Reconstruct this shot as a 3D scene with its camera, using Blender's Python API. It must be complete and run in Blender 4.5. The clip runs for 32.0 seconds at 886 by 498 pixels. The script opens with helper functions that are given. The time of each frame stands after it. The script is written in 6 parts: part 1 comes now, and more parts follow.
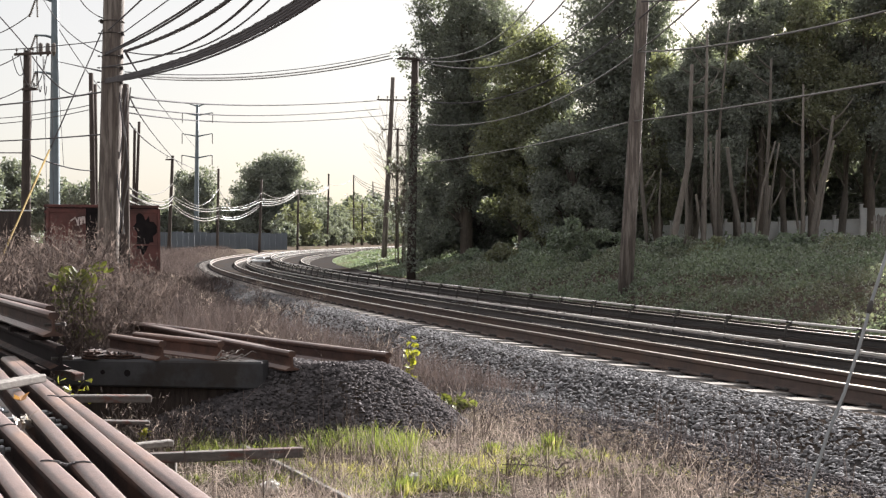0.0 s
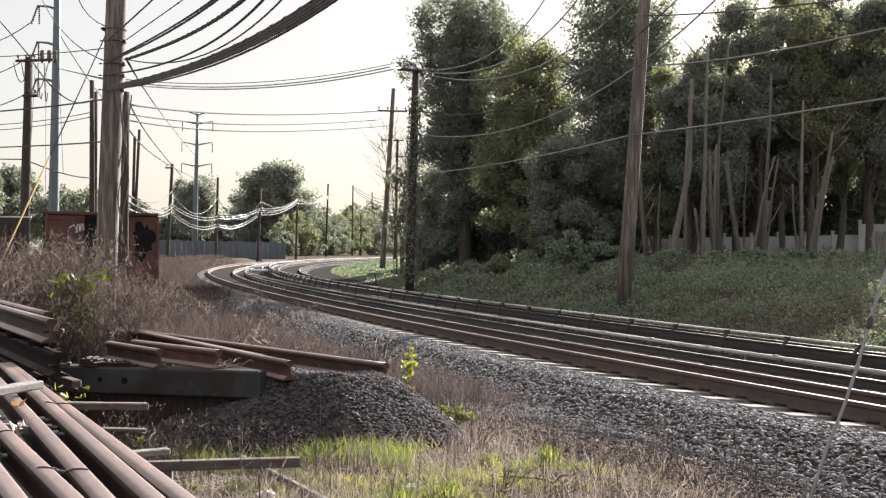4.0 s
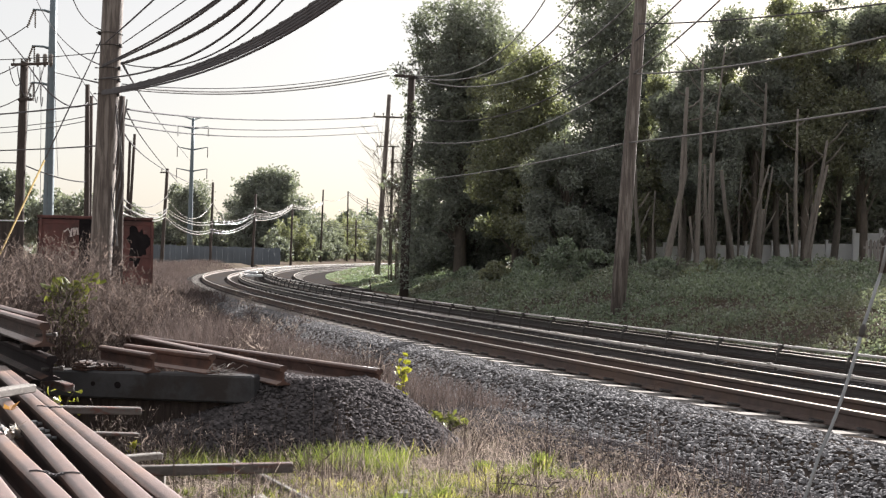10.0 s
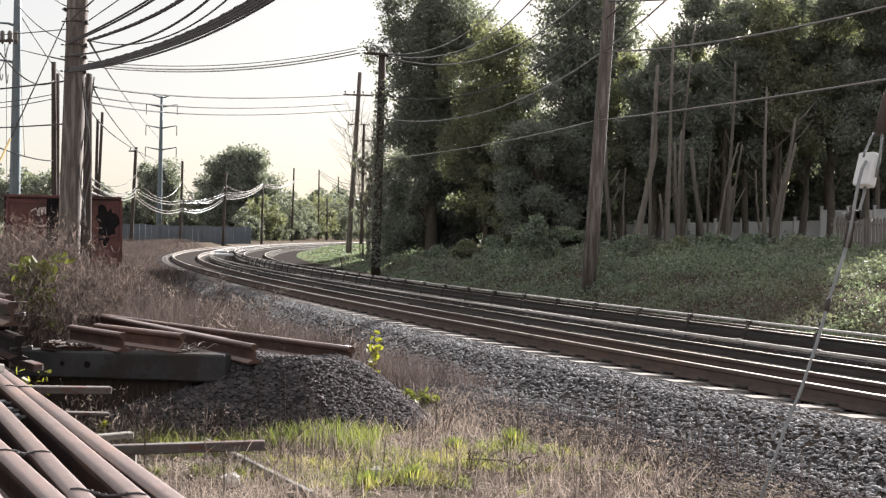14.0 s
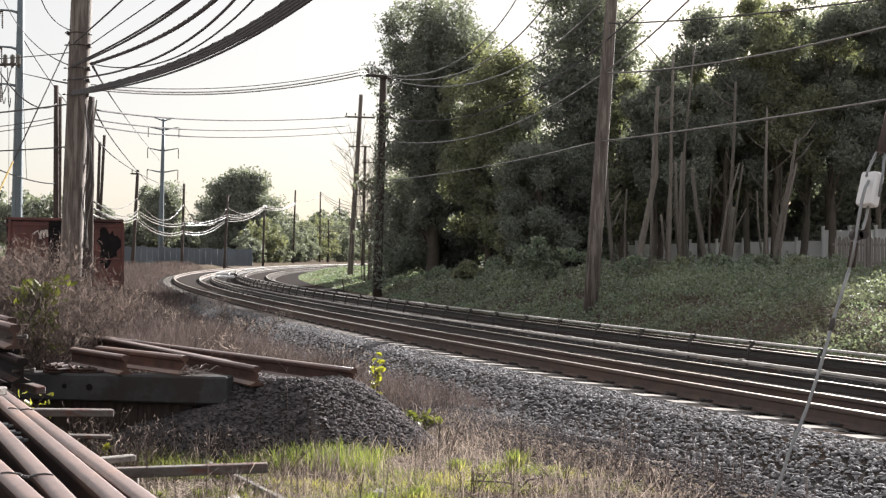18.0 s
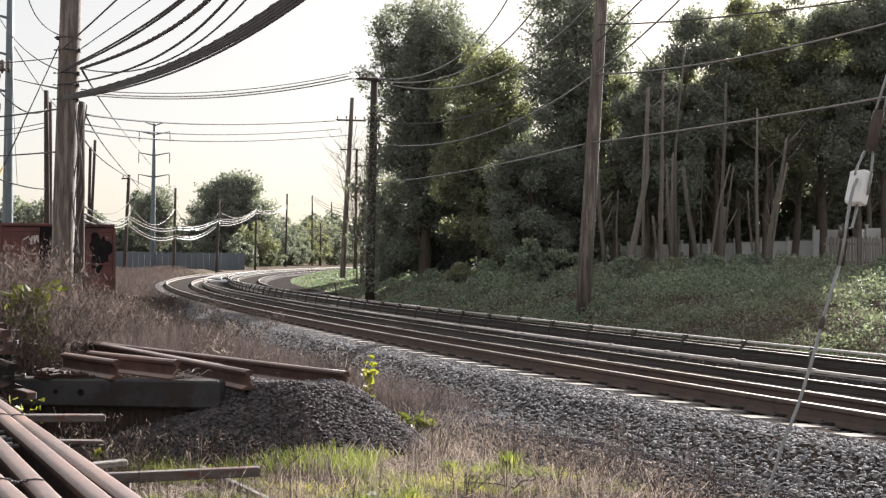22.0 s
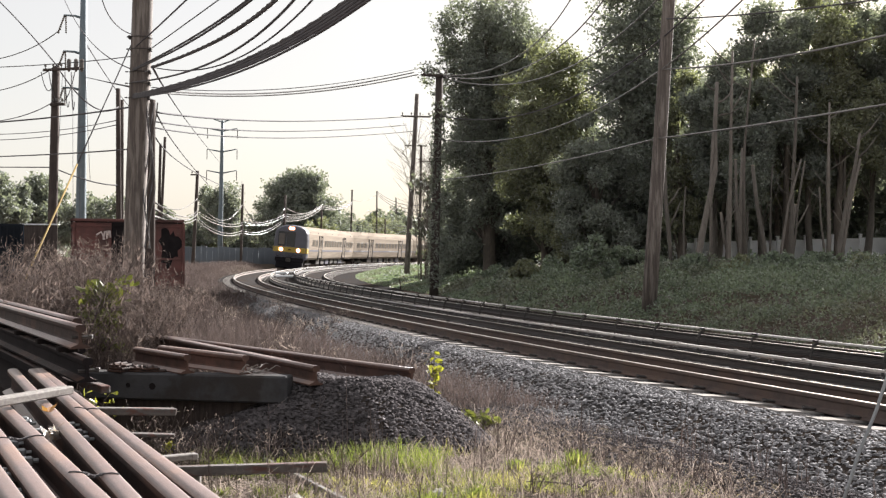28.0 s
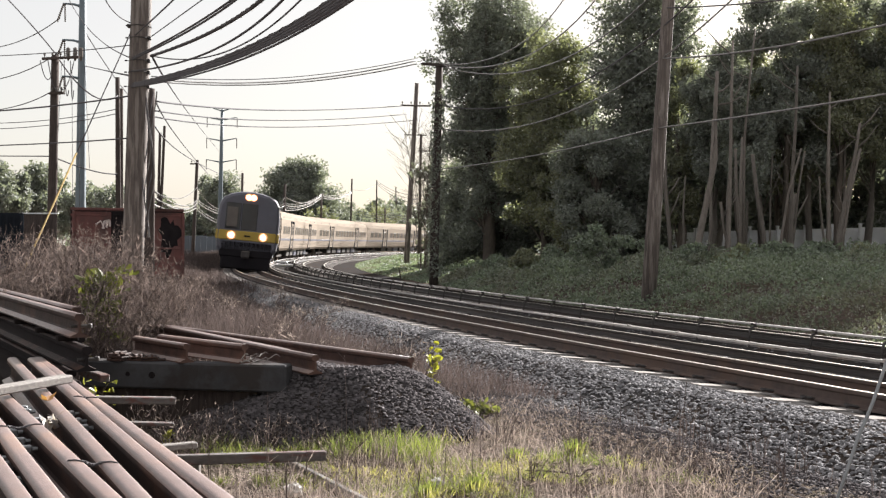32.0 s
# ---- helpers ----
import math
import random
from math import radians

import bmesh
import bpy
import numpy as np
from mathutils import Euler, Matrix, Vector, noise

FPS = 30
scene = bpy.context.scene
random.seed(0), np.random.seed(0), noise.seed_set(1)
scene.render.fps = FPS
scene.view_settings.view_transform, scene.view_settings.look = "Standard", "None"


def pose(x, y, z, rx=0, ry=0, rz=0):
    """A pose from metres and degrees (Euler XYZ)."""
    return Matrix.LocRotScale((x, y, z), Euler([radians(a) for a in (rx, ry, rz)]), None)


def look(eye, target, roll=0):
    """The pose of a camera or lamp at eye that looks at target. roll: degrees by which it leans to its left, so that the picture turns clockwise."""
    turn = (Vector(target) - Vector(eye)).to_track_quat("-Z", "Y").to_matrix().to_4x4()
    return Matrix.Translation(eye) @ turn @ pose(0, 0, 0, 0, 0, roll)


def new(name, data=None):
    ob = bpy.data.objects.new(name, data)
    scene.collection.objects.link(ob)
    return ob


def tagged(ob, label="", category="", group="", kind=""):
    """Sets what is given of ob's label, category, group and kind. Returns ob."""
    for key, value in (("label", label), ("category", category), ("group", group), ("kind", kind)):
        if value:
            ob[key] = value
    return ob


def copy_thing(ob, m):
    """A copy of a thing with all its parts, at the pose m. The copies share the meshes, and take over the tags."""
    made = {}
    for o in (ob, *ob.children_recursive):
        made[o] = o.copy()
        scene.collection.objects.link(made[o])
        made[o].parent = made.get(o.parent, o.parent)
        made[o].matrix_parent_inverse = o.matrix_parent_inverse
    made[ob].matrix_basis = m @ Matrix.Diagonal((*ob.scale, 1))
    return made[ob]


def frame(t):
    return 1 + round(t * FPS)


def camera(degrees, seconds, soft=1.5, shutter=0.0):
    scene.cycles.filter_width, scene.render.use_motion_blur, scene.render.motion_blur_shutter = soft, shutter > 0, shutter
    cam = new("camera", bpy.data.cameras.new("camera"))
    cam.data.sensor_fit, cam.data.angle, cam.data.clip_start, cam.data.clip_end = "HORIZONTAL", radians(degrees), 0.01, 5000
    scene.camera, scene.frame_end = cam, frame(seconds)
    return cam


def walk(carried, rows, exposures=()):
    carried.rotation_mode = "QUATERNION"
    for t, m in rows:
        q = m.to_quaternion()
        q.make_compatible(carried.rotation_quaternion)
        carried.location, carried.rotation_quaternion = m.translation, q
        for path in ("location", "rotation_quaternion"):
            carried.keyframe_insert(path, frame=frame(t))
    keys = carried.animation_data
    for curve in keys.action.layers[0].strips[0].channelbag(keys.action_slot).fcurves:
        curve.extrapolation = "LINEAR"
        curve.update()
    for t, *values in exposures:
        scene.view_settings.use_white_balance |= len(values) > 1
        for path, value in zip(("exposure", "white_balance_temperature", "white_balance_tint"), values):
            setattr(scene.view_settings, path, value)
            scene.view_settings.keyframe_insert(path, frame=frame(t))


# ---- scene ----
cam = camera(45.492, 32.0, 1.3)
# seconds, eye, then tilt, turn and lean in degrees
VIEW = [
    (0, 0.000, -0.000, 1.850, -0.509, 0.000, 0.000),
    (0.5, 0.003, 0.002, 1.849, -0.534, 0.246, 0.018),
    (1, 0.002, 0.001, 1.850, -0.469, 0.484, 0.071),
    (1.5, -0.002, -0.000, 1.848, -0.333, 0.709, 0.127),
    (2, -0.007, 0.003, 1.848, -0.139, 0.889, 0.320),
    (2.5, -0.009, 0.003, 1.849, -0.004, 0.903, 0.513),
    (3, -0.011, 0.004, 1.847, 0.059, 0.660, 0.615),
    (3.5, -0.009, -0.000, 1.846, 0.080, 0.333, 0.695),
    (4, -0.008, -0.000, 1.847, 0.107, -0.083, 0.660),
    (4.5, -0.004, -0.004, 1.842, 0.149, -0.383, 0.656),
    (6.5, -0.006, -0.001, 1.847, 0.286, 0.182, 0.365),
    (7, -0.006, 0.000, 1.841, 0.228, 0.209, 0.426),
    (7.5, 0.002, 0.001, 1.846, 0.146, 0.018, 0.504),
    (8, 0.001, 0.000, 1.844, 0.179, -0.191, 0.568),
    (8.5, -0.002, -0.003, 1.845, 0.297, -0.373, 0.622),
    (9, -0.002, -0.004, 1.843, 0.459, -0.372, 0.727),
    (9.5, -0.004, -0.005, 1.845, 0.507, -0.323, 0.858),
    (10, -0.005, -0.004, 1.843, 0.462, -0.358, 1.016),
    (10.5, -0.005, -0.007, 1.842, 0.236, -0.574, 1.059),
    (11, -0.003, -0.005, 1.839, -0.002, -0.925, 1.095),
    (11.5, 0.002, -0.010, 1.839, -0.309, -1.409, 1.038),
    (12, 0.001, -0.011, 1.838, -0.464, -1.805, 1.028),
    (12.5, 0.003, -0.013, 1.832, -0.524, -2.054, 1.011),
    (13, 0.006, -0.011, 1.836, -0.542, -2.115, 0.972),
    (13.5, 0.004, -0.012, 1.834, -0.571, -2.066, 0.905),
    (14, 0.001, -0.012, 1.835, -0.682, -1.911, 0.799),
    (14.5, -0.004, -0.012, 1.838, -0.757, -1.721, 0.718),
    (16.5, -0.007, -0.012, 1.831, -0.212, -1.725, 0.636),
    (17, -0.006, -0.011, 1.829, 0.059, -1.824, 0.619),
    (17.5, -0.011, -0.011, 1.831, 0.300, -1.852, 0.627),
    (18, -0.009, -0.012, 1.832, 0.481, -1.825, 0.603),
    (18.5, -0.008, -0.011, 1.832, 0.700, -1.918, 0.509),
    (19, -0.010, -0.013, 1.827, 0.926, -2.193, 0.294),
    (19.5, -0.002, -0.013, 1.827, 1.139, -2.540, 0.112),
    (20, 0.012, -0.012, 1.826, 1.297, -2.913, -0.106),
    (20.5, 0.010, -0.012, 1.823, 1.367, -3.153, -0.145),
    (21, 0.005, -0.012, 1.823, 1.272, -3.148, -0.065),
    (21.5, 0.003, -0.012, 1.823, 0.966, -2.813, 0.080),
    (22, 0.001, -0.011, 1.827, 0.623, -2.235, 0.155),
    (22.5, -0.006, -0.009, 1.827, 0.275, -1.538, 0.206),
    (23, -0.004, -0.006, 1.833, -0.019, -0.877, 0.243),
    (23.5, -0.008, -0.004, 1.837, -0.229, -0.438, 0.313),
    (24, -0.009, -0.003, 1.836, -0.421, -0.170, 0.374),
    (24.5, -0.008, -0.001, 1.837, -0.580, 0.040, 0.408),
    (25, -0.009, -0.001, 1.838, -0.647, 0.203, 0.461),
    (25.5, -0.015, -0.000, 1.840, -0.651, 0.388, 0.517),
    (27.5, -0.019, 0.004, 1.842, 0.129, 1.168, 0.415),
    (28, -0.022, 0.003, 1.842, 0.377, 1.222, 0.367),
    (28.5, -0.021, 0.005, 1.841, 0.480, 1.260, 0.377),
    (29, -0.025, 0.004, 1.845, 0.464, 1.273, 0.481),
    (29.5, -0.021, 0.004, 1.843, 0.368, 1.346, 0.506),
    (30, -0.022, 0.003, 1.843, 0.283, 1.383, 0.508),
    (30.5, -0.021, 0.002, 1.843, 0.115, 1.416, 0.492),
    (31, -0.020, 0.002, 1.842, -0.014, 1.401, 0.481),
    (31.5, -0.016, 0.004, 1.842, -0.131, 1.375, 0.470),
    (32, -0.016, 0.002, 1.842, -0.199, 1.210, 0.421),
]
walk(cam, [(t, pose(x, y, z, 90 + a, 0, b) @ pose(0, 0, 0, 0, 0, c)) for t, x, y, z, a, b, c in VIEW])

# ---- light ----
SUN_AZ, SUN_EL = 32.0, 28.0
world = bpy.data.worlds.new("world")
scene.world = world
world.use_nodes = True
wn = world.node_tree.nodes
sky = wn.new("ShaderNodeTexSky")
sky.sky_type = "NISHITA"
sky.sun_disc = False
sky.sun_elevation, sky.sun_rotation = radians(SUN_EL), radians(SUN_AZ)
sky.air_density, sky.dust_density, sky.ozone_density = 1.0, 2.4, 0.8
wn["Background"].inputs["Strength"].default_value = 0.0135
world.node_tree.links.new(sky.outputs[0], wn["Background"].inputs[0])
haze = wn.new("ShaderNodeBackground")
haze.inputs[0].default_value, haze.inputs[1].default_value = (1.0, 0.935, 0.87, 1), 0.166
both = wn.new("ShaderNodeAddShader")
world.node_tree.links.new(wn["Background"].outputs[0], both.inputs[0])
world.node_tree.links.new(haze.outputs[0], both.inputs[1])
world.node_tree.links.new(both.outputs[0], wn["World Output"].inputs[0])
lamp = bpy.data.lights.new("sun", "SUN")
lamp.energy, lamp.angle, lamp.color = 4.7, radians(1.0), (1.0, 0.97, 0.94)
sun = new("sun", lamp)
sa, se = radians(SUN_AZ), radians(SUN_EL)
sun.matrix_world = look((60 * math.sin(sa), 60 * math.cos(sa), 40), (60 * math.sin(sa) - math.sin(sa) * math.cos(se), 60 * math.cos(sa) - math.cos(sa) * math.cos(se), 40 - math.sin(se)))
scene.view_settings.exposure = 2.0


# ---- materials ----
def mat(name, c1, c2=None, scale=4.0, rough=0.8, metal=0.0, bump=0.0, bscale=None, vary=0.0, stretch=(1, 1, 1), island=0.0,
        c3=None, s3=0.6, glow=0.0, through_light=0.0, spec=0.5, tint=(1.3, 1.3, 0.7), veil=0.0):
    """Two-scale mottled surface; vary: by object, island: by loose piece; c3: large stains; sheen weight imitates glare
    haze.
    """
    m = bpy.data.materials.new(name)
    m.use_nodes = True
    n, l = m.node_tree.nodes, m.node_tree.links
    b = n["Principled BSDF"]
    b.inputs["Roughness"].default_value = rough
    b.inputs["Metallic"].default_value = metal
    b.inputs["Specular IOR Level"].default_value = spec
    b.inputs["Sheen Weight"].default_value = veil
    co = n.new("ShaderNodeTexCoord")
    mp = n.new("ShaderNodeMapping")
    mp.inputs["Scale"].default_value = stretch
    l.new(co.outputs["Object"], mp.inputs[0])

    def noise_tex(s, detail):
        t = n.new("ShaderNodeTexNoise")
        t.inputs["Scale"].default_value = s
        t.inputs["Detail"].default_value = detail
        t.inputs["Roughness"].default_value = 0.65
        l.new(mp.outputs[0], t.inputs["Vector"])
        return t

    def mix(kind, fac, a, bb):
        x = n.new("ShaderNodeMix")
        x.data_type, x.blend_type = "RGBA", kind
        for sock, v in ((x.inputs[0], fac), (x.inputs[6], a), (x.inputs[7], bb)):
            if isinstance(v, (int, float)):
                sock.default_value = v
            elif isinstance(v, tuple):
                sock.default_value = (*v, 1)
            else:
                l.new(v, sock)
        return x.outputs[2]

    def ramp(src, lo, hi):
        r = n.new("ShaderNodeMapRange")
        r.inputs[1].default_value, r.inputs[2].default_value = lo, hi
        l.new(src, r.inputs[0])
        return r.outputs[0]

    col = mix("MIX", ramp(noise_tex(scale, 6).outputs[0], 0.32, 0.68), c1, c2 or tuple(v * 0.75 for v in c1))
    if c3:
        col = mix("MIX", ramp(noise_tex(s3, 4).outputs[0], 0.48, 0.62), col, c3)
    for amount, node, out in ((vary, "ShaderNodeObjectInfo", "Random"), (island, "ShaderNodeNewGeometry", "Random Per Island")):
        if amount:
            i = n.new(node)
            r = n.new("ShaderNodeMapRange")
            r.inputs[3].default_value, r.inputs[4].default_value = 1 - amount, 1 + amount
            l.new(i.outputs[out], r.inputs[0])
            h = n.new("ShaderNodeHueSaturation")
            l.new(r.outputs[0], h.inputs["Value"])
            l.new(col, h.inputs["Color"])
            col = h.outputs[0]
    l.new(col, b.inputs["Base Color"])
    if bump:
        bp = n.new("ShaderNodeBump")
        bp.inputs["Strength"].default_value = bump
        bp.inputs["Distance"].default_value = 0.0095
        l.new(noise_tex(bscale or scale * 4, 5).outputs[0], bp.inputs["Height"])
        l.new(bp.outputs[0], b.inputs["Normal"])
    if glow:
        b.inputs["Emission Color"].default_value = (*c1, 1)
        b.inputs["Emission Strength"].default_value = glow
    if through_light:
        tr = n.new("ShaderNodeBsdfTranslucent")
        l.new(mix("MULTIPLY", 1.0, col, tint), tr.inputs[0])
        ms = n.new("ShaderNodeMixShader")
        ms.inputs[0].default_value = through_light
        l.new(b.outputs[0], ms.inputs[1])
        l.new(tr.outputs[0], ms.inputs[2])
        l.new(ms.outputs[0], n["Material Output"].inputs[0])
    return m


SOIL = mat("soil", (0.15, 0.122, 0.104), (0.055, 0.045, 0.04), 5.0, 0.95, bump=1.0, bscale=40, c3=(0.09, 0.08, 0.055), s3=0.9, spec=0.0)
# Darker than its stones: their shadows on each other are in this colour.
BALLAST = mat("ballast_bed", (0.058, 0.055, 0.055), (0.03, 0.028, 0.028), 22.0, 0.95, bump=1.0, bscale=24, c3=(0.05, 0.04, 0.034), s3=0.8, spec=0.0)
STONE = mat("ballast_stone", (0.235, 0.23, 0.237), (0.14, 0.137, 0.142), 9.0, 0.8, bump=0.3, island=0.26, vary=0.25, spec=0.0)
STONE_DARK = mat("dark_stone", (0.112, 0.103, 0.106), (0.064, 0.059, 0.061), 9.0, 0.8, bump=0.3, island=0.3, vary=0.3, spec=0.0)
CONCRETE = mat("tie_concrete", (0.32, 0.3, 0.285), (0.2, 0.185, 0.175), 6.0, 0.95, bump=0.3, vary=0.15, spec=0.0)
RUST = mat("rail_rust", (0.105, 0.074, 0.064), (0.065, 0.048, 0.043), 9.0, 0.75, bump=0.35, bscale=60, c3=(0.11, 0.072, 0.056), s3=1.4)
# Pinkish rust, paler for the upward rail faces that are painted as lit.
RUST_PINK_LIT = mat("lit_pink_rail_rust", (0.175, 0.122, 0.112), (0.115, 0.08, 0.074), 16.0, 0.38, bump=0.3, bscale=150, vary=0.15, c3=(0.2, 0.125, 0.098), s3=1.1, spec=0.9)
# Dark rust; on rail sides and lower layers it paints their shade.
RUST_DARK_SHADE = mat("dark_rust_and_shade", (0.046, 0.031, 0.029), (0.022, 0.017, 0.017), 8.0, 0.7, spec=0.2, bump=0.35, bscale=60, vary=0.25, c3=(0.075, 0.045, 0.036), s3=1.6)
RUST_FAR = mat("far_rail_rust", (0.06, 0.05, 0.046), (0.038, 0.032, 0.03), 9.0, 0.8, bump=0.35, bscale=60, spec=0.1)
# Darker rust that paints the shaded sides of the heap's rails.
RUST_WEB_SHADE = mat("shaded_rusty_rail_side", (0.085, 0.052, 0.044), (0.045, 0.031, 0.028), 8.0, 0.75, spec=0.2, bump=0.35, bscale=60, vary=0.2, c3=(0.11, 0.062, 0.048), s3=1.6)
POLISHED = mat("polished_rail", (0.56, 0.505, 0.45), (0.46, 0.415, 0.37), 5.0, 0.3, 1.0)
STEEL_DARK = mat("dark_steel", (0.06, 0.055, 0.052), (0.035, 0.03, 0.03), 10.0, 0.6, 0.3, bump=0.2)
COVER = mat("cover_board", (0.46, 0.44, 0.42), (0.32, 0.305, 0.29), 7.0, 0.75, bump=0.15, spec=0.2)
WOOD_POLE = mat("pole_wood", (0.15, 0.122, 0.108), (0.07, 0.057, 0.052), 5.0, 0.85, bump=0.6, bscale=14, stretch=(6, 6, 0.5), c3=(0.23, 0.2, 0.18), s3=2.2)
WOOD_DARK = mat("tarred_pole_wood", (0.092, 0.074, 0.066), (0.046, 0.038, 0.036), 5.0, 0.9, spec=0.1, bump=0.5, bscale=14, stretch=(6, 6, 0.5), vary=0.15)
# Timber coloured with the black of the high stack's void and gaps.
BLACK_WOOD = mat("void_black_timber", (0.026, 0.021, 0.02), (0.015, 0.012, 0.012), 6.0, 0.9, bump=0.4, bscale=20, spec=0.05)
LATH = mat("weathered_board", (0.23, 0.21, 0.195), (0.12, 0.108, 0.1), 6.0, 0.85, bump=0.5, bscale=20, stretch=(0.6, 6, 6), vary=0.25)
LATH_DARK = mat("dark_stained_board", (0.13, 0.115, 0.11), (0.068, 0.06, 0.058), 5.0, 0.85, bump=0.5, bscale=20, stretch=(0.6, 6, 6), vary=0.25, c3=(0.11, 0.05, 0.042), s3=3.0)
BEAM = mat("grey_beam", (0.088, 0.088, 0.093), (0.052, 0.052, 0.055), 3.0, 0.9, bump=0.5, bscale=20, c3=(0.05, 0.045, 0.043), s3=2.2, spec=0.05)
BLUE_STEEL = mat("blue_grey_steel", (0.15, 0.185, 0.21), (0.115, 0.145, 0.165), 2.0, 0.6, 0.1)
GREY_STEEL = mat("galvanised_steel", (0.3, 0.31, 0.32), (0.2, 0.21, 0.22), 4.0, 0.5, 0.5)
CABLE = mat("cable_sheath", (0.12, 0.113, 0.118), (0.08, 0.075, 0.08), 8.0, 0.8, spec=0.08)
# Paler, glossier copy of the cable sheath, coloured as sunlit.
CABLE_LIT = mat("sunlit_cable_sheath", (0.2, 0.19, 0.18), (0.14, 0.13, 0.13), 8.0, 0.25)
PORCELAIN = mat("insulator", (0.12, 0.10, 0.09), (0.08, 0.07, 0.06), 3.0, 0.3)
YELLOW = mat("yellow_plastic", (0.2, 0.14, 0.05), (0.15, 0.105, 0.04), 4.0, 0.8, spec=0.1)
CONTAINER = mat("rusty_red_steel", (0.16, 0.058, 0.05), (0.095, 0.04, 0.036), 2.5, 0.75, bump=0.25, bscale=12, c3=(0.07, 0.035, 0.03), s3=0.9)
# Black for scorch, and painted shade in openings, holes and lower rails.
BLACK_STEEL = mat("black_steel_scorch_shade", (0.024, 0.02, 0.021), (0.014, 0.012, 0.013), 3.0, 0.9, bump=0.2, spec=0.08)
GREEN_STEEL = mat("dark_container_paint", (0.022, 0.025, 0.031), (0.016, 0.019, 0.024), 2.5, 0.95, bump=0.15, spec=0.0)
WHITE = mat("white_vinyl", (0.78, 0.79, 0.81), (0.68, 0.69, 0.71), 2.0, 0.5)
PICKET = mat("grey_picket_wood", (0.24, 0.22, 0.2), (0.14, 0.125, 0.12), 6.0, 0.85, stretch=(5, 5, 0.6), vary=0.2)
SHEET = mat("grey_sheet_fence", (0.12, 0.135, 0.155), (0.095, 0.108, 0.125), 1.2, 0.6, 0.1, vary=0.08, stretch=(3, 3, 0.4))
GRAFFITI = mat("pale_spray_paint", (0.6, 0.52, 0.5), (0.5, 0.42, 0.4), 5.0, 0.6)
BARK = mat("bark", (0.13, 0.105, 0.085), (0.06, 0.05, 0.042), 5.0, 0.9, bump=0.8, bscale=9, stretch=(4, 4, 0.7), vary=0.2)
BARK_PALE = mat("pale_bark", (0.19, 0.165, 0.145), (0.10, 0.088, 0.076), 5.0, 0.9, bump=0.6, bscale=9, stretch=(4, 4, 0.7), vary=0.25)
CUTWOOD = mat("fresh_cut_wood", (0.6, 0.5, 0.38), (0.5, 0.4, 0.3), 6.0, 0.8)
# Next three leaf colours are greyed, lifted and sheened to imitate glare haze.
LEAF = mat("leaf_dark", (0.185, 0.205, 0.175), (0.14, 0.158, 0.135), 0.5, 0.7, island=0.3, spec=0.3, tint=(1.2, 1.2, 0.8), through_light=0.36, veil=0.8)
LEAF_LIGHT = mat("leaf_light", (0.2, 0.205, 0.125), (0.15, 0.16, 0.105), 0.5, 0.7, island=0.3, spec=0.3, tint=(1.2, 1.25, 0.8), through_light=0.42, veil=0.8)
LEAF_BANK = mat("leaf_bank", (0.195, 0.24, 0.17), (0.135, 0.17, 0.122), 0.8, 0.7, island=0.4, spec=0.25, tint=(1.0, 1.02, 0.7), through_light=0.4, c3=(0.17, 0.175, 0.135), s3=0.35, veil=0.8)
LEAF_YELLOW = mat("leaf_yellow_green", (0.27, 0.27, 0.045), (0.19, 0.2, 0.04), 3.0, 0.5, island=0.25, through_light=0.5)
LEAF_OLIVE = mat("leaf_olive", (0.16, 0.17, 0.05), (0.09, 0.105, 0.04), 3.0, 0.5, island=0.35, through_light=0.4)
DRY = mat("dry_stalk", (0.155, 0.125, 0.118), (0.08, 0.065, 0.062), 2.0, 0.9, island=0.5, through_light=0.25, tint=(1.1, 1.05, 1.0), spec=0.1)
DRY_PALE = mat("dry_grass", (0.4, 0.34, 0.3), (0.2, 0.168, 0.15), 2.0, 0.9, island=0.5, through_light=0.35, tint=(1.1, 1.05, 1.0), spec=0.1)
PLUME = mat("feathery_plume", (0.18, 0.145, 0.13), (0.1, 0.08, 0.074), 2.0, 0.9, island=0.5, through_light=0.4, tint=(1.1, 1.05, 1.0), spec=0.1)
GRASS = mat("green_grass", (0.165, 0.19, 0.07), (0.1, 0.125, 0.048), 2.0, 0.65, island=0.45, through_light=0.6, tint=(1.3, 1.3, 0.7), c3=(0.3, 0.285, 0.13), s3=1.6)
PALE_ROCK = mat("pale_rock", (0.62, 0.6, 0.56), (0.45, 0.43, 0.4), 6.0, 0.8, bump=0.4)
STAINLESS = mat("stainless_body", (0.3, 0.255, 0.212), (0.225, 0.192, 0.162), 1.2, 0.9, 0.0, stretch=(1, 0.2, 3), bump=0.05, spec=0.0)
CAB = mat("cab_dark_paint", (0.095, 0.095, 0.12), (0.08, 0.08, 0.1), 2.0, 0.4)
CAB_LOW = mat("cab_black_paint", (0.018, 0.016, 0.019), (0.012, 0.011, 0.013), 2.0, 0.7, spec=0.1)
YELLOW_PAINT = mat("yellow_band_paint", (0.42, 0.29, 0.045), (0.36, 0.25, 0.04), 3.0, 0.5)
BLUE_STRIPE = mat("grey_blue_stripe", (0.12, 0.12, 0.15), (0.10, 0.10, 0.13), 2.0, 0.4)
GLASS_DARK = mat("dark_train_glass", (0.02, 0.022, 0.026), (0.015, 0.016, 0.02), 2.0, 0.06)
# The brownish grey of reflected sky is put into this glass colour.
SIDE_GLASS = mat("sky_toned_side_glass", (0.075, 0.062, 0.052), (0.05, 0.043, 0.038), 2.0, 0.35, spec=0.3)
LAMP = mat("headlight", (1.0, 0.72, 0.45), (1.0, 0.7, 0.42), 1.0, 0.4, glow=10)
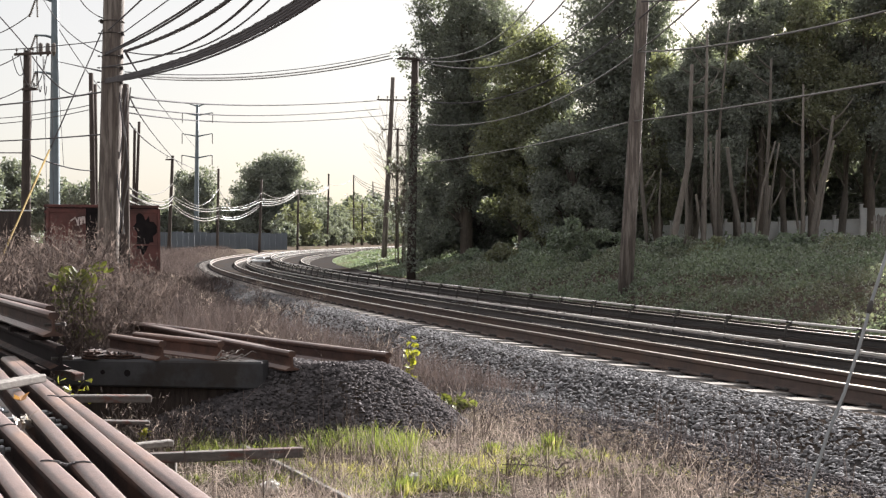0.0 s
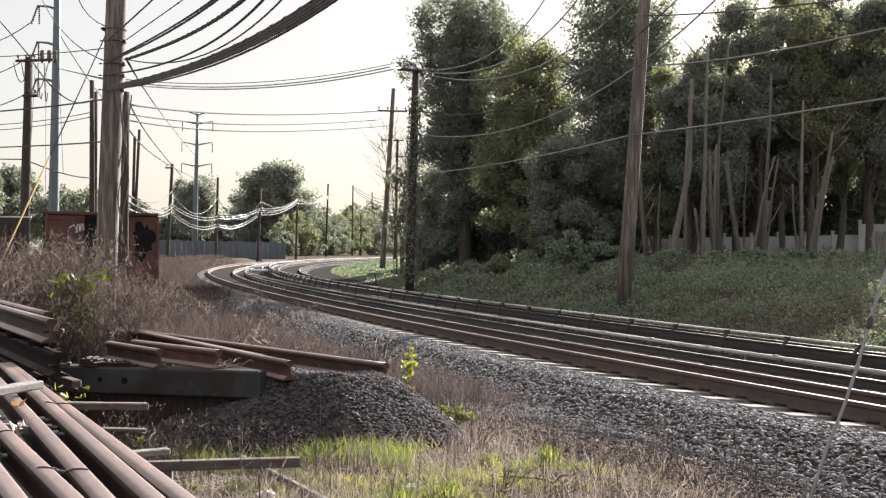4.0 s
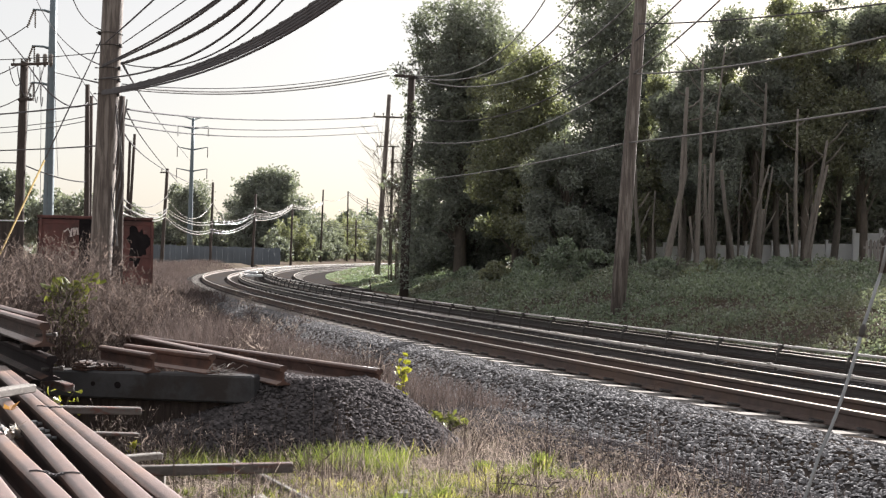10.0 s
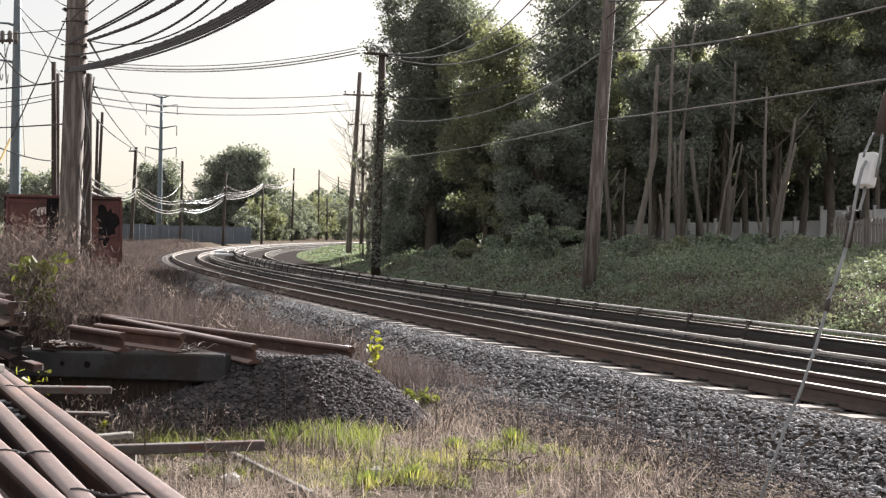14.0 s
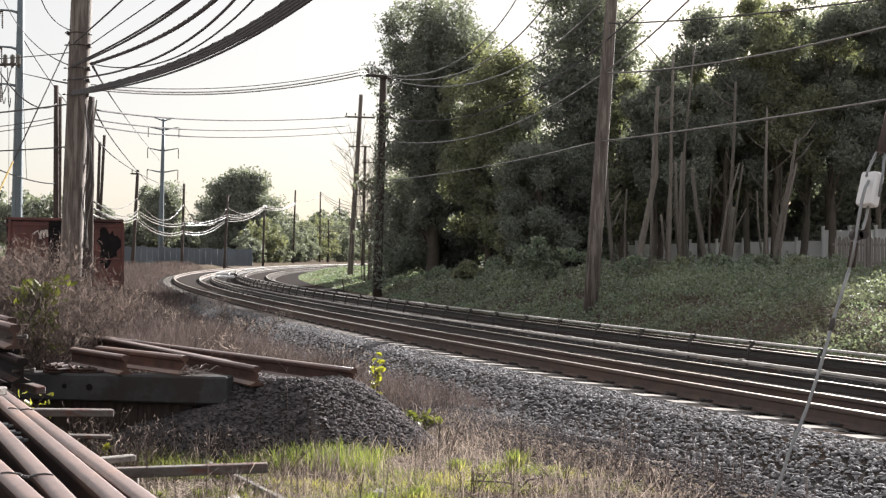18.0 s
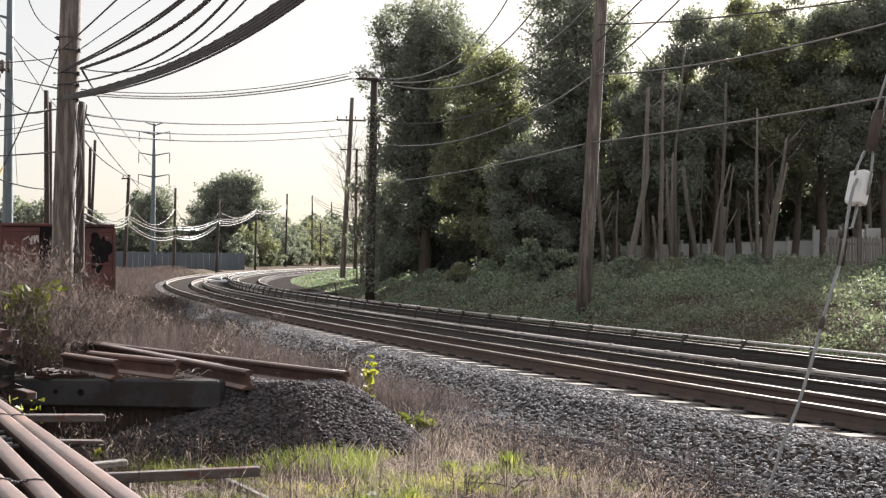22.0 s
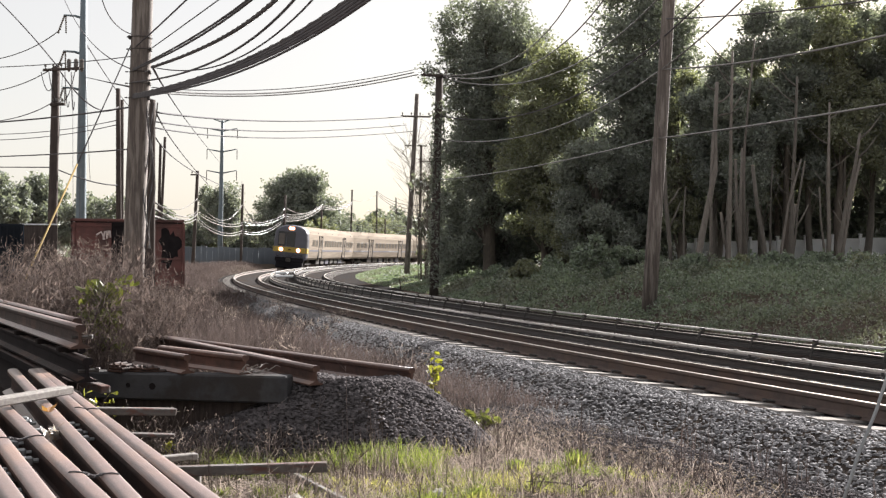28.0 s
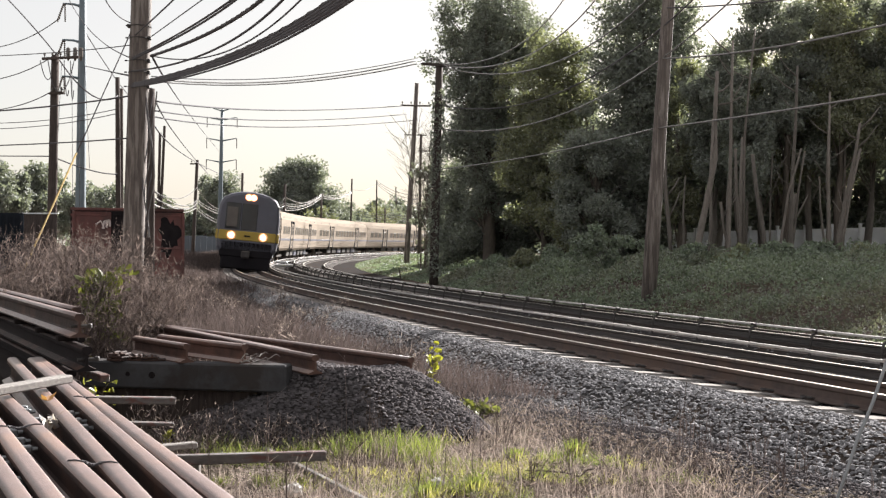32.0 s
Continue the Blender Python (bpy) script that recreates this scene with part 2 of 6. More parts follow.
# Dim amber glow that imitates bloom round the headlights.
HALO = mat("headlight_halo", (1.0, 0.4, 0.2), (1.0, 0.38, 0.18), 1.0, 0.4, glow=0.3)
DEAD_LEAF = mat("dead_leaf", (0.34, 0.19, 0.09), (0.24, 0.12, 0.055), 20.0, 0.8, through_light=0.3)
FOIL = mat("crumpled_litter", (0.4, 0.42, 0.45), (0.3, 0.2, 0.1), 12.0, 0.4)


# ---- mesh building ----
class Mesh:
    """Collects vertices and faces for one part."""

    def __init__(self):
        self.v, self.f, self.k = [], [], []

    def add(self, vs, fs, k=0):
        o = len(self.v)
        self.v.extend(tuple(p) for p in vs)
        self.f.extend(tuple(i + o for i in q) for q in fs)
        self.k.extend([k] * len(fs))
        return self

    def box(self, c, size, bevel=0.0, rot=None, k=0):
        """A box with chamfered edges."""
        hx, hy, hz = (v / 2 for v in size)
        r = rot if rot is not None else Matrix.Identity(3)
        c = Vector(c)
        b = min(bevel, 0.45 * min(size))
        if b <= 0:
            vs = [(x, y, z) for x in (-hx, hx) for y in (-hy, hy) for z in (-hz, hz)]
            fs = [(0, 1, 3, 2), (4, 6, 7, 5), (0, 4, 5, 1), (2, 3, 7, 6), (0, 2, 6, 4), (1, 5, 7, 3)]
            return self.add([c + r @ Vector(p) for p in vs], fs, k)
        vs, ids = [], {}
        for sx in (-1, 1):
            for sy in (-1, 1):
                for sz in (-1, 1):
                    for ax in range(3):
                        ids[sx, sy, sz, ax] = len(vs)
                        p = [sx * (hx - b), sy * (hy - b), sz * (hz - b)]
                        p[ax] = (sx, sy, sz)[ax] * (hx, hy, hz)[ax]
                        vs.append(c + r @ Vector(p))
        fs = []
        for ax in range(3):
            u, w = (ax + 1) % 3, (ax + 2) % 3
            for s in (-1, 1):
                q = []
                for a, d in ((-1, -1), (1, -1), (1, 1), (-1, 1)):
                    key = [0, 0, 0]
                    key[ax], key[u], key[w] = s, a, d
                    q.append(ids[(*key, ax)])
                fs.append(q if s > 0 else q[::-1])
                for s2 in (-1, 1):
                    q = []
                    for a, first in ((-1, ax), (1, ax), (1, u), (-1, u)):
                        key = [0, 0, 0]
                        key[ax], key[u], key[w] = s, s2, a
                        q.append(ids[(*key, first)])
                    fs.append(q if s * s2 < 0 else q[::-1])
        for sx in (-1, 1):
            for sy in (-1, 1):
                for sz in (-1, 1):
                    q = [ids[sx, sy, sz, a] for a in range(3)]
                    fs.append(q if sx * sy * sz > 0 else q[::-1])
        return self.add(vs, fs, k)

    def tube(self, pts, radius, n=8, caps=True, k=0):
        """A round bar along points; radius a number or one for each point."""
        pts = [Vector(p) for p in pts]
        rs = radius if isinstance(radius, (list, tuple)) else [radius] * len(pts)
        vs, fs = [], []
        up = Vector((0, 0, 1))
        for i, p in enumerate(pts):
            d = (pts[min(i + 1, len(pts) - 1)] - pts[max(i - 1, 0)]).normalized()
            a = d.cross(up)
            a = a.normalized() if a.length > 0.05 else Vector((1, 0, 0))
            b = a.cross(d)
            for j in range(n):
                t = 2 * math.pi * j / n
                vs.append(p + (a * math.cos(t) + b * math.sin(t)) * rs[i])
        for i in range(len(pts) - 1):
            for j in range(n):
                fs.append((i * n + j, i * n + (j + 1) % n, (i + 1) * n + (j + 1) % n, (i + 1) * n + j))
        if caps:
            fs.append(tuple(range(n))[::-1])
            fs.append(tuple((len(pts) - 1) * n + j for j in range(n)))
        return self.add(vs, fs, k)

    def sweep(self, profile, frames, caps=True, kinds=None):
        """A closed profile of (side, up) along frames of (point, side vector, up vector). kinds: a material slot for each edge."""
        n, vs, fs, ks = len(profile), [], [], []
        for p, sd, up in frames:
            vs += [Vector(p) + Vector(sd) * a + Vector(up) * b for a, b in profile]
        for i in range(len(frames) - 1):
            for j in range(n):
                fs.append((i * n + j, i * n + (j + 1) % n, (i + 1) * n + (j + 1) % n, (i + 1) * n + j))
                ks.append(kinds[j] if kinds else 0)
        if caps:
            fs += [tuple(range(n))[::-1], tuple((len(frames) - 1) * n + j for j in range(n))]
            ks += [0, 0]
        o = len(self.v)
        self.v.extend(tuple(p) for p in vs)
        self.f.extend(tuple(i + o for i in q) for q in fs)
        self.k.extend(ks)
        return self

    def done(self, name, smooth=False):
        me = bpy.data.meshes.new(name)
        me.from_pydata(self.v, [], self.f)
        if any(self.k):
            me.polygons.foreach_set("material_index", self.k)
        if smooth:
            me.polygons.foreach_set("use_smooth", [True] * len(self.f))
        me.update()
        return me


def part(name, mesh, material, parent=None, label="", smooth=False):
    me = mesh.done(name, smooth) if isinstance(mesh, Mesh) else mesh
    if not me.materials:
        for m in material if isinstance(material, (list, tuple)) else (material,):
            me.materials.append(m)
    ob = new(name, me)
    if parent:
        ob.parent = parent
    return tagged(ob, label)


def thing(name, at, label, category, group="", kind=""):
    ob = new(name)
    ob.empty_display_size = 0.2
    ob.location = at
    return tagged(ob, label, category, group, kind)


def quads(name, centres, right, up, material, parent=None):
    """Many loose four-cornered leaves or blades: centres, half-right and half-up vectors, as arrays."""
    n = len(centres)
    v = np.empty((n, 4, 3))
    v[:, 0], v[:, 1] = centres - right - up, centres + right - up
    v[:, 2], v[:, 3] = centres + right * 0.45 + up, centres - right * 0.45 + up
    me = bpy.data.meshes.new(name)
    me.vertices.add(4 * n)
    me.vertices.foreach_set("co", v.ravel())
    me.loops.add(4 * n)
    me.loops.foreach_set("vertex_index", np.arange(4 * n))
    me.polygons.add(n)
    me.polygons.foreach_set("loop_start", np.arange(n) * 4)
    me.polygons.foreach_set("loop_total", np.full(n, 4))
    me.update()
    me.validate()
    me.materials.append(material)
    ob = new(name, me)
    if parent:
        ob.parent = parent
    return ob


def leaf_tris(name, centres, right, up, material, parent=None):
    """Very many loose three-cornered leaves, for crowns and growth seen from afar."""
    n = len(centres)
    v = np.empty((n, 3, 3))
    v[:, 0], v[:, 1], v[:, 2] = centres - right * 1.1 - up * 0.7, centres + right * 1.1 - up * 0.5, centres + up * 1.3
    me = bpy.data.meshes.new(name)
    me.vertices.add(3 * n)
    me.vertices.foreach_set("co", v.ravel())
    me.loops.add(3 * n)
    me.loops.foreach_set("vertex_index", np.arange(3 * n))
    me.polygons.add(n)
    me.polygons.foreach_set("loop_start", np.arange(n) * 3)
    me.polygons.foreach_set("loop_total", np.full(n, 3))
    me.update()
    me.materials.append(material)
    ob = new(name, me)
    if parent:
        ob.parent = parent
    return ob


def oval_leaves(name, centres, right, up, material, parent):
    """Loose six-cornered leaves, folded a little along the middle."""
    m = Mesh()
    for c, r, u in zip(centres, right, up):
        r = r - u * (r @ u) / (u @ u + 1e-9)
        r = r / (np.linalg.norm(r) + 1e-9) * np.linalg.norm(u) * 0.62
        n = np.cross(r, u) / (np.linalg.norm(u) + 1e-9) * 0.3
        m.add([c - u, c + r - u * 0.35 + n, c + r * 0.85 + u * 0.4 + n, c + u * 1.1, c - r * 0.85 + u * 0.4 + n, c - r - u * 0.35 + n], [(0, 1, 2, 3), (0, 3, 4, 5)])
    return part(name, m, material, parent)


def solids(name, base_v, base_f, at, size, turn, material, parent=None):
    """Many loose copies of small shapes in one mesh: base_v (kinds, n, 3)."""
    rs = np.random.RandomState(len(at))
    n, m = len(at), base_v.shape[1]
    v = base_v[rs.randint(len(base_v), size=n)] * size[:, None, :]
    c, s = np.cos(turn), np.sin(turn)
    x = v[:, :, 0] * c[:, None] - v[:, :, 1] * s[:, None]
    y = v[:, :, 0] * s[:, None] + v[:, :, 1] * c[:, None]
    v = np.stack([x, y, v[:, :, 2]], 2) + at[:, None, :]
    f = np.array(base_f)
    k = f.shape[1]
    idx = (f[None] + (np.arange(n) * m)[:, None, None]).ravel()
    me = bpy.data.meshes.new(name)
    me.vertices.add(n * m)
    me.vertices.foreach_set("co", v.ravel())
    me.loops.add(len(idx))
    me.loops.foreach_set("vertex_index", idx)
    me.polygons.add(n * len(f))
    me.polygons.foreach_set("loop_start", np.arange(n * len(f)) * k)
    me.polygons.foreach_set("loop_total", np.full(n * len(f), k))
    me.update()
    me.validate()
    me.materials.append(material)
    ob = new(name, me)
    if parent:
        ob.parent = parent
    return ob


def stone_shapes(count, seed):
    """Angular flat flakes of crushed stone: uneven five-sided prisms."""
    rs = np.random.RandomState(seed)
    f = [(0, 1, 2), (0, 2, 3), (0, 3, 4)]
    for k in range(5):
        q = (k + 1) % 5
        f += [(k, k + 5, q + 5), (k, q + 5, q)]
    shapes = []
    for _ in range(count):
        a = np.sort(rs.uniform(0, 2 * math.pi, 5)) * 0.4 + np.arange(5) * 2 * math.pi / 5 * 0.6
        r = rs.uniform(0.7, 1.15, 5)
        ring = np.stack([np.cos(a) * r * 1.2, np.sin(a) * r * rs.uniform(0.55, 0.9)], 1)
        t = rs.uniform(0.1, 0.26)
        top = np.column_stack([ring * rs.uniform(0.6, 0.95, (5, 1)), t + rs.normal(0, 0.06, 5)])
        low = np.column_stack([ring * rs.uniform(0.85, 1.1, (5, 1)), -t + rs.normal(0, 0.06, 5)])
        q = np.concatenate([top, low])
        for ax, ang in ((0, rs.normal(0, 0.3)), (1, rs.normal(0, 0.3))):
            c, d = math.cos(ang), math.sin(ang)
            m = np.array([[1, 0, 0], [0, c, -d], [0, d, c]]) if ax == 0 else np.array([[c, 0, d], [0, 1, 0], [-d, 0, c]])
            q = q @ m.T
        shapes.append(q)
    return np.array(shapes), f


ROCKS, ROCK_FACES = stone_shapes(28, 5)


# ---- the plan of the line: the outer rail of the near track ----
STEP = 0.5
LINE_S = np.arange(-40.0, 700.0, STEP)
LINE_K = np.interp(LINE_S, [0, 30, 60, 90, 120, 185, 225], [-0.0054, -0.0031, -0.00615, -0.00468, -0.00635, -0.00635, 0.0])
_h = np.concatenate([[0], np.cumsum((LINE_K[1:] + LINE_K[:-1]) / 2 * STEP)])
_i0 = int(40 / STEP)
LINE_H = 0.46353 + _h - _h[_i0]
_x = np.concatenate([[0], np.cumsum(-(np.sin(LINE_H[1:]) + np.sin(LINE_H[:-1])) / 2 * STEP)])
_y = np.concatenate([[0], np.cumsum((np.cos(LINE_H[1:]) + np.cos(LINE_H[:-1])) / 2 * STEP)])
LINE_X, LINE_Y = 5.633 + _x - _x[_i0], 7.137 + _y - _y[_i0]
LINE_Z = 0.418 + 0.00186 * LINE_S + 0.00082 * np.clip(LINE_S - 90, 0, 140)
CANT = 0.12 / 1.435
FAR_SIDE = 4.314     # from the near track's outer rail to the far track's
COS_C, SIN_C = math.cos(math.atan(CANT)), math.sin(math.atan(CANT))


def line(s, side=0.0, up=0.0):
    """The place on the line s metres along, side metres to the right of the outer rail, up metres above its head."""
    h = float(np.interp(s, LINE_S, LINE_H))
    return Vector((float(np.interp(s, LINE_S, LINE_X)) + math.cos(h) * side, float(np.interp(s, LINE_S, LINE_Y)) + math.sin(h) * side,
                   float(np.interp(s, LINE_S, LINE_Z)) + up))


def line_frame(s, side=0.0, up=0.0, canted=True):
    """Point, side vector and up vector."""
    h = float(np.interp(s, LINE_S, LINE_H))
    c, q = (COS_C, SIN_C) if canted else (1.0, 0.0)
    sd = Vector((math.cos(h) * c, math.sin(h) * c, -q))
    u = Vector((math.cos(h) * q, math.sin(h) * q, c))
    return line(s, side, up), sd, u


def line_place(s, side, up, canted=True):
    p, sd, u = line_frame(s, side, up, canted)
    fw = u.cross(sd)
    m = Matrix((sd, fw, u)).transposed().to_4x4()
    m.translation = p
    return m


def along(a, b):
    """Stations, close near the camera and wider far off."""
    out, s = [], a
    while s < b:
        out.append(s)
        s += 1.0 if s < 130 else 4.0
    return out + [b]


def side_of(x, y):
    """For arrays of places: metres along the line, and to the right of it."""
    s, w = np.empty(x.shape), np.empty(x.shape)
    for a in range(0, len(x), 4000):
        dx, dy = x[a:a + 4000, None] - LINE_X[None, ::2], y[a:a + 4000, None] - LINE_Y[None, ::2]
        i = (dx * dx + dy * dy).argmin(1)
        j = i * 2
        s[a:a + 4000] = LINE_S[j]
        r = np.arange(len(i))
        w[a:a + 4000] = dx[r, i] * np.cos(LINE_H[j]) + dy[r, i] * np.sin(LINE_H[j])
    return s, w


def ground_height(x, y):
    """Height of the ground, without the ballast."""
    x, y = np.asarray(x, float).ravel(), np.asarray(y, float).ravel()
    s, w = side_of(x, y)
    z = np.interp(s, LINE_S, LINE_Z)
    left = np.interp(s, [-40, 22, 60, 90, 200], [0.0, 0.0, 0.55, 0.95, 1.05])
    bed = z - 0.55
    near_bank = np.interp(w, [6.6, 7.6, 9.0, 13.0, 20.0, 60.0], [-0.45, -0.12, 0.25, 0.55, 0.8, 1.2])
    far_bank = np.interp(w, [6.6, 8.0, 11.0, 16.0, 24.0, 60.0], [-0.45, -0.4, -0.2, 0.2, 0.6, 1.2])
    right = z + near_bank + (far_bank - near_bank) * np.clip((s - 26) / 22, 0, 1)
    q = np.where(w < -0.4, left + (bed - left) * np.clip((w + 2.4) / 2.0, 0, 1), np.where(w < 6.6, bed, right))
    wob = 0.05 * np.sin(x * 1.7 + y * 0.6) * np.sin(y * 1.1 - x * 0.4) + 0.03 * np.sin(x * 4.1 + 1) * np.sin(y * 3.3)
    return q + wob * np.where((w > -1.5) & (w < 6.6), 0.2, 1.0) * np.clip(30 / (np.hypot(x, y) + 1), 0.3, 1)


def build_ground():
    def graded(a, b, n, near):
        t = np.linspace(-1, 1, n)
        q = np.sign(t) * (np.abs(t) * near + (np.exp(np.abs(t) * 5.0) - 1) / (math.e ** 5 - 1) * (1 - near))
        return np.where(q < 0, -q * a, q * b)
    xs, ys = graded(-900, 900, 190, 0.035), 9 + graded(-300, 1500, 210, 0.02)
    gx, gy = np.meshgrid(xs, ys)
    gz = ground_height(gx, gy)
    v = np.stack([gx.ravel(), gy.ravel(), gz], 1)
    nx = len(xs)
    i = (np.arange(len(ys) - 1)[:, None] * nx + np.arange(nx - 1)[None]).ravel()
    f = np.stack([i, i + 1, i + nx + 1, i + nx], 1)
    me = bpy.data.meshes.new("ground")
    me.from_pydata(v.tolist(), [], f.tolist())
    me.polygons.foreach_set("use_smooth", [True] * len(f))
    me.materials.append(SOIL)
    tagged(new("ground", me), "bare brown soil with sparse grass beside the railway", "ground", kind="structure")


build_ground()


# ---- railway ----
HALF = [(0.075, -0.186), (0.075, -0.174), (0.018, -0.150), (0.010, -0.135), (0.010, -0.062), (0.036, -0.046), (0.038, -0.022), (0.034, -0.007), (0.020, -0.001)]
RAIL = HALF + [(-x, z) for x, z in HALF[::-1]]
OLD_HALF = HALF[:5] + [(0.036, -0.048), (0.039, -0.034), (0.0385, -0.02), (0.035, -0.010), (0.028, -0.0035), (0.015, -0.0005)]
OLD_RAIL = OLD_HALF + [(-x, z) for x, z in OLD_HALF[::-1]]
# Slot 1 is the lit colour: head top and upper foot faces.
LIT_KIND = [1 if 7 <= k <= 13 or k in (1, 19) else 0 for k in range(22)]
RAIL_KIND = [0] * 18
RAIL_KIND[7] = RAIL_KIND[8] = RAIL_KIND[9] = 1


F0 = FAR_SIDE
BED = [(-2.5, -0.62), (-1.6, -0.42), (-1.0, -0.19), (-0.62, -0.158), (-0.3, -0.176), (-0.05, -0.208), (0.07, -0.166), (1.38, -0.277), (1.5, -0.335), (2.0, -0.375), (3.0, -0.33), (3.75, -0.20),
       (F0 - 0.05, -0.255), (F0 + 0.07, -0.214), (F0 + 1.38, -0.325), (F0 + 1.5, -0.385), (6.3, -0.43)]


def build_line():
    bed = Mesh()
    prof = BED + [(8.2, -0.36), (8.8, -0.75), (8.8, -1.2), (-2.5, -1.2)]
    bed.sweep(prof, [line_frame(s, 0, 0, False) for s in along(-30, 260)])
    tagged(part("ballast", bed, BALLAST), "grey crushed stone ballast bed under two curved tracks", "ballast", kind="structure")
    tie = Mesh()
    prof = [(-0.13, -0.2), (0.13, -0.2), (0.115, 0.0), (-0.115, 0.0)]
    tie.sweep([(a, b) for a, b in prof], [((x, 0, 0), (0, 1, 0), (0, 0, 1)) for x in (-1.33, -1.3, 1.3, 1.33)])
    tie_me = tie.done("tie")
    clip = Mesh()
    clip.tube([(0.062, -0.055, 0.012), (0.10, -0.06, 0.03), (0.16, -0.03, 0.035), (0.17, 0.0, 0.02), (0.16, 0.03, 0.035), (0.10, 0.06, 0.03), (0.062, 0.055, 0.012)], 0.017, 6)
    clip_me = clip.done("rail_clip")
    for which, (shift, drop, label) in enumerate(((0.0, 0.0, "near curved railway track with polished rail heads on concrete ties"),
                                                  (FAR_SIDE, -0.048, "far curved railway track with polished rail heads on concrete ties"))):
        track = thing("railway_track", line(10, shift + 0.7, -0.4), label, "railway track", "tracks of the line")
        inv = Matrix.Translation(-Vector(track.location))
        for g in (0.0, 1.435):
            rail = Mesh()
            rail.sweep(RAIL, [line_frame(s, shift + g, drop - g * CANT) for s in along(-30, 260)], kinds=RAIL_KIND)
            rail.v = [tuple(inv @ Vector(p)) for p in rail.v]
            part("rail", rail, [RUST_FAR if which else RUST, POLISHED], track, "rusty rail with a shining head")
        far = Mesh()
        for i in range(430):
            s = -26 + i * 0.61
            m = inv @ line_place(s, shift + 0.7175, drop - 0.06 - 0.187)
            if i < 210 and which == 0 or i < 90:
                ob = part("tie", tie_me, CONCRETE, track)
                ob.matrix_basis = m
                if which == 0 and i < 140:
                    for g, turn in ((-0.7175, 180), (0.7175, 180)):
                        c = part("rail_clip", clip_me, STEEL_DARK, track)
                        c.matrix_basis = m @ Matrix.Translation((g, 0, 0.0)) @ Matrix.Rotation(radians(turn), 4, "Z")
            else:
                far.add([m @ Vector(p.co) for p in tie_me.vertices], [tuple(p.vertices) for p in tie_me.polygons])
        tagged(part("far_tie_rest", far, CONCRETE, track), kind="stuff")
    # third rails with their cover boards
    bracket = Mesh()
    bracket.tube([(0.0, 0, 0.0), (-0.02, 0, -0.05), (-0.10, 0, -0.09), (-0.13, 0, -0.17), (-0.13, 0, -0.42)], 0.024, 6)
    bracket.box((0.0, 0, -0.02), (0.2, 0.07, 0.03), 0.006)
    bracket.box((-0.13, 0, -0.43), (0.16, 0.12, 0.05), 0.01)
    bracket_me = bracket.done("bracket")
    foot = Mesh()
    foot.box((0, 0, -0.33), (0.1, 0.1, 0.16), 0.02)
    knob = Mesh()
    knob.box((0, 0, 0.002), (0.07, 0.07, 0.024), 0.008)
    knob_me = knob.done("clip")
    foot_me = foot.done("insulator")
    for sd, up, me, nm, lab in ((2.146, 0.046, foot_me, "insulator", "third rail with pale cover board on insulators"),
                                (3.699, 0.158, bracket_me, "bracket", "third rail with pale cover board on hooked steel brackets")):
        th = thing("third_rail", line(10, sd, up - 0.4), lab, "third rail", "third rails")
        inv = Matrix.Translation(-Vector(th.location))
        board = Mesh()
        k = 0.7 if nm == "insulator" else 0.9
        board.sweep([(k * a, b) for a, b in ((-0.042, -0.036), (0.042, -0.036), (0.042, -0.018), (0.03, -0.004), (0.014, 0.0), (-0.014, 0.0), (-0.03, -0.004), (-0.042, -0.018))], [line_frame(s, sd, up) for s in along(-30, 230)])
        board.v = [tuple(inv @ Vector(p)) for p in board.v]
        part("cover_board", board, COVER, th, "weathered pale cover board")
        rail = Mesh()
        rail.sweep([(a, b * 0.7) for a, b in RAIL], [line_frame(s, sd + 0.02, up - 0.13) for s in along(-30, 230)], kinds=RAIL_KIND)
        rail.v = [tuple(inv @ Vector(p)) for p in rail.v]
        part("contact_rail", rail, [STEEL_DARK, POLISHED], th, "dark contact rail with a worn bright head")
        rest = Mesh()
        for i in range(150):
            s = 14.24 + (i - 20) * 1.444
            m = inv @ line_place(s, sd, up)
            if i < 75:
                ob = part(nm, me, STEEL_DARK, th)
                ob.matrix_basis = m
                if nm == "insulator":
                    part("clip", knob_me, COVER, th).matrix_basis = m
            else:
                rest.add([m @ Vector(p.co) for p in me.vertices], [tuple(p.vertices) for p in me.polygons])
        tagged(part("far_" + nm + "s", rest, STEEL_DARK, th), kind="stuff")


build_line()


# ---- poles, towers and wires ----
def shaft(mesh, a, b, r0, r1, n=14):
    a, b = Vector(a), Vector(b)
    mesh.tube([a + (b - a) * t for t in (0, 0.25, 0.5, 0.75, 1)], [r0 + (r1 - r0) * t for t in (0, 0.25, 0.5, 0.75, 1)], n)


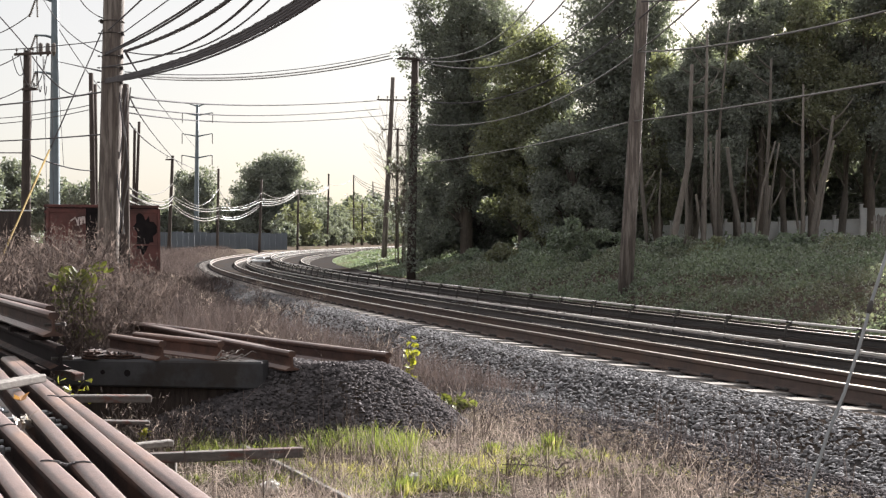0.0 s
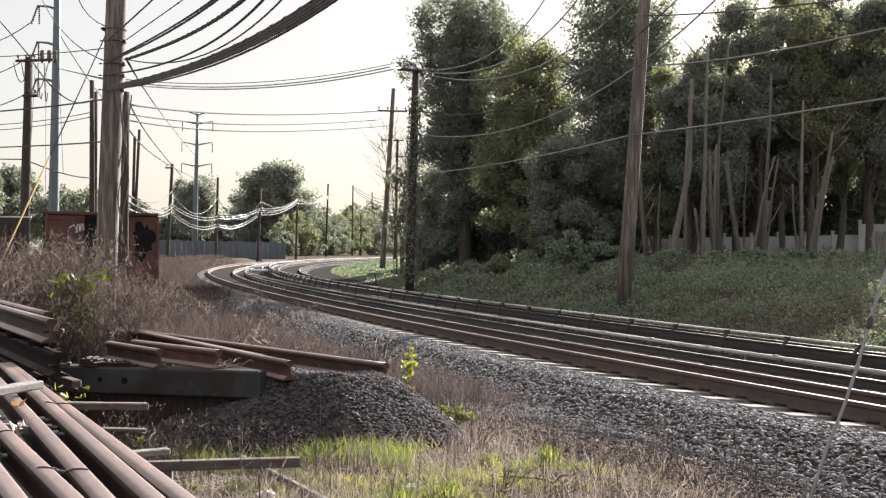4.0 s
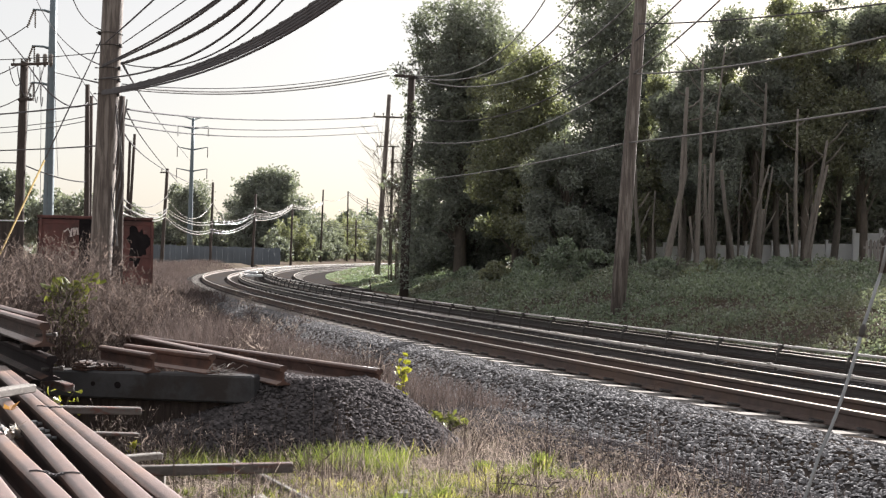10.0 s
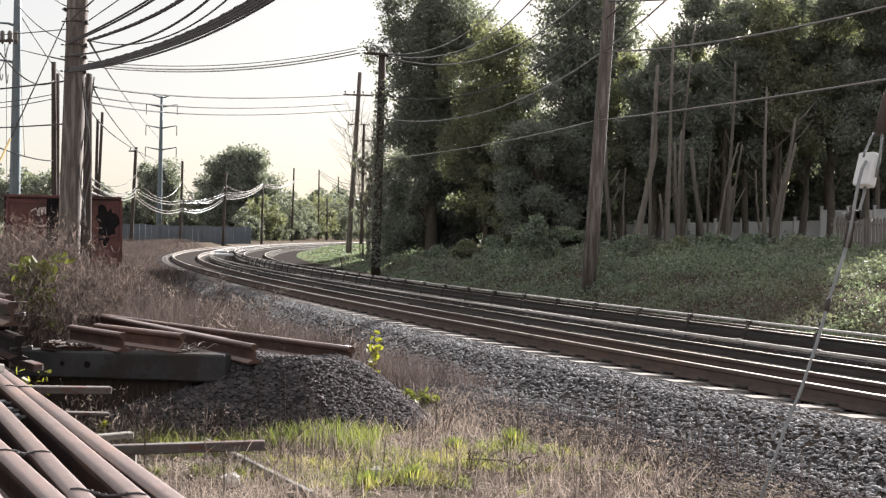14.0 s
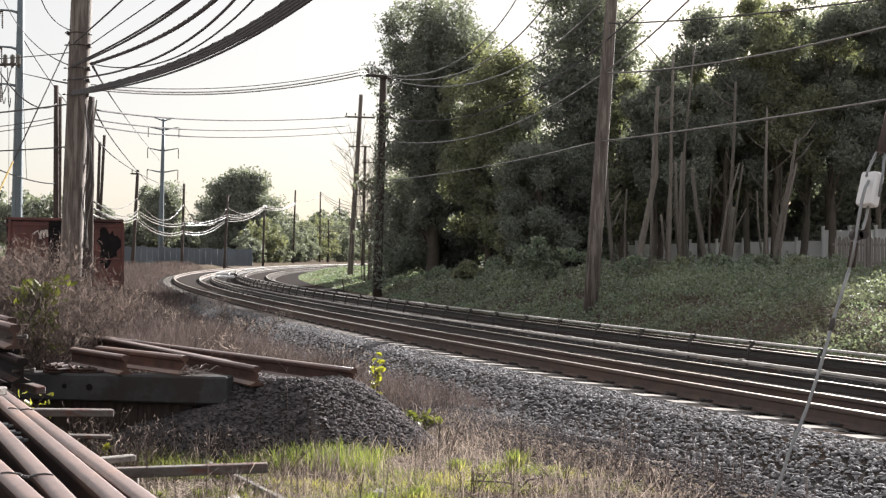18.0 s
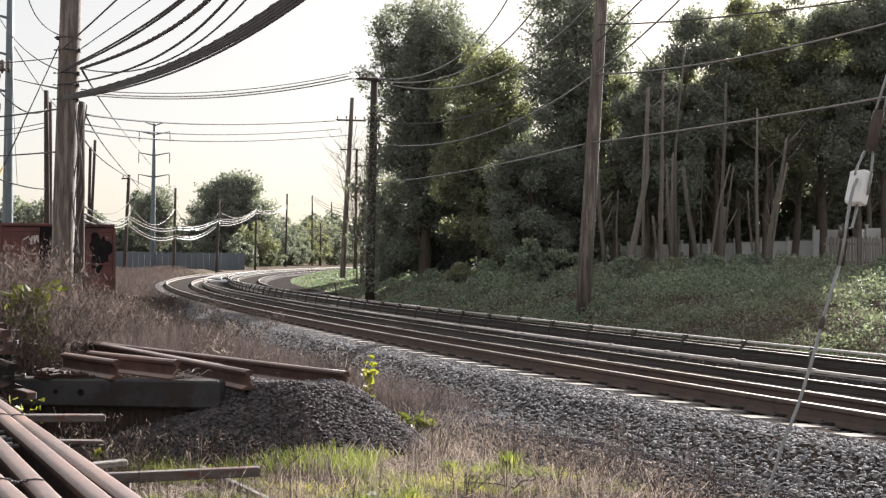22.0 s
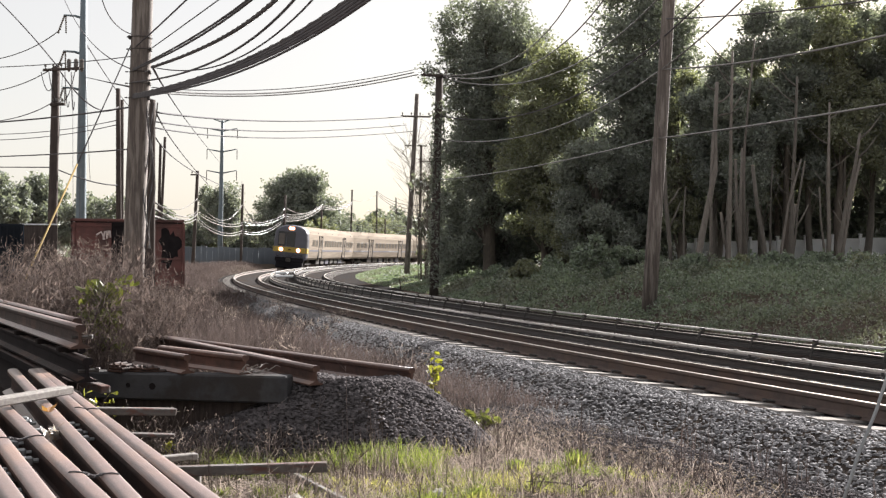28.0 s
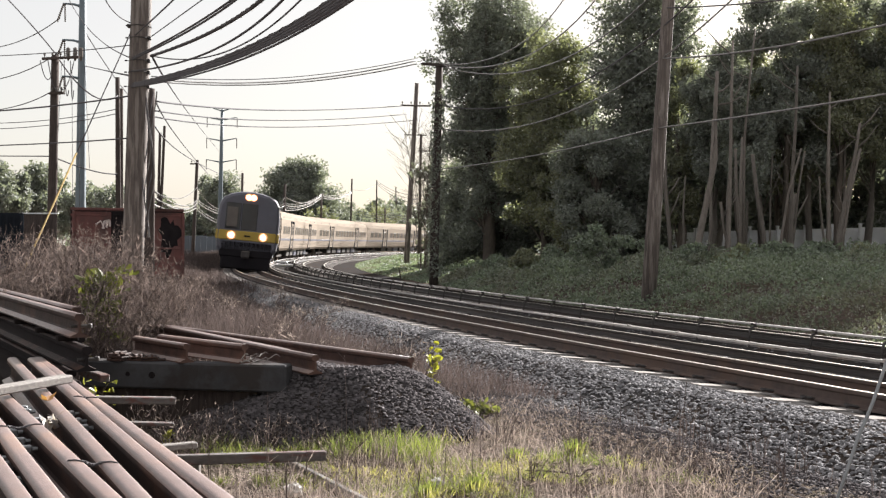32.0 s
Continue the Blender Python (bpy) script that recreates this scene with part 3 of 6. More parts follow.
def utility_pole(base, top, r0, r1, material, label, arms=(), name="utility_pole", sunk=0.4):
    """arms: (height, half length left, half length right, turn in degrees, number of insulators)."""
    th = thing(name, base, label, "pole", "poles of the overhead lines")
    b, t = Vector(base), Vector(top)
    m = Mesh()
    shaft(m, Vector((0, 0, 0)) - (t - b).normalized() * sunk, t - b, r0, r1)
    part("shaft", m, material, th, smooth=True)
    for h, la, lb, turn, count in arms:
        c = (t - b) * (h / (t - b).length)
        rot = Matrix.Rotation(radians(turn), 3, "Z")
        m = Mesh()
        m.box(c + rot @ Vector(((lb - la) / 2, -r1 - 0.04, 0)), (la + lb, 0.09, 0.11), 0.012, rot)
        arm = part("crossarm", m, material, th)
        for i in range(count):
            x = -la + 0.12 + (la + lb - 0.24) * (i / max(count - 1, 1))
            m = Mesh()
            p = c + rot @ Vector((x, -r1 - 0.04, 0.05))
            m.tube([p, p + Vector((0, 0, 0.08)), p + Vector((0, 0, 0.1)), p + Vector((0, 0, 0.2))], [0.02, 0.02, 0.055, 0.045], 8)
            part("insulator", m, PORCELAIN, arm)
    return th


def catenary(a, b, sag, n=24):
    a, b = Vector(a), Vector(b)
    return [a + (b - a) * t - Vector((0, 0, 4 * sag * t * (1 - t))) for t in (i / n for i in range(n + 1))]


def through_three(a, b, c, n=26, over=1.0, under=0.0):
    """A hanging curve through three places."""
    a, b, c = Vector(a), Vector(b), Vector(c)
    t1 = (b - a).length / ((b - a).length + (c - b).length)
    out = []
    for i in range(n + 1):
        t = under + (over - under) * i / n
        la = (t - t1) * (t - 1) / (t1)
        lb = t * (t - 1) / (t1 * (t1 - 1))
        lc = t * (t - t1) / (1 - t1)
        out.append(a * la + b * lb + c * lc)
    return out


def wire(points, r=0.012, material=None, label="black overhead wire", n=5):
    m = Mesh()
    m.tube(points, r, n)
    o = Vector(points[0])
    m.v = [tuple(Vector(p) - o) for p in m.v]
    ob = part("overhead_wire", m, material or CABLE, smooth=True)
    ob.location = o
    return tagged(ob, label, "wire", "overhead wires")


def build_poles():
    (b, t) = ((-6.385, 20, -0.05), (-6.105, 20, 10.5))
    p = utility_pole(b, t, 0.205, 0.185, WOOD_POLE, "tall weathered brown utility pole carrying thick cable bundles", ((9.6, 0.9, 0.9, 25, 4),))
    for h, s in [(5.35, 1), (5.13, 1), (4.86, 1), (5.78, 1), (6.01, -1)]:
        m = Mesh()
        q = (Vector(t) - Vector(b)) * (h / 10.55)
        m.box(q + Vector((0.205 * s, -0.06, 0)), (0.05, 0.09, 0.07), 0.01)
        m.tube([q + Vector((-0.25, -0.1, 0)), q + Vector((-0.2, -0.1, 0))], 0.014, 6)
        m.tube([q + Vector((0.2 * math.cos(k * 0.393), 0.2 * math.sin(k * 0.393), 0.0)) for k in range(17)], 0.009, 5)
        part("cable_bracket", m, STEEL_DARK, p)
    for i in range(4):
        m = Mesh()
        x = 0.24 + 0.045 * i
        m.tube([Vector((x - 0.03 + 0.05 * math.sin(k * 0.9 + i) + 0.0267 * (2.0 + k * 0.23), -0.1 + 0.05 * math.cos(k + i), 2.0 + k * 0.23)) for k in range(13)], 0.013, 5)
        part("riser_cable", m, CABLE_LIT if i % 2 else CABLE, p)
    for (b, t), r0, r1, material, label, arms in (
            (((-9.317, 31, 0), (-9.317, 31, 6.399)), 0.14, 0.11, WOOD_DARK, "plain dark utility pole behind a larger one", ()),
            (((-17.804, 45, 0), (-17.663, 45, 9.849)), 0.22, 0.16, WOOD_DARK, "dark utility pole with a crossarm and drooping jumpers", ((9.71, 0.5, 1.3, -14, 5), (8.21, 0.1, 0.6, -14, 3))),
            (((-15.846, 48, 0), (-15.966, 48, 9.407)), 0.14, 0.10, WOOD_DARK, "slim dark utility pole beside the rusty container", ()),
            (((-17.058, 52, 0), (-17.102, 52, 9.48)), 0.12, 0.09, WOOD_DARK, "slim dark utility pole close behind another", ()),
            (((-17.619, 60, 0.4), (-17.487, 60, 8.152)), 0.09, 0.08, WOOD_DARK, "short bare pole stub", ()),
            (((-17.545, 60, 0.4), (-17.23, 60, 8.537)), 0.09, 0.08, WOOD_DARK, "short bare pole stub", ()),
            (((-21.287, 82, 0.8), (-20.96, 82, 8.357)), 0.15, 0.12, WOOD_DARK, "slim pole of the line beside the track", ((7.25, 0.5, 0.1, 0, 1),)),
            (((-20.508, 96, 0.9), (-20.381, 96, 8.288)), 0.13, 0.11, WOOD_DARK, "slim pole of the line beside the track", ()),
            (((-18.071, 104, 0.9), (-17.852, 104, 7.767)), 0.14, 0.12, WOOD_DARK, "slim pole of the line beside the track", ()),
            (((-17.076, 124, 0.9), (-16.975, 124, 7.579)), 0.14, 0.12, WOOD_DARK, "slim pole of the line beside the track", ()),
            (((-15.323, 140, 0.9), (-15.123, 140, 10.564)), 0.13, 0.11, WOOD_DARK, "slim pole of the line beside the track", ()),
            (((-13.181, 156, 0.9), (-13.181, 156, 11.394)), 0.12, 0.10, WOOD_DARK, "slim pole of the line beside the track", ()),
            (((-12.082, 158, 0.9), (-12.082, 158, 7.291)), 0.13, 0.12, WOOD_DARK, "short pole behind the bushes", ()),
            (((-12.389, 190, 0.9), (-12.599, 190, 12.254)), 0.13, 0.11, WOOD_DARK, "slim far pole among the bushes", ()),
            (((-3.802, 68, 0.6), (-3.2, 68, 12.265)), 0.19, 0.14, WOOD_POLE, "leaning brown utility pole with a wooden crossarm", ((10.21, 1.0, 0.95, 8, 4),)),
            (((-4.918, 112, 0.8), (-4.791, 112, 13.613)), 0.17, 0.13, WOOD_DARK, "far utility pole with two crossarms", ((12.69, 1.8, 0.6, 8, 4), (11.02, 0.3, 1.0, 8, 3))),
            (((-1.325, 44, 0.5), (-1.153, 44, 9.389)), 0.19, 0.15, WOOD_DARK, "dark utility pole wrapped in climbing vines", ((8.82, 0.85, 0.35, 20, 4),)),
            (((4.829, 28, 0.5), (5.481, 28, 11.5)), 0.2, 0.15, WOOD_POLE, "tall leaning dark brown utility pole on the green bank", ((10.2, 0.9, 0.9, 30, 4),))):
        th = utility_pole(b, t, r0, r1, material, label, arms)
        if "vines" in label:
            rs = np.random.RandomState(3)
            n = 2200
            h = rs.uniform(0, 1, n) ** 1.1 * 7.8
            a = rs.uniform(0, 6.28, n)
            k = h / (Vector(t) - Vector(b)).length
            rad = 0.19 + rs.uniform(0, 0.1, n) * np.clip(1.5 - h / 8, 0.3, 1.5) + 0.06 * np.sin(h * 1.3) ** 2
            c = np.stack([(t[0] - b[0]) * k + np.cos(a) * rad, np.sin(a) * rad, h], 1)
            u, w = rs.normal(0, 0.03, (n, 3)), rs.normal(0, 0.03, (n, 3))
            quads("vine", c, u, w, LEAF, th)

    # blue-grey steel transmission pole with davit arms
    (b, t) = ((-22.8, 62, 0), (-22.702, 62, 17.5))
    th = thing("transmission_pole", b, "blue-grey tapered steel transmission pole with curved arms", "transmission pole", "transmission poles")
    m = Mesh()
    shaft(m, (0, 0, -0.3), Vector(t) - Vector(b), 0.34, 0.19, 12)
    part("shaft", m, BLUE_STEEL, th, smooth=True)
    for z in [15.86, 13.73, 11.58]:
        m = Mesh()
        q = (Vector(t) - Vector(b)) * (z / 17.5)
        m.tube([q + Vector((0, 0, -0.1)), q + Vector((-0.5, -0.05, 0.05)), q + Vector((-1.15, -0.1, 0.08))], [0.09, 0.07, 0.05], 8)
        arm = part("arm", m, BLUE_STEEL, th)
        for dx, tilt in ((-1.1, -0.38), (-1.02, 0.02)):
            m = Mesh()
            e = q + Vector((dx, -0.1, 0.05))
            m.tube([e + Vector((tilt * k / 18, 0, -1.05 * k / 18)) for k in range(19)], [(0.085 if tilt < 0 else 0.06) if k % 2 else 0.03 for k in range(19)], 7)
            part("insulator_string", m, PORCELAIN, arm)
    # far lattice-armed tower
    (b, t) = ((-35.072, 150, 0.9), (-34.813, 150, 20.973))
    th = thing("transmission_tower", b, "pale blue steel transmission monopole with six swept arms", "transmission pole", "transmission poles")
    m = Mesh()
    shaft(m, (0, 0, -0.3), Vector(t) - Vector(b), 0.42, 0.2, 12)
    part("shaft", m, BLUE_STEEL, th, smooth=True)
    for y, w in ((19.99, 1.3), (18.71, 2.15), (15.74, 2.15), (12.69, 2.15)):
        for sd in (-1, 1):
            m = Mesh()
            x = 0.25 * y / 18
            m.tube([(x, 0, y - 0.15), (x + sd * w * 0.5, 0, y + 0.05), (x + sd * w, 0, y + 0.25)], [0.12, 0.09, 0.06], 6)
            arm = part("arm", m, BLUE_STEEL, th)
            if w > 2:
                m = Mesh()
                m.tube([(x + sd * w, 0, y + 0.2), (x + sd * w, 0, y - 1.2)], 0.06, 6)
                part("insulator_string", m, PORCELAIN, arm)


build_poles()


def build_wires():
    bundle = "thick black cable bundle hanging from the tall pole"
    thin = "thin dark overhead wire"
    lit = "sunlit grey overhead cable"
    # from the tall pole over the camera
    for a, b, c, r, label in (
            ((-6.293, 19.78, 4.843), (-2.819, 13.3, 4.309), (-1.184, 9.3, 4.014), 0.021, bundle),
            ((-6.299, 19.78, 4.826), (-2.829, 13.3, 4.275), (-1.195, 9.3, 3.977), 0.02, bundle),
            ((-6.305, 19.78, 4.809), (-2.84, 13.3, 4.239), (-1.206, 9.3, 3.94), 0.019, bundle),
            ((-6.311, 19.78, 4.793), (-2.849, 13.3, 4.213), (-1.216, 9.3, 3.907), 0.016, bundle),
            ((-6.316, 19.78, 4.778), (-2.859, 13.3, 4.17), (-1.226, 9.3, 3.868), 0.014, bundle),
            ((-6.304, 19.78, 5.331), (-4.774, 17.2, 5.245), (-3.319, 14.3, 5.08), 0.016, bundle),
            ((-6.304, 19.78, 5.305), (-4.774, 17.2, 5.201), (-3.319, 14.3, 5.036), 0.018, bundle),
            ((-5.966, 19.82, 5.372), (-4.4, 17, 5.139), (-2.865, 13.6, 4.843), 0.026, bundle),
            ((-6.315, 19.78, 5.079), (-4.359, 16.5, 4.73), (-2.272, 12, 4.47), 0.016, thin),
            ((-5.934, 19.85, 5.372), (-4.208, 16.6, 4.769), (-2.263, 12.3, 4.415), 0.011, thin),
            ((-6.353, 20, 5.779), (-5.519, 18.3, 5.71), (-4.836, 17, 5.708), 0.014, thin), ((-6.011, 20, 5.779), (-5.025, 18, 5.666), (-4.218, 16.5, 5.63), 0.01, thin),
            ((-6.374, 20, 6.015), (-6.31, 19, 5.939), (-6.17, 18, 5.935), 0.01, thin), ((-6.396, 20, 5.362), (-9.163, 26, 6.917), (-12.873, 34, 9.639), 0.012, thin)):
        way = [Vector(p) for p in through_three(a, b, c, 36, 1.9)]
        wire(way, r, None, label, 7)
        if r > 0.02:
            # lashing wire wound round the bundle, in the sunlit colour
            coil = []
            for k in range(len(way) - 1):
                f = (way[k + 1] - way[k]).normalized()
                sd = f.cross(Vector((0, 0, 1))).normalized()
                up = sd.cross(f)
                for j in range(8):
                    w = (k * 8 + j) * 0.78
                    coil.append(way[k].lerp(way[k + 1], j / 8) + (sd * math.cos(w) + up * math.sin(w)) * (r + 0.004))
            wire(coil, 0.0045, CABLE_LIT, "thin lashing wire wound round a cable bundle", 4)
    # spans across the view
    for a, b, c, r, label in (
            ((-9.317, 31, 6.697), (-6.609, 37, 7.556), (-1.976, 44, 9.554), 0.026, lit), ((-9.317, 31, 6.631), (-6.569, 37, 7.477), (-1.835, 44, 9.459), 0.026, lit),
            ((-9.317, 31, 6.764), (-6.609, 37, 7.675), (-2.024, 44, 9.648), 0.016, thin),
            ((-9.317, 31, 6.051), (-8.573, 48, 7.944), (-3.964, 68, 10.81), 0.030, thin), ((-9.317, 31, 5.769), (-8.573, 48, 7.482), (-3.855, 68, 10.265), 0.024, thin),
            ((-9.317, 31, 5.587), (-8.573, 48, 7.174), (-3.418, 68, 9.865), 0.024, thin),
            ((-1.153, 44, 9.389), (1.502, 36, 8.519), (2.663, 30, 8.755), 0.019, lit), ((-1.082, 44, 9.342), (1.848, 36, 8.23), (3.412, 29, 8.494), 0.022, lit),
            ((-1.082, 44, 9.295), (2.329, 36, 7.864), (4.511, 28.5, 8.196), 0.022, lit), ((-1.153, 44, 7.695), (2.733, 35, 6.799), (5.136, 28, 7.636), 0.022, thin),
            ((-1.2, 44, 6.706), (2.733, 35, 6.05), (5.091, 28, 6.782), 0.022, lit), ((-1.247, 44, 4.989), (2.545, 35, 4.89), (4.971, 28, 4.97), 0.022, lit),
            ((4.971, 28, 4.97), (6.961, 23, 4.831), (8.509, 19.5, 4.816), 0.022, lit), ((5.091, 28, 6.812), (6.961, 23, 6.234), (8.509, 19.5, 6.15), 0.022, lit),
            ((5.181, 28, 8.145), (6.23, 25, 7.551), (8.041, 21, 6.953), 0.019, thin),
            ((-10.135, 23, 4.733), (-8.094, 21.5, 4.683), (-6.396, 20, 4.646), 0.017, thin), ((-26.439, 60, 8.665), (-20.907, 54, 8.214), (-15.94, 48, 7.969), 0.021, thin),
            ((-26.439, 60, 8.344), (-20.907, 54, 7.955), (-15.94, 48, 7.764), 0.021, thin), ((-11.457, 26, 4.247), (-8.659, 23, 4.044), (-6.396, 20, 3.844), 0.015, thin),
            ((-26.439, 60, 6.772), (-21.523, 52, 6.116), (-17.735, 45, 5.541), 0.029, thin),
            ((-17.735, 45, 5.517), (-16.703, 46, 5.082), (-15.889, 48, 4.992), 0.029, thin),
            ((-10.575, 24, 6.116), (-8.282, 22, 5.855), (-6.428, 20, 5.608), 0.010, thin), ((-22.512, 62, 12.274), (-13.668, 40, 8.383), (-6.374, 20, 5.02), 0.022, thin),
            ((-17.471, 45, 9.656), (-16.094, 44, 8.306), (-15.94, 48, 8.585), 0.032, thin), ((-22.357, 52, 13.429), (-19.611, 48, 11.409), (-17.615, 45, 9.897), 0.032, thin),
            ((-22.744, 62, 14.595), (-25.428, 75, 14.059), (-28.588, 90, 14.094), 0.032, thin), ((-30.096, 70, 15.191), (-26.965, 66, 15.064), (-24.071, 62, 15.125), 0.032, thin),
            ((-30.096, 70, 13.057), (-26.965, 66, 13.017), (-24.071, 62, 13.136), 0.032, thin), ((-30.096, 70, 10.924), (-26.965, 66, 10.899), (-24.17, 62, 11.014), 0.032, thin),
            ((-9.317, 31, 6.399), (-16.749, 60, 8.248), (-24.545, 100, 8.502), 0.032, thin), ((-6.588, 22, 5.725), (-16.171, 60, 9.692), (-32.866, 140, 14.158), 0.026, thin),
            ((-9.317, 31, 5.487), (-15.85, 60, 6.74), (-19.25, 82, 7.305), 0.026, thin)):
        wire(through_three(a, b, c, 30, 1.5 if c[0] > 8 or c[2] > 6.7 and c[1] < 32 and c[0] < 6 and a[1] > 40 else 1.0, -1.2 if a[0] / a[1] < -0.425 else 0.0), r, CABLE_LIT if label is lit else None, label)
    # sagging cables of the line beside the track, low sun put into their pale colour
    pts = [(-9.317, 31, 3.249), (-20.96, 82, 5.025), (-20.381, 96, 4.54), (-17.852, 104, 5.654), (-16.975, 124, 7.579), (-15.123, 140, 8.768)]
    low = [(-9.317, 31, 3.0), (-21.092, 82, 4.586), (-20.432, 96, 3.821), (-17.964, 104, 5.209), (-16.975, 124, 7.314), (-15.123, 140, 8.618)]
    high = [(-17.455, 60, 4.622), (-20.96, 82, 6.209), (-20.381, 96, 6.44), (-17.852, 104, 6.544), (-16.975, 124, 7.712), (-15.123, 140, 8.917)]
    for chain, sags, r in ((pts, (0.5, 0.5, 0.35, 0.5, 0.4), 0.045), (low, (0.3, 0.7, 0.65, 0.5, 0.4), 0.05), (high, (0.5, 1.6, 1.9, 0.8, 0.7), 0.03)):
        for i in range(5):
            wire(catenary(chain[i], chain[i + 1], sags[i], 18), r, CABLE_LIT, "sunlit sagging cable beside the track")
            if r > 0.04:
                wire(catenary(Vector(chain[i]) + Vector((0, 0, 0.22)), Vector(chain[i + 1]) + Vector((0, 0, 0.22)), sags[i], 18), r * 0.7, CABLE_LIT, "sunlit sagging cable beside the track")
    for y in (0, 6, 12):
        wire(catenary((-15.123, 140, 9.217), (-13.181, 156, 10.893), 0.5, 12), 0.03, CABLE_LIT, "sunlit sagging cable beside the track") if y == 0 else None
        wire(catenary(Vector((-13.181, 156, 10.893)) + Vector((0, 0, y * 0.04)), Vector((-4.791, 112, 6.186)) + Vector((0, 0, y * 0.08)), 0.6, 14), 0.04, CABLE_LIT, "sunlit sagging cable beside the track")
        wire(catenary(Vector((-15.561, 150, 6.695)) + Vector((0, 0, -y * 0.05)), Vector((-3.176, 110, 4.932)) + Vector((0, 0, -y * 0.05)), 0.3, 14), 0.035, CABLE_LIT, "sunlit sagging cable beside the track")
    # jumpers between the arms of the dark pole, and thin drop lines
    for x0, x1, sag, dy in ((-17.9, -17.35, 0.5, -0.2), (-17.2, -17.0, 0.75, -0.2), (-16.95, -16.8, 0.9, -0.15), (-16.75, -17.3, 0.35, -0.25), (-18.25, -17.75, 0.45, -0.15)):
        wire(catenary((x0, 45 + dy, 9.62), (x1, 45 + dy, 8.35 if x1 > -17.6 else 9.0), sag, 12), 0.02, None, "drooping jumper wire on the dark pole")
    for x0, x1, z1 in ((-16.9, -17.25, 3.6), (-16.6, -16.95, 3.4), (-17.35, -18.05, 3.8), (-16.35, -16.5, 5.0)):
        wire(catenary((x0, 44.9, 9.5), (x1, 46.0, z1), 0.15, 8), 0.011, None, thin)
    for x0 in (-17.05, -16.75, -16.5):
        pot = thing("insulator_pot", (x0, 44.86, 9.72), "dark upright pot insulator on a crossarm", "insulator", "pot insulators")
        m = Mesh()
        m.tube([(0, 0, -0.1), (0, 0, 0.0), (0, 0, 0.06), (0, 0, 0.42), (0, 0, 0.47)], [0.03, 0.07, 0.095, 0.09, 0.03], 9)
        part("pot", m, PORCELAIN, pot)
    # stay of the tall pole with its yellow guard
    wire([(-6.385, 20, 5.918), (-6.68, 18, 3.413)], 0.012, CABLE, "steel stay wire of the tall pole")
    g = thing("stay_guard", (-6.775, 16.2, 1.559), "yellow plastic guard on a slanting stay wire", "stay guard")
    m = Mesh()
    o = Vector(g.location)
    m.tube([Vector((-6.61, 15, 0.762)) - o, Vector((-6.775, 16.2, 1.559)) - o, Vector((-6.699, 18, 3.375)) - o], 0.016, 8)
    part("guard", m, YELLOW, g, smooth=True)
    # stay wire near the camera with its white strain box
    pts = [Vector(p) for p in [(1.599, 4.5, 0.886), (1.654, 4.53, 1.021), (1.738, 4.57, 1.186), (1.814, 4.61, 1.368), (1.864, 4.64, 1.504), (1.893, 4.66, 1.584), (1.944, 4.69, 1.705), (1.989, 4.72, 1.807)]]
    foot = pts[0].copy()
    foot.z = 0.0
    foot.x -= 0.3
    rod = thing("stay_wire", pts[0], "grey slanting stay wire with a clamp and a white strain insulator", "stay wire")
    o = pts[0]

    def strand(name, way, r, material, label="", n=8):
        m = Mesh()
        m.tube([Vector(p) - o for p in way], r, n)
        return part(name, m, material, rod, label, True)
    strand("rod", [foot] + pts, 0.0075, GREY_STEEL)
    strand("coupling", [pts[4].lerp(pts[5], k) for k in (0.25, 0.4, 0.8, 0.95)], [0.008, 0.013, 0.013, 0.008], STEEL_DARK, "dark steel coupling")
    strand("strand", [(1.989, 4.72, 1.807), (2.008, 4.72, 1.898), (2.023, 4.715, 2.014), (2.04, 4.715, 2.112), (2.061, 4.73, 2.17), (2.094, 4.77, 2.205)], 0.0075, GREY_STEEL)
    strand("strand", [(1.996, 4.73, 1.82), (2.025, 4.74, 1.898), (2.061, 4.76, 1.969), (2.089, 4.78, 2.038), (2.104, 4.79, 2.096)], 0.0065, GREY_STEEL)
    strand("strand", [(2.097, 4.8, 2.228), (2.11, 4.81, 2.261), (2.157, 4.83, 2.343)], 0.006, GREY_STEEL)
    strand("strand", [(2.135, 4.75, 2.133), (2.157, 4.765, 2.226), (2.179, 4.8, 2.295), (2.195, 4.83, 2.348)], 0.006, GREY_STEEL)
    strand("strand", [(2.222, 4.865, 2.529), (2.295, 4.9, 2.711), (2.364, 4.93, 2.867)], 0.006, GREY_STEEL)
    strand("strand", [(2.262, 4.87, 2.53), (2.322, 4.9, 2.697), (2.377, 4.93, 2.834)], 0.006, GREY_STEEL)
    strand("strand", [(2.382, 4.94, 2.869), (2.438, 4.96, 2.989), (2.552, 5.0, 3.244)], 0.007, GREY_STEEL)
    strand("sleeve", [(2.186, 4.84, 2.341), (2.243, 4.87, 2.533)], 0.026, WOOD_DARK, "brown preformed sleeve", 12)
    strand("clamp", [(2.368, 4.93, 2.817), (2.391, 4.945, 2.897)], 0.015, STEEL_DARK, "dark steel clamp", 10)
    strand("sleeve", [(2.004, 4.745, 1.81), (2.024, 4.75, 1.922)], 0.018, WOOD_DARK, "brown preformed sleeve", 10)
    # three-bolt clamp below the insulator
    m = Mesh()
    c = Vector((2.034, 4.735, 1.955)) - o
    for dx, dz, r in ((-0.012, 0.0, 0.026), (0.016, 0.004, 0.022)):
        m.tube([c + Vector((dx, -0.02, dz)), c + Vector((dx, 0.02, dz))], r, 12)
    m.tube([c + Vector((0.018, -0.03, 0.004)), c + Vector((0.018, -0.02, 0.004))], 0.009, 6)
    m.box(c + Vector((-0.014, 0, 0.02)), (0.02, 0.03, 0.05), 0.004)
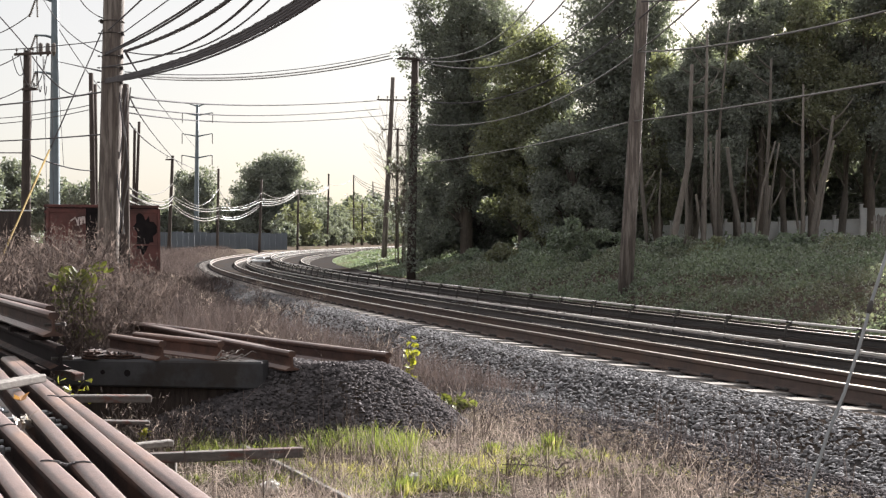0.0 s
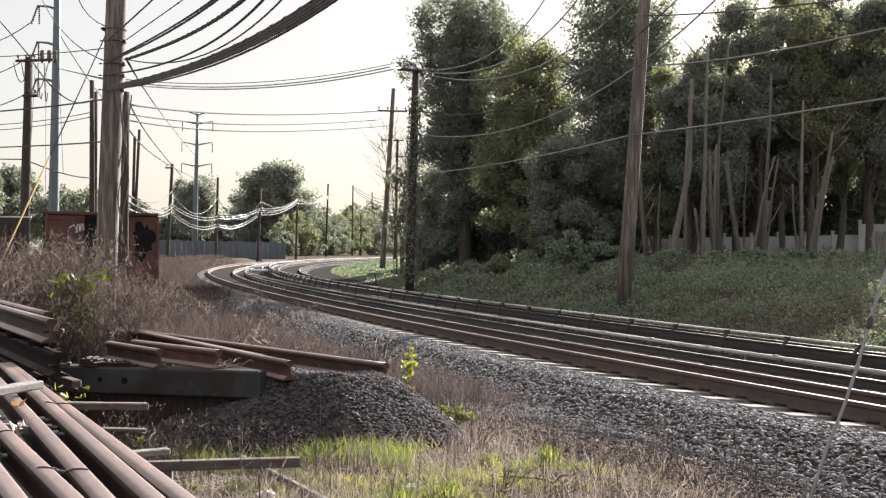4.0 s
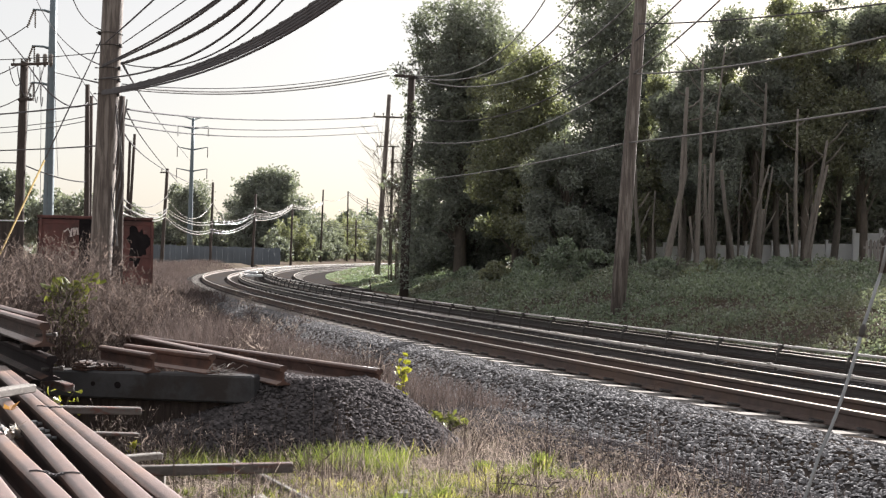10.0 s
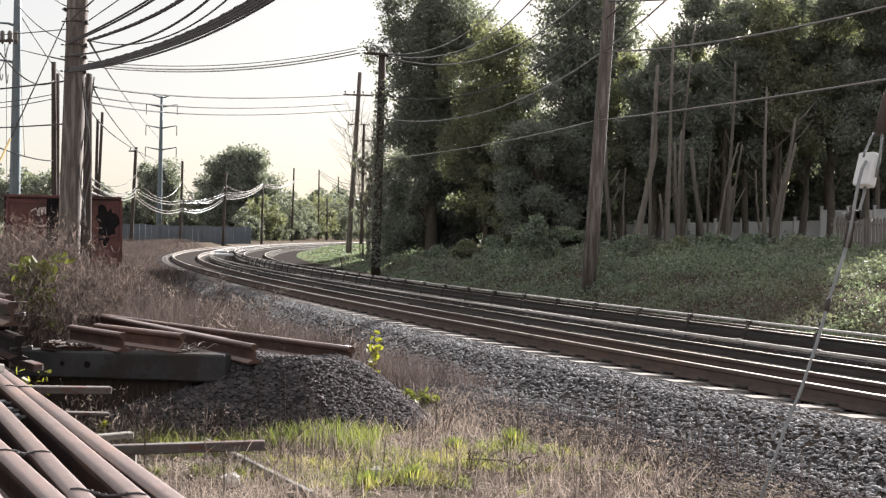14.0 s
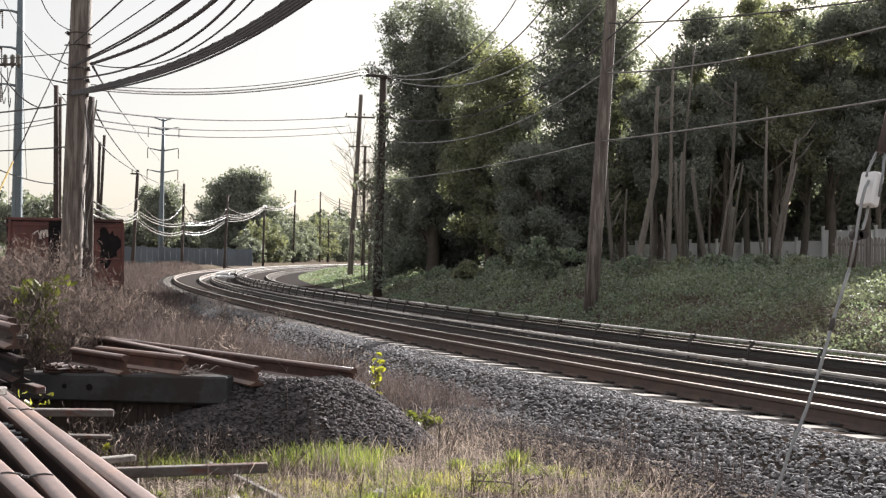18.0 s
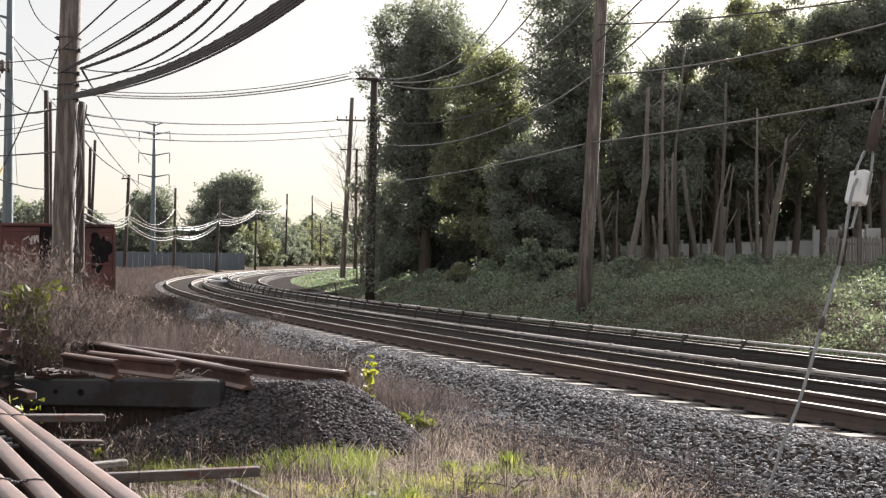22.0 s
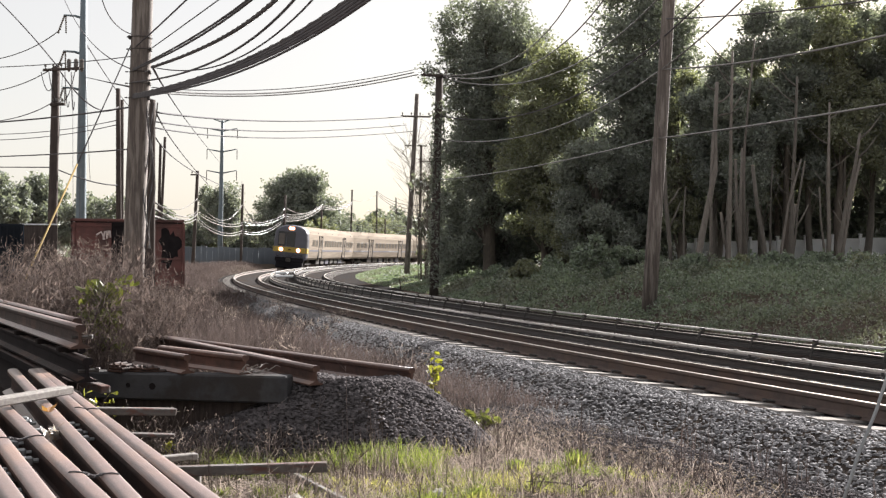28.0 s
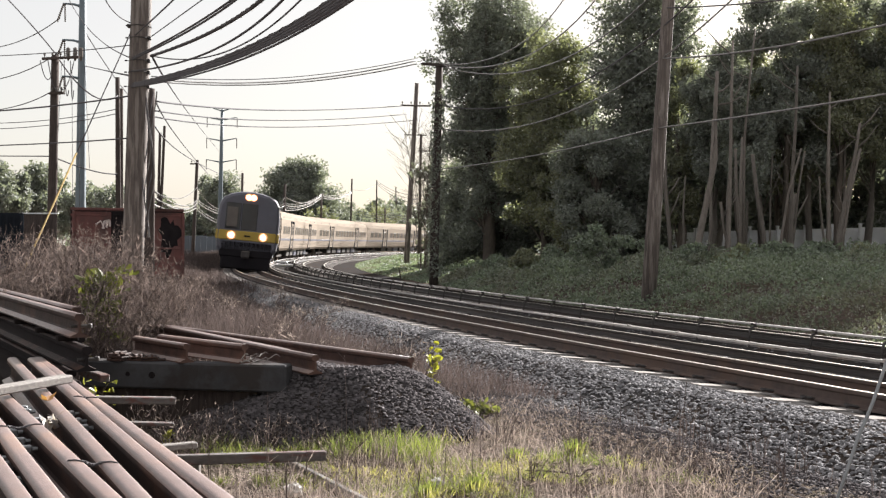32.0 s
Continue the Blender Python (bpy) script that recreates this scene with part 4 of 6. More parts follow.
    part("clamp", m, STEEL_DARK, rod, "dark steel clamp")
    # white insulator: a rounded block with two grooves for the loops
    a, b = Vector((2.094, 4.79, 2.093)) - o, Vector((2.134, 4.81, 2.243)) - o
    d = b - a
    rot = d.to_track_quat("Z", "Y").to_matrix()
    w, g = 0.047, 0.009
    ring = [(-w, -0.018), (-w + 0.008, -0.03), (-0.026, -0.034), (-0.026, -0.034 + g), (-0.012, -0.034 + g), (-0.012, -0.036), (0.022, -0.036), (0.022, -0.036 + g), (0.036, -0.034 + g), (0.036, -0.032),
            (w - 0.003, -0.026), (w, -0.014), (w, 0.014), (w - 0.008, 0.03), (-w + 0.008, 0.03), (-w, 0.018)]
    m = Mesh()
    cols = [(0.0, 0.9), (0.004, 0.97), (0.012, 1.0), (d.length - 0.012, 1.0), (d.length - 0.004, 0.97), (d.length, 0.9)]
    m.sweep(ring, [(a + rot @ Vector((0, 0, h)), rot @ Vector((k, 0, 0)), rot @ Vector((0, k, 0))) for h, k in cols])
    part("strain_insulator", m, WHITE, rod, "white grooved strain insulator")


build_wires()


# ---- containers and fences ----
def build_yard():
    y0 = 36.0
    x0, x1, z1 = -13.45, -9.75, 3.032
    zb = 0.2
    c = thing("rusty_container", ((x0 + x1) / 2, y0, zb), "rust-red open steel container with a scorched panel, a painted dark opening and faded spray paint", "container")
    c.rotation_euler = (0, 0, radians(19))
    cx, w, h = (x0 + x1) / 2, x1 - x0, z1 - zb
    m = Mesh()
    m.box((-w / 2 + 0.03, 1.2, h / 2), (0.06, 2.4, h), 0.01)
    m.box((w / 2 - 0.03, 1.2, h / 2), (0.06, 2.4, h), 0.01)
    m.box((0, 2.4, h / 2), (w - 0.13, 0.06, h - 0.02), 0.01)
    m.box((0, 1.2, 0.05), (w - 0.13, 2.3, 0.1), 0.01)
    part("shell", m, BLACK_STEEL, c)
    # The black panel paints the dark inside of the open container.
    for a, b, mt, nm in ((-13.399, -12.128) + (CONTAINER, "rusty red panel"), (-13.44, -13.41) + (CONTAINER, "rusty panel"),
                         (-12.109, -10.877) + (BLACK_STEEL, "blackened opening panel"), (-10.839, -9.79) + (CONTAINER, "rusty red panel")):
        m = Mesh()
        m.box(((a + b) / 2 - cx, -0.03, h / 2 - 0.06), (b - a - 0.02, 0.05, h - 0.14), 0.01)
        panel = part("panel", m, mt, c, nm)
        for k in range(3):
            m = Mesh()
            m.box(((a + b) / 2 - cx, -0.065, 0.35 + k * (h - 0.6) / 2), (b - a - 0.1, 0.02, 0.06), 0.006)
            part("rib", m, mt, panel)
    m = Mesh()
    m.box((0, -0.06, h - 0.05), (w + 0.04, 0.12, 0.1), 0.02)
    m.box((w / 2, -0.05, h / 2 - 0.05), (0.1, 0.11, h - 0.12), 0.02)
    m.box((-w / 2 + 0.1, -0.05, h / 2 - 0.05), (0.1, 0.11, h - 0.12), 0.02)
    part("top_rail", m, CONTAINER, c)
    m = Mesh()
    px, pz, sc = -12.629 - cx, 2.474 - zb, 0.019
    for pts in (((0, 0), (8, 6), (12, -2), (14, -8)), ((12, -8), (14, 6), (17, 8), (18, -6)), ((18, -6), (21, 8), (23, 8), (24, -4))):
        m.tube([(px + q[0] * sc, -0.062, pz + q[1] * sc) for q in pts], 0.03, 5)
    part("spray_paint", m, GRAFFITI, c, "faded pale spray-painted scrawl")
    # patch of black on the right panel
    m = Mesh()
    rim = []
    for k in range(22):
        w = 2 * math.pi * k / 22
        r = 1 + 0.22 * math.sin(3 * w + 1.0) + 0.13 * math.sin(7 * w) + 0.08 * math.sin(11 * w + 2)
        rim.append((-10.22 - cx + 0.34 * r * math.cos(w), 2.1 - zb + 0.62 * r * math.sin(w)))
    m.add([(x, y, z) for y in (-0.056, -0.062) for x, z in rim], [tuple(range(22)), tuple(range(43, 21, -1))] + [(k, (k + 1) % 22, 22 + (k + 1) % 22, 22 + k) for k in range(22)])
    part("scorch", m, BLACK_STEEL, c, "black scorched patch")

    # dark container farther to the side
    x0, x1, d = -18.374, -16.941, 40.0
    h = 2.971 - 0.1
    g = thing("dark_container", ((x0 + x1) / 2, d, 0.1), "dark green-black steel container with vertical ribs", "container")
    g.rotation_euler = (0, 0, radians(25))
    m = Mesh()
    m.box((0, 1.2, h / 2), (x1 - x0, 2.4, h), 0.03)
    part("shell", m, GREEN_STEEL, g)
    for k in range(6):
        m = Mesh()
        m.box((-(x1 - x0) / 2 + (k + 0.5) * (x1 - x0) / 6, -0.03, h / 2), (0.08, 0.06, h - 0.2), 0.01)
        part("rib", m, GREEN_STEEL, g)
    # pale topped board fence
    f = thing("board_fence", (-17.976, 44, 1.248), "weathered board fence with a pale cap rail", "fence")
    f.location.z = 0.1
    a, b, top = -18.729, -17.082, 3.059 - 0.1
    k = a
    while k < b:
        m = Mesh()
        m.box((k - f.location.x, 0, top / 2 - 0.02), (0.149, 0.03, top - 0.05), 0.004)
        part("board", m, WOOD_DARK, f)
        k += 0.15
    m = Mesh()
    m.box(((a + b) / 2 - f.location.x, 0, top), (b - a, 0.1, 0.05), 0.01)
    part("cap_rail", m, WHITE, f, "pale cap rail")
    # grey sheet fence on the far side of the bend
    f = thing("sheet_fence", (-19.97, 96, 0.95), "long grey sheet-metal fence beyond the bend", "fence")
    n = 24
    for i in range(n):
        px = 262 + (508 - 262) * (i + 0.5) / n
        d = 88 + 26 * (i + 0.5) / n
        x = (px - 784) / 1870.0 * d - f.location.x
        wd = (508 - 262) / n / 1870.0 * d
        m = Mesh()
        hgt = 0.95 + 0.62 + 0.05 * math.sin(i * 1.7)
        m.box((x, d - f.location.y, hgt / 2 - 0.1), (wd + 0.02, 0.04, hgt + 0.2), 0.008)
        part("sheet", m, SHEET, f)
        m = Mesh()
        m.tube([(x - wd / 2, d - f.location.y + 0.06, -0.2), (x - wd / 2, d - f.location.y + 0.06, hgt + 0.08)], 0.04, 6)
        part("post", m, SHEET, f)
    # white vinyl fence behind the wood
    f = thing("white_fence", (15.936, 50, 1.9), "white vinyl panel fence behind the trees", "fence")
    for i in range(15):
        px = 1140 + i * 48
        d = 52 - i * 0.6
        x = (px - 784) / 1870.0 * d - f.location.x
        wd = 48 / 1870.0 * d
        top = 1.85 - (388 - 1.6 * i + (9 if i < 8 else -9) - 424.4) / 1870.0 * d - f.location.z
        m = Mesh()
        m.box((x + wd / 2, d - 50, top / 2 - 0.2), (wd - 0.08, 0.05, top + 0.4 - 0.1), 0.01)
        part("panel", m, WHITE, f)
        m = Mesh()
        m.box((x, d - 50, top / 2 - 0.2), (0.12, 0.12, top + 0.55), 0.015)
        m.box((x, d - 50, top + 0.1), (0.17, 0.17, 0.05), 0.015)
        part("post", m, WHITE, f)
    # grey picket fence at the top of the bank
    f = thing("picket_fence", (15.769, 38, 1.6), "weathered grey wooden picket fence on the bank", "fence")
    k = 0
    while k < 44:
        px = 1548 + k * 6.5
        d = 38.0
        x = (px - 784) / 1870.0 * d - f.location.x
        top = 2.752 - 1.6 + 0.03 * math.sin(k * 2.3)
        m = Mesh()
        m.sweep([(-0.05, -0.4), (0.05, -0.4), (0.05, top - 0.07), (0.0, top), (-0.05, top - 0.07)], [((x, y, 0), (1, 0, 0), (0, 0, 1)) for y in (0.012, -0.012)])
        part("picket", m, PICKET, f)
        k += 1
    m = Mesh()
    for z in (0.2, top - 0.25):
        m.box((2.55, 0.05, z), (5.8, 0.05, 0.09), 0.008)
    part("rail", m, PICKET, f)
    # something pale behind the trees
    v = thing("parked_van", (7.47, 72, 1.8), "white parked van half hidden behind the wood", "van")
    m = Mesh()
    m.sweep([(-0.85, 0.35), (0.85, 0.35), (0.85, 0.9), (0.7, 1.1), (0.5, 1.5), (-0.8, 1.5), (-0.85, 1.3)], [((0, y, 0), (1, 0, 0), (0, 0, 1)) for y in (-0.9, 0.9)])
    part("body", m, WHITE, v)
    for sx in (-0.5, 0.5):
        m = Mesh()
        m.tube([(sx, -0.92, 0.3), (sx, -0.75, 0.3)], 0.3, 14)
        part("wheel", m, STEEL_DARK, v)


build_yard()


# ---- stacked rails and lumber ----
def loose_rail(a, b, material, label, lean=0.0):
    """A length of rail between two places of its head's middle."""
    a, b = Vector(a), Vector(b)
    d = (b - a).normalized()
    sd = d.cross(Vector((0, 0, 1))).normalized()
    up = sd.cross(d)
    q = Matrix.Rotation(radians(lean), 3, d)
    m = Mesh()
    n = 8
    m.sweep(OLD_RAIL, [((b - a) * (i / n), q @ sd, q @ up) for i in range(n + 1)], kinds=LIT_KIND)
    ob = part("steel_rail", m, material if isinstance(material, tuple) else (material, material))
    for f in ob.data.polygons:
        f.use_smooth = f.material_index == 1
    ob.location = a
    return tagged(ob, label, "rail", "stacked rails")


def build_stack():
    # rails lying side by side in the near stack
    ends = [((-3.521, 8.119, 0.95), (-1.149, 3.703, 0.95)), ((-3.367, 8.131, 0.95), (-0.969, 3.711, 0.95)), ((-3.34, 8.174, 0.95), (-0.859, 3.717, 0.95)), ((-2.689, 6.098, 0.95), (-1.254, 3.698, 0.95)), ((-2.22, 5.001, 0.95), (-1.455, 3.688, 0.95)), ((-1.821, 4.104, 0.95), (-1.569, 3.682, 0.95))]
    tops = []
    for i, (a, b) in enumerate(ends):
        a, b = Vector(a), Vector(b)
        d = (b - a).normalized()
        far = a if a.y > 8 else a + d * ((8.35 - a.y) / d.y)
        near = b + d * ((1.9 - b.y) / d.y)
        tops.append((far, near))
        loose_rail(far, near, (RUST_DARK_SHADE, RUST_PINK_LIT), "long rusty brown rail lying in a stack")
        bar = thing("joint_bar", far + (near - far) * (0.42 + 0.11 * (i % 3)) - Vector((0, 0, 0.1)), "dark joint bar with square bolts on a stacked rail", "joint bar", "joint bars")
        sd = d.cross(Vector((0, 0, 1))).normalized()
        rot = Matrix((sd, d, sd.cross(d))).transposed()
        m = Mesh()
        m.box(rot @ Vector((-0.026, 0, 0)), (0.03, 0.9, 0.085), 0.01, rot)
        part("bar", m, RUST_DARK_SHADE, bar)
        for k in (0, 0.8, 3.1) if i % 2 else (0.3, 2.1, 3.6):
            if i == 2:
                continue
            m = Mesh()
            m.box(rot @ Vector((-0.07, -0.38 + 0.15 * k, 0.035)), (0.06, 0.04, 0.04), 0.006, rot)
            m.tube([rot @ Vector((-0.09, -0.38 + 0.15 * k, 0.035)), rot @ Vector((-0.125, -0.38 + 0.15 * k, 0.035))], 0.011, 6)
            part("bolt", m, GREY_STEEL, bar)
    for i, j, k in ((1, 2, 0.33), (0, 3, 0.62), (3, 4, 0.5), (0, 1, 0.72)):
        p, q = tops[i][0].lerp(tops[i][1], k), tops[j][0].lerp(tops[j][1], k + 0.01)
        m = Mesh()
        o = Vector((0, 0, 0.012))
        g = (q - p).normalized() * 0.04
        m.tube([-g + Vector((0, 0, -0.02)), -g * 0.7 + Vector((0, 0, 0.001)), Vector((0, 0, 0.004)), g * 0.8 + Vector((0, 0, 0)), (q - p) * 0.5 + Vector((0, 0, -0.02)),
                q - p - g * 0.8, q - p + Vector((0, 0, 0.004)), q - p + g * 0.7 + Vector((0, 0, 0.001)), q - p + g + Vector((0, 0, -0.02))], 0.0035, 6)
        lo, hi = g * 0.9, q - p - g * 0.9
        for ph in (0, math.pi):
            m.tube([lo.lerp(hi, u / 14) + Vector((0.008 * math.cos(u * 1.3 + ph), 0.008 * math.sin(u * 1.3 + ph), -0.012 * math.sin(u / 14 * math.pi))) for u in range(15)], 0.0045, 5)
        t = part("wire_tie", m, CABLE)
        t.location = p
        tagged(t, "dark twisted wire tie round stacked rails", "wire tie", "wire ties")
    # one layer down, coloured dark for the shade between the upper rails
    for i, (far, near) in enumerate(tops):
        sh = Vector((-0.16, 0, -0.24))
        if i % 2 == 0:
            loose_rail(far + sh + Vector((0, -0.2, 0)), near + sh, RUST_DARK_SHADE, "rusty rail in the lower layer of a stack, shade painted dark")
    for z in (0.66, 0.47):
        for y in (3.0, 5.4, 7.9):
            m = Mesh()
            m.box((-0.3, 0, 0), (2.6, 0.2, 0.16), 0.015)
            t = part("timber_spacer", m, WOOD_DARK)
            t.location = (-1.05 - (y - 3) * 0.5 - 0.9, y, z - 0.02 if z > 0.5 else 0.45 - 0.1)
            t.rotation_euler = (0, 0, radians(4 + y))
            tagged(t, "dark timber spacer under stacked rails", "timber", "timber spacers")
    for y in (3.0, 5.4, 7.9):
        for x in (-1.2, 0.9):
            m = Mesh()
            m.box((0, 0, 0.14), (0.24, 0.3, 0.3), 0.02)
            t = part("timber_block", m, WOOD_DARK)
            t.location = (-1.05 - (y - 3) * 0.5 - 0.9 + x, y + 0.0, 0.0)
            tagged(t, "dark timber block carrying stacked rails", "timber", "timber spacers")
    # the higher stack behind
    e = Vector((-3.001, 8.137, 1.29))
    d = (Vector((-5.096, 11.45, 1.29)) - e).normalized()
    sd = Vector((d.y, -d.x, 0))
    rs = random.Random(4)
    for row, back, length in ((0, 0.0, 6.0), (0, 0.9, 5.0), (1, -0.25, 6.2), (1, 0.75, 5.2), (2, 0.3, 5.6)):
        a = e + sd * (0.165 if back > 0.5 else 0.0) + Vector((0, 0, -0.235 * row)) + d * back
        # Lower rows get black sides and dark heads: deep shade put into colour.
        loose_rail(a, a + d * length, (RUST_DARK_SHADE, RUST_PINK_LIT) if row == 0 else (BLACK_STEEL, RUST_DARK_SHADE), "rusty rail in a high stack of rails, its shade painted dark")
    for row, back in ((0, 0.0), (1, -0.25)):
        a = e + Vector((0, 0, -0.235 * row - 0.1)) + d * (back + 0.05)
        bolt = thing("rail_bolt", a, "dark square-headed bolt through a stacked rail end", "bolt", "rail bolts")
        m = Mesh()
        m.tube([-sd * 0.06, sd * 0.075], 0.012, 8)
        m.box(sd * 0.085, (0.035, 0.035, 0.035), 0.005)
        part("bolt", m, STEEL_DARK, bolt)
    # Laths coloured black to merge with the shade between the layers.
    for back in (0.2, 1.1, 2.2, 3.4, 4.6):
        m = Mesh()
        rot = Matrix((sd, d, Vector((0, 0, 1)))).transposed()
        m.box((0, 0, 0), (0.16, 0.09, 0.045), 0.006, rot)
        t = part("lath", m, BLACK_WOOD)
        c = e + d * (back + 0.12) - sd * 0.03 + Vector((0, 0, -0.2105))
        t.location = c
        tagged(t, "thin dark spacer lath between layers of rails", "lath", "laths and boards")
    # Added baulks fill the dark void below the stack with black.
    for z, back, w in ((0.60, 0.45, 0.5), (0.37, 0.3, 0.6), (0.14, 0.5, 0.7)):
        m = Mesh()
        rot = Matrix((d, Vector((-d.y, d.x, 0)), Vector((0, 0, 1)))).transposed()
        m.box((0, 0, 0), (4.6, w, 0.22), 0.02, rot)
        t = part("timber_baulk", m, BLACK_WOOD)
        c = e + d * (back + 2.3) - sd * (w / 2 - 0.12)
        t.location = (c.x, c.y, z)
        tagged(t, "added black baulk filling the dark void under the high stack of rails", "timber", "timber spacers")
    # rails resting on the heap and the grey beam
    for a, b in (((-0.554, 10.68, 0.71), (-4.581, 15.055, 0.71)), ((-1.432, 10.031, 0.79), (-4.466, 14.3, 0.79)), ((-2.14, 10.18, 0.872), (-3.26, 11.2, 0.872)),
                     ((-2.704, 10.18, 0.872), (-3.46, 11.0, 0.872)), ((-1.824, 10.865, 0.76), (-3.829, 13.717, 0.76))):
        loose_rail(a, b, (RUST_WEB_SHADE, RUST_PINK_LIT), "rusty rail lying across a grey beam and a stone heap")
    m = Mesh()
    m.box((0, 0, 0), (2.1, 0.22, 0.262), 0.018)
    t = part("grey_beam", m, BEAM)
    t.location = (-2.74, 10.27, 0.555)
    t.rotation_euler = (0, 0, radians(-8))
    tagged(t, "heavy grey beam with dark bolt holes carrying rails", "beam")
    # Black discs on the face paint the shade inside the bolt holes.
    for px, pz, r in ((-0.3, 0.005, 0.034), (-0.55, 0.01, 0.024)):
        m = Mesh()
        m.tube([(px, -0.1125, pz), (px, -0.10, pz)], r, 9)
        part("bolt_hole", m, BLACK_STEEL, t, "dark disc painting a bolt hole in the beam")
    m = Mesh()
    m.box((0, 0, 0), (1.9, 0.24, 0.42), 0.02)
    t = part("timber_baulk", m, WOOD_DARK)
    t.location = (-2.72, 10.4, 0.21)
    t.rotation_euler = (0, 0, radians(-8))
    tagged(t, "dark timber baulk under the grey beam", "timber")
    # loose tie plates and offcuts on the beam
    rp = random.Random(12)
    for k in range(9):
        m = Mesh()
        w, dd = rp.uniform(0.14, 0.24), rp.uniform(0.12, 0.18)
        m.box((0, 0, 0), (w, dd, 0.018), 0.004)
        for sx in (-1, 1):
            m.box((sx * w * 0.18, 0, 0.016), (0.02, dd * 0.94, 0.02), 0.004)
        t = part("tie_plate", m, RUST_DARK_SHADE)
        t.location = (-3.42 + 0.11 * (k % 4) + rp.uniform(-0.03, 0.03), 10.35 + rp.uniform(-0.04, 0.04), 0.697 + 0.026 * (k // 4))
        t.rotation_euler = (0, 0, rp.uniform(-0.5, 0.5))
        tagged(t, "dark rusty steel tie plate on the grey beam", "tie plate", "tie plates")
    for k in range(16):
        m = Mesh()
        a = rp.uniform(0, 6.28)
        q = Vector((math.cos(a), math.sin(a) * 0.5, rp.uniform(-0.1, 0.5))) * rp.uniform(0.03, 0.08)
        n = Vector((-q.z, 0.0, q.x)) * 0.4
        m.tube([-q, n * 0.6, q * 0.6 + n, q], [0.003, 0.006, 0.005, 0.002], 5)
        t = part("wood_curl", m, LATH)
        t.location = (-2.02 + rp.uniform(-0.12, 0.14), 10.12 + rp.uniform(-0.05, 0.2), 0.70 + rp.uniform(0, 0.07))
        tagged(t, "pale splintered curl of wood between the rails", "debris", "wood debris")
    # laths and boards
    for a, b, w, h, lab in (((-2.233, 8.0, 0.192), (-1.094, 8.25, 0.189), 0.08, 0.075, "dark weathered lath propped over the grass"), ((-2.423, 8.3, 0.223), (-2.182, 8.5, 0.215), 0.08, 0.05, "short pale weathered board end"),
                            ((-2.73, 5.725, 1.0), (-2.473, 6.495, 1.0), 0.09, 0.05, "pale weathered board lying on stacked rails"), ((-3.095, 8.4, 0.585), (-2.438, 8.8, 0.525), 0.08, 0.06, "dark lath sticking out of the stack"),
                            ((-2.584, 8.0, 0.47), (-2.317, 8.3, 0.414), 0.05, 0.03, "thin lath sticking out of the stack"), ((-1.777, 9.258, 0.04), (-0.63, 7.27, 0.04), 0.05, 0.05, "pale stick lying in the grass"),
                            ((-3.146, 8.6, 0.789), (-2.824, 8.2, 0.782), 0.08, 0.06, "short timber end in the stack")):
        a, b = Vector(a), Vector(b)
        m = Mesh()
        q = (b - a).to_track_quat("X", "Z").to_matrix()
        m.box((0, 0, 0), ((b - a).length, w, h), 0.008, q)
        t = part("lath", m, LATH if "pale" in lab else LATH_DARK)
        t.location = (a + b) / 2
        tagged(t, lab, "lath", "laths and boards")
    # supports of the propped lath
    for p, hh in (((-2.233, 8.0, 0.192), 0.2), ((-2.078, 8.03, 0.194), 0.2)):
        m = Mesh()
        m.box((0, 0, p[2] / 2 - 0.02), (0.06, 0.06, p[2]), 0.008)
        t = part("stake", m, LATH)
        t.location = (p[0], p[1] + 0.07, 0)
        tagged(t, "small wooden stake holding a lath", "stake", "laths and boards")
    for p, w in (((-13.243, 75.732, 0.55), 0.9), ((-11.355, 66.146, 0.52), 1.1)):
        m = Mesh()
        m.box((0, 0, 0.07), (w, 0.5, 0.14), 0.03)
        t = part("pale_slab", m, WHITE)
        t.location = (p[0], p[1], p[2] - 0.08)
        tagged(t, "pale flat slab lying between the tracks", "slab", "pale slabs")
    m = Mesh()
    m.tube([(0, 0, -0.2), (-0.02, 0, 0.3), (-0.07, 0, 0.52)], [0.03, 0.03, 0.02], 6)
    t = part("dark_stake", m, WOOD_DARK)
    t.location = (*(-2.46, 40), 0.447)
    tagged(t, "short dark stake beside the far track", "stake")
    # a pale log at the foot of the bank
    m = Mesh()
    m.tube([(-0.16, 0.05, -0.03), (-0.05, 0.0, 0.02), (0.08, -0.03, 0.09), (0.17, -0.05, 0.16)], [0.045, 0.05, 0.042, 0.03], 9)
    t = part("fallen_log", m, BARK_PALE)
    t.location = (4.226, 14.6, float(ground_height([4.226], [14.6])[0]) + 0.12)
    tagged(t, "short pale log lying in the bank growth", "log")
    # litter and pale rocks
    rs = np.random.RandomState(8)
    for p, s, lab in (((-0.211, 8.041, 0.02), 0.06, "pale angular rock in the grass"), ((-1.25, 7.638, 0.03), 0.09, "pale angular rock in the grass"), ((1.028, 9.111, 0.02), 0.04, "small pale rock in the grass"),
                      ((-3.936, 40, 0.96), 0.12, "pale stone beside the track")):
        m = Mesh()
        for a in range(7):
            for b in range(9):
                th, ph = math.pi * a / 6, 2 * math.pi * b / 9
                k = s * (0.8 + 0.35 * math.sin(3.1 * a + 2.3 * b + 40 * s) * math.cos(1.7 * b - a))
                m.v.append((k * math.sin(th) * math.cos(ph), 0.7 * k * math.sin(th) * math.sin(ph), 0.75 * k * math.cos(th)))
        m.f = [(a * 9 + b, a * 9 + (b + 1) % 9, a * 9 + 9 + (b + 1) % 9, a * 9 + 9 + b) for a in range(6) for b in range(9)]
        m.k = [0] * len(m.f)
        t = part("pale_rock", m, PALE_ROCK)
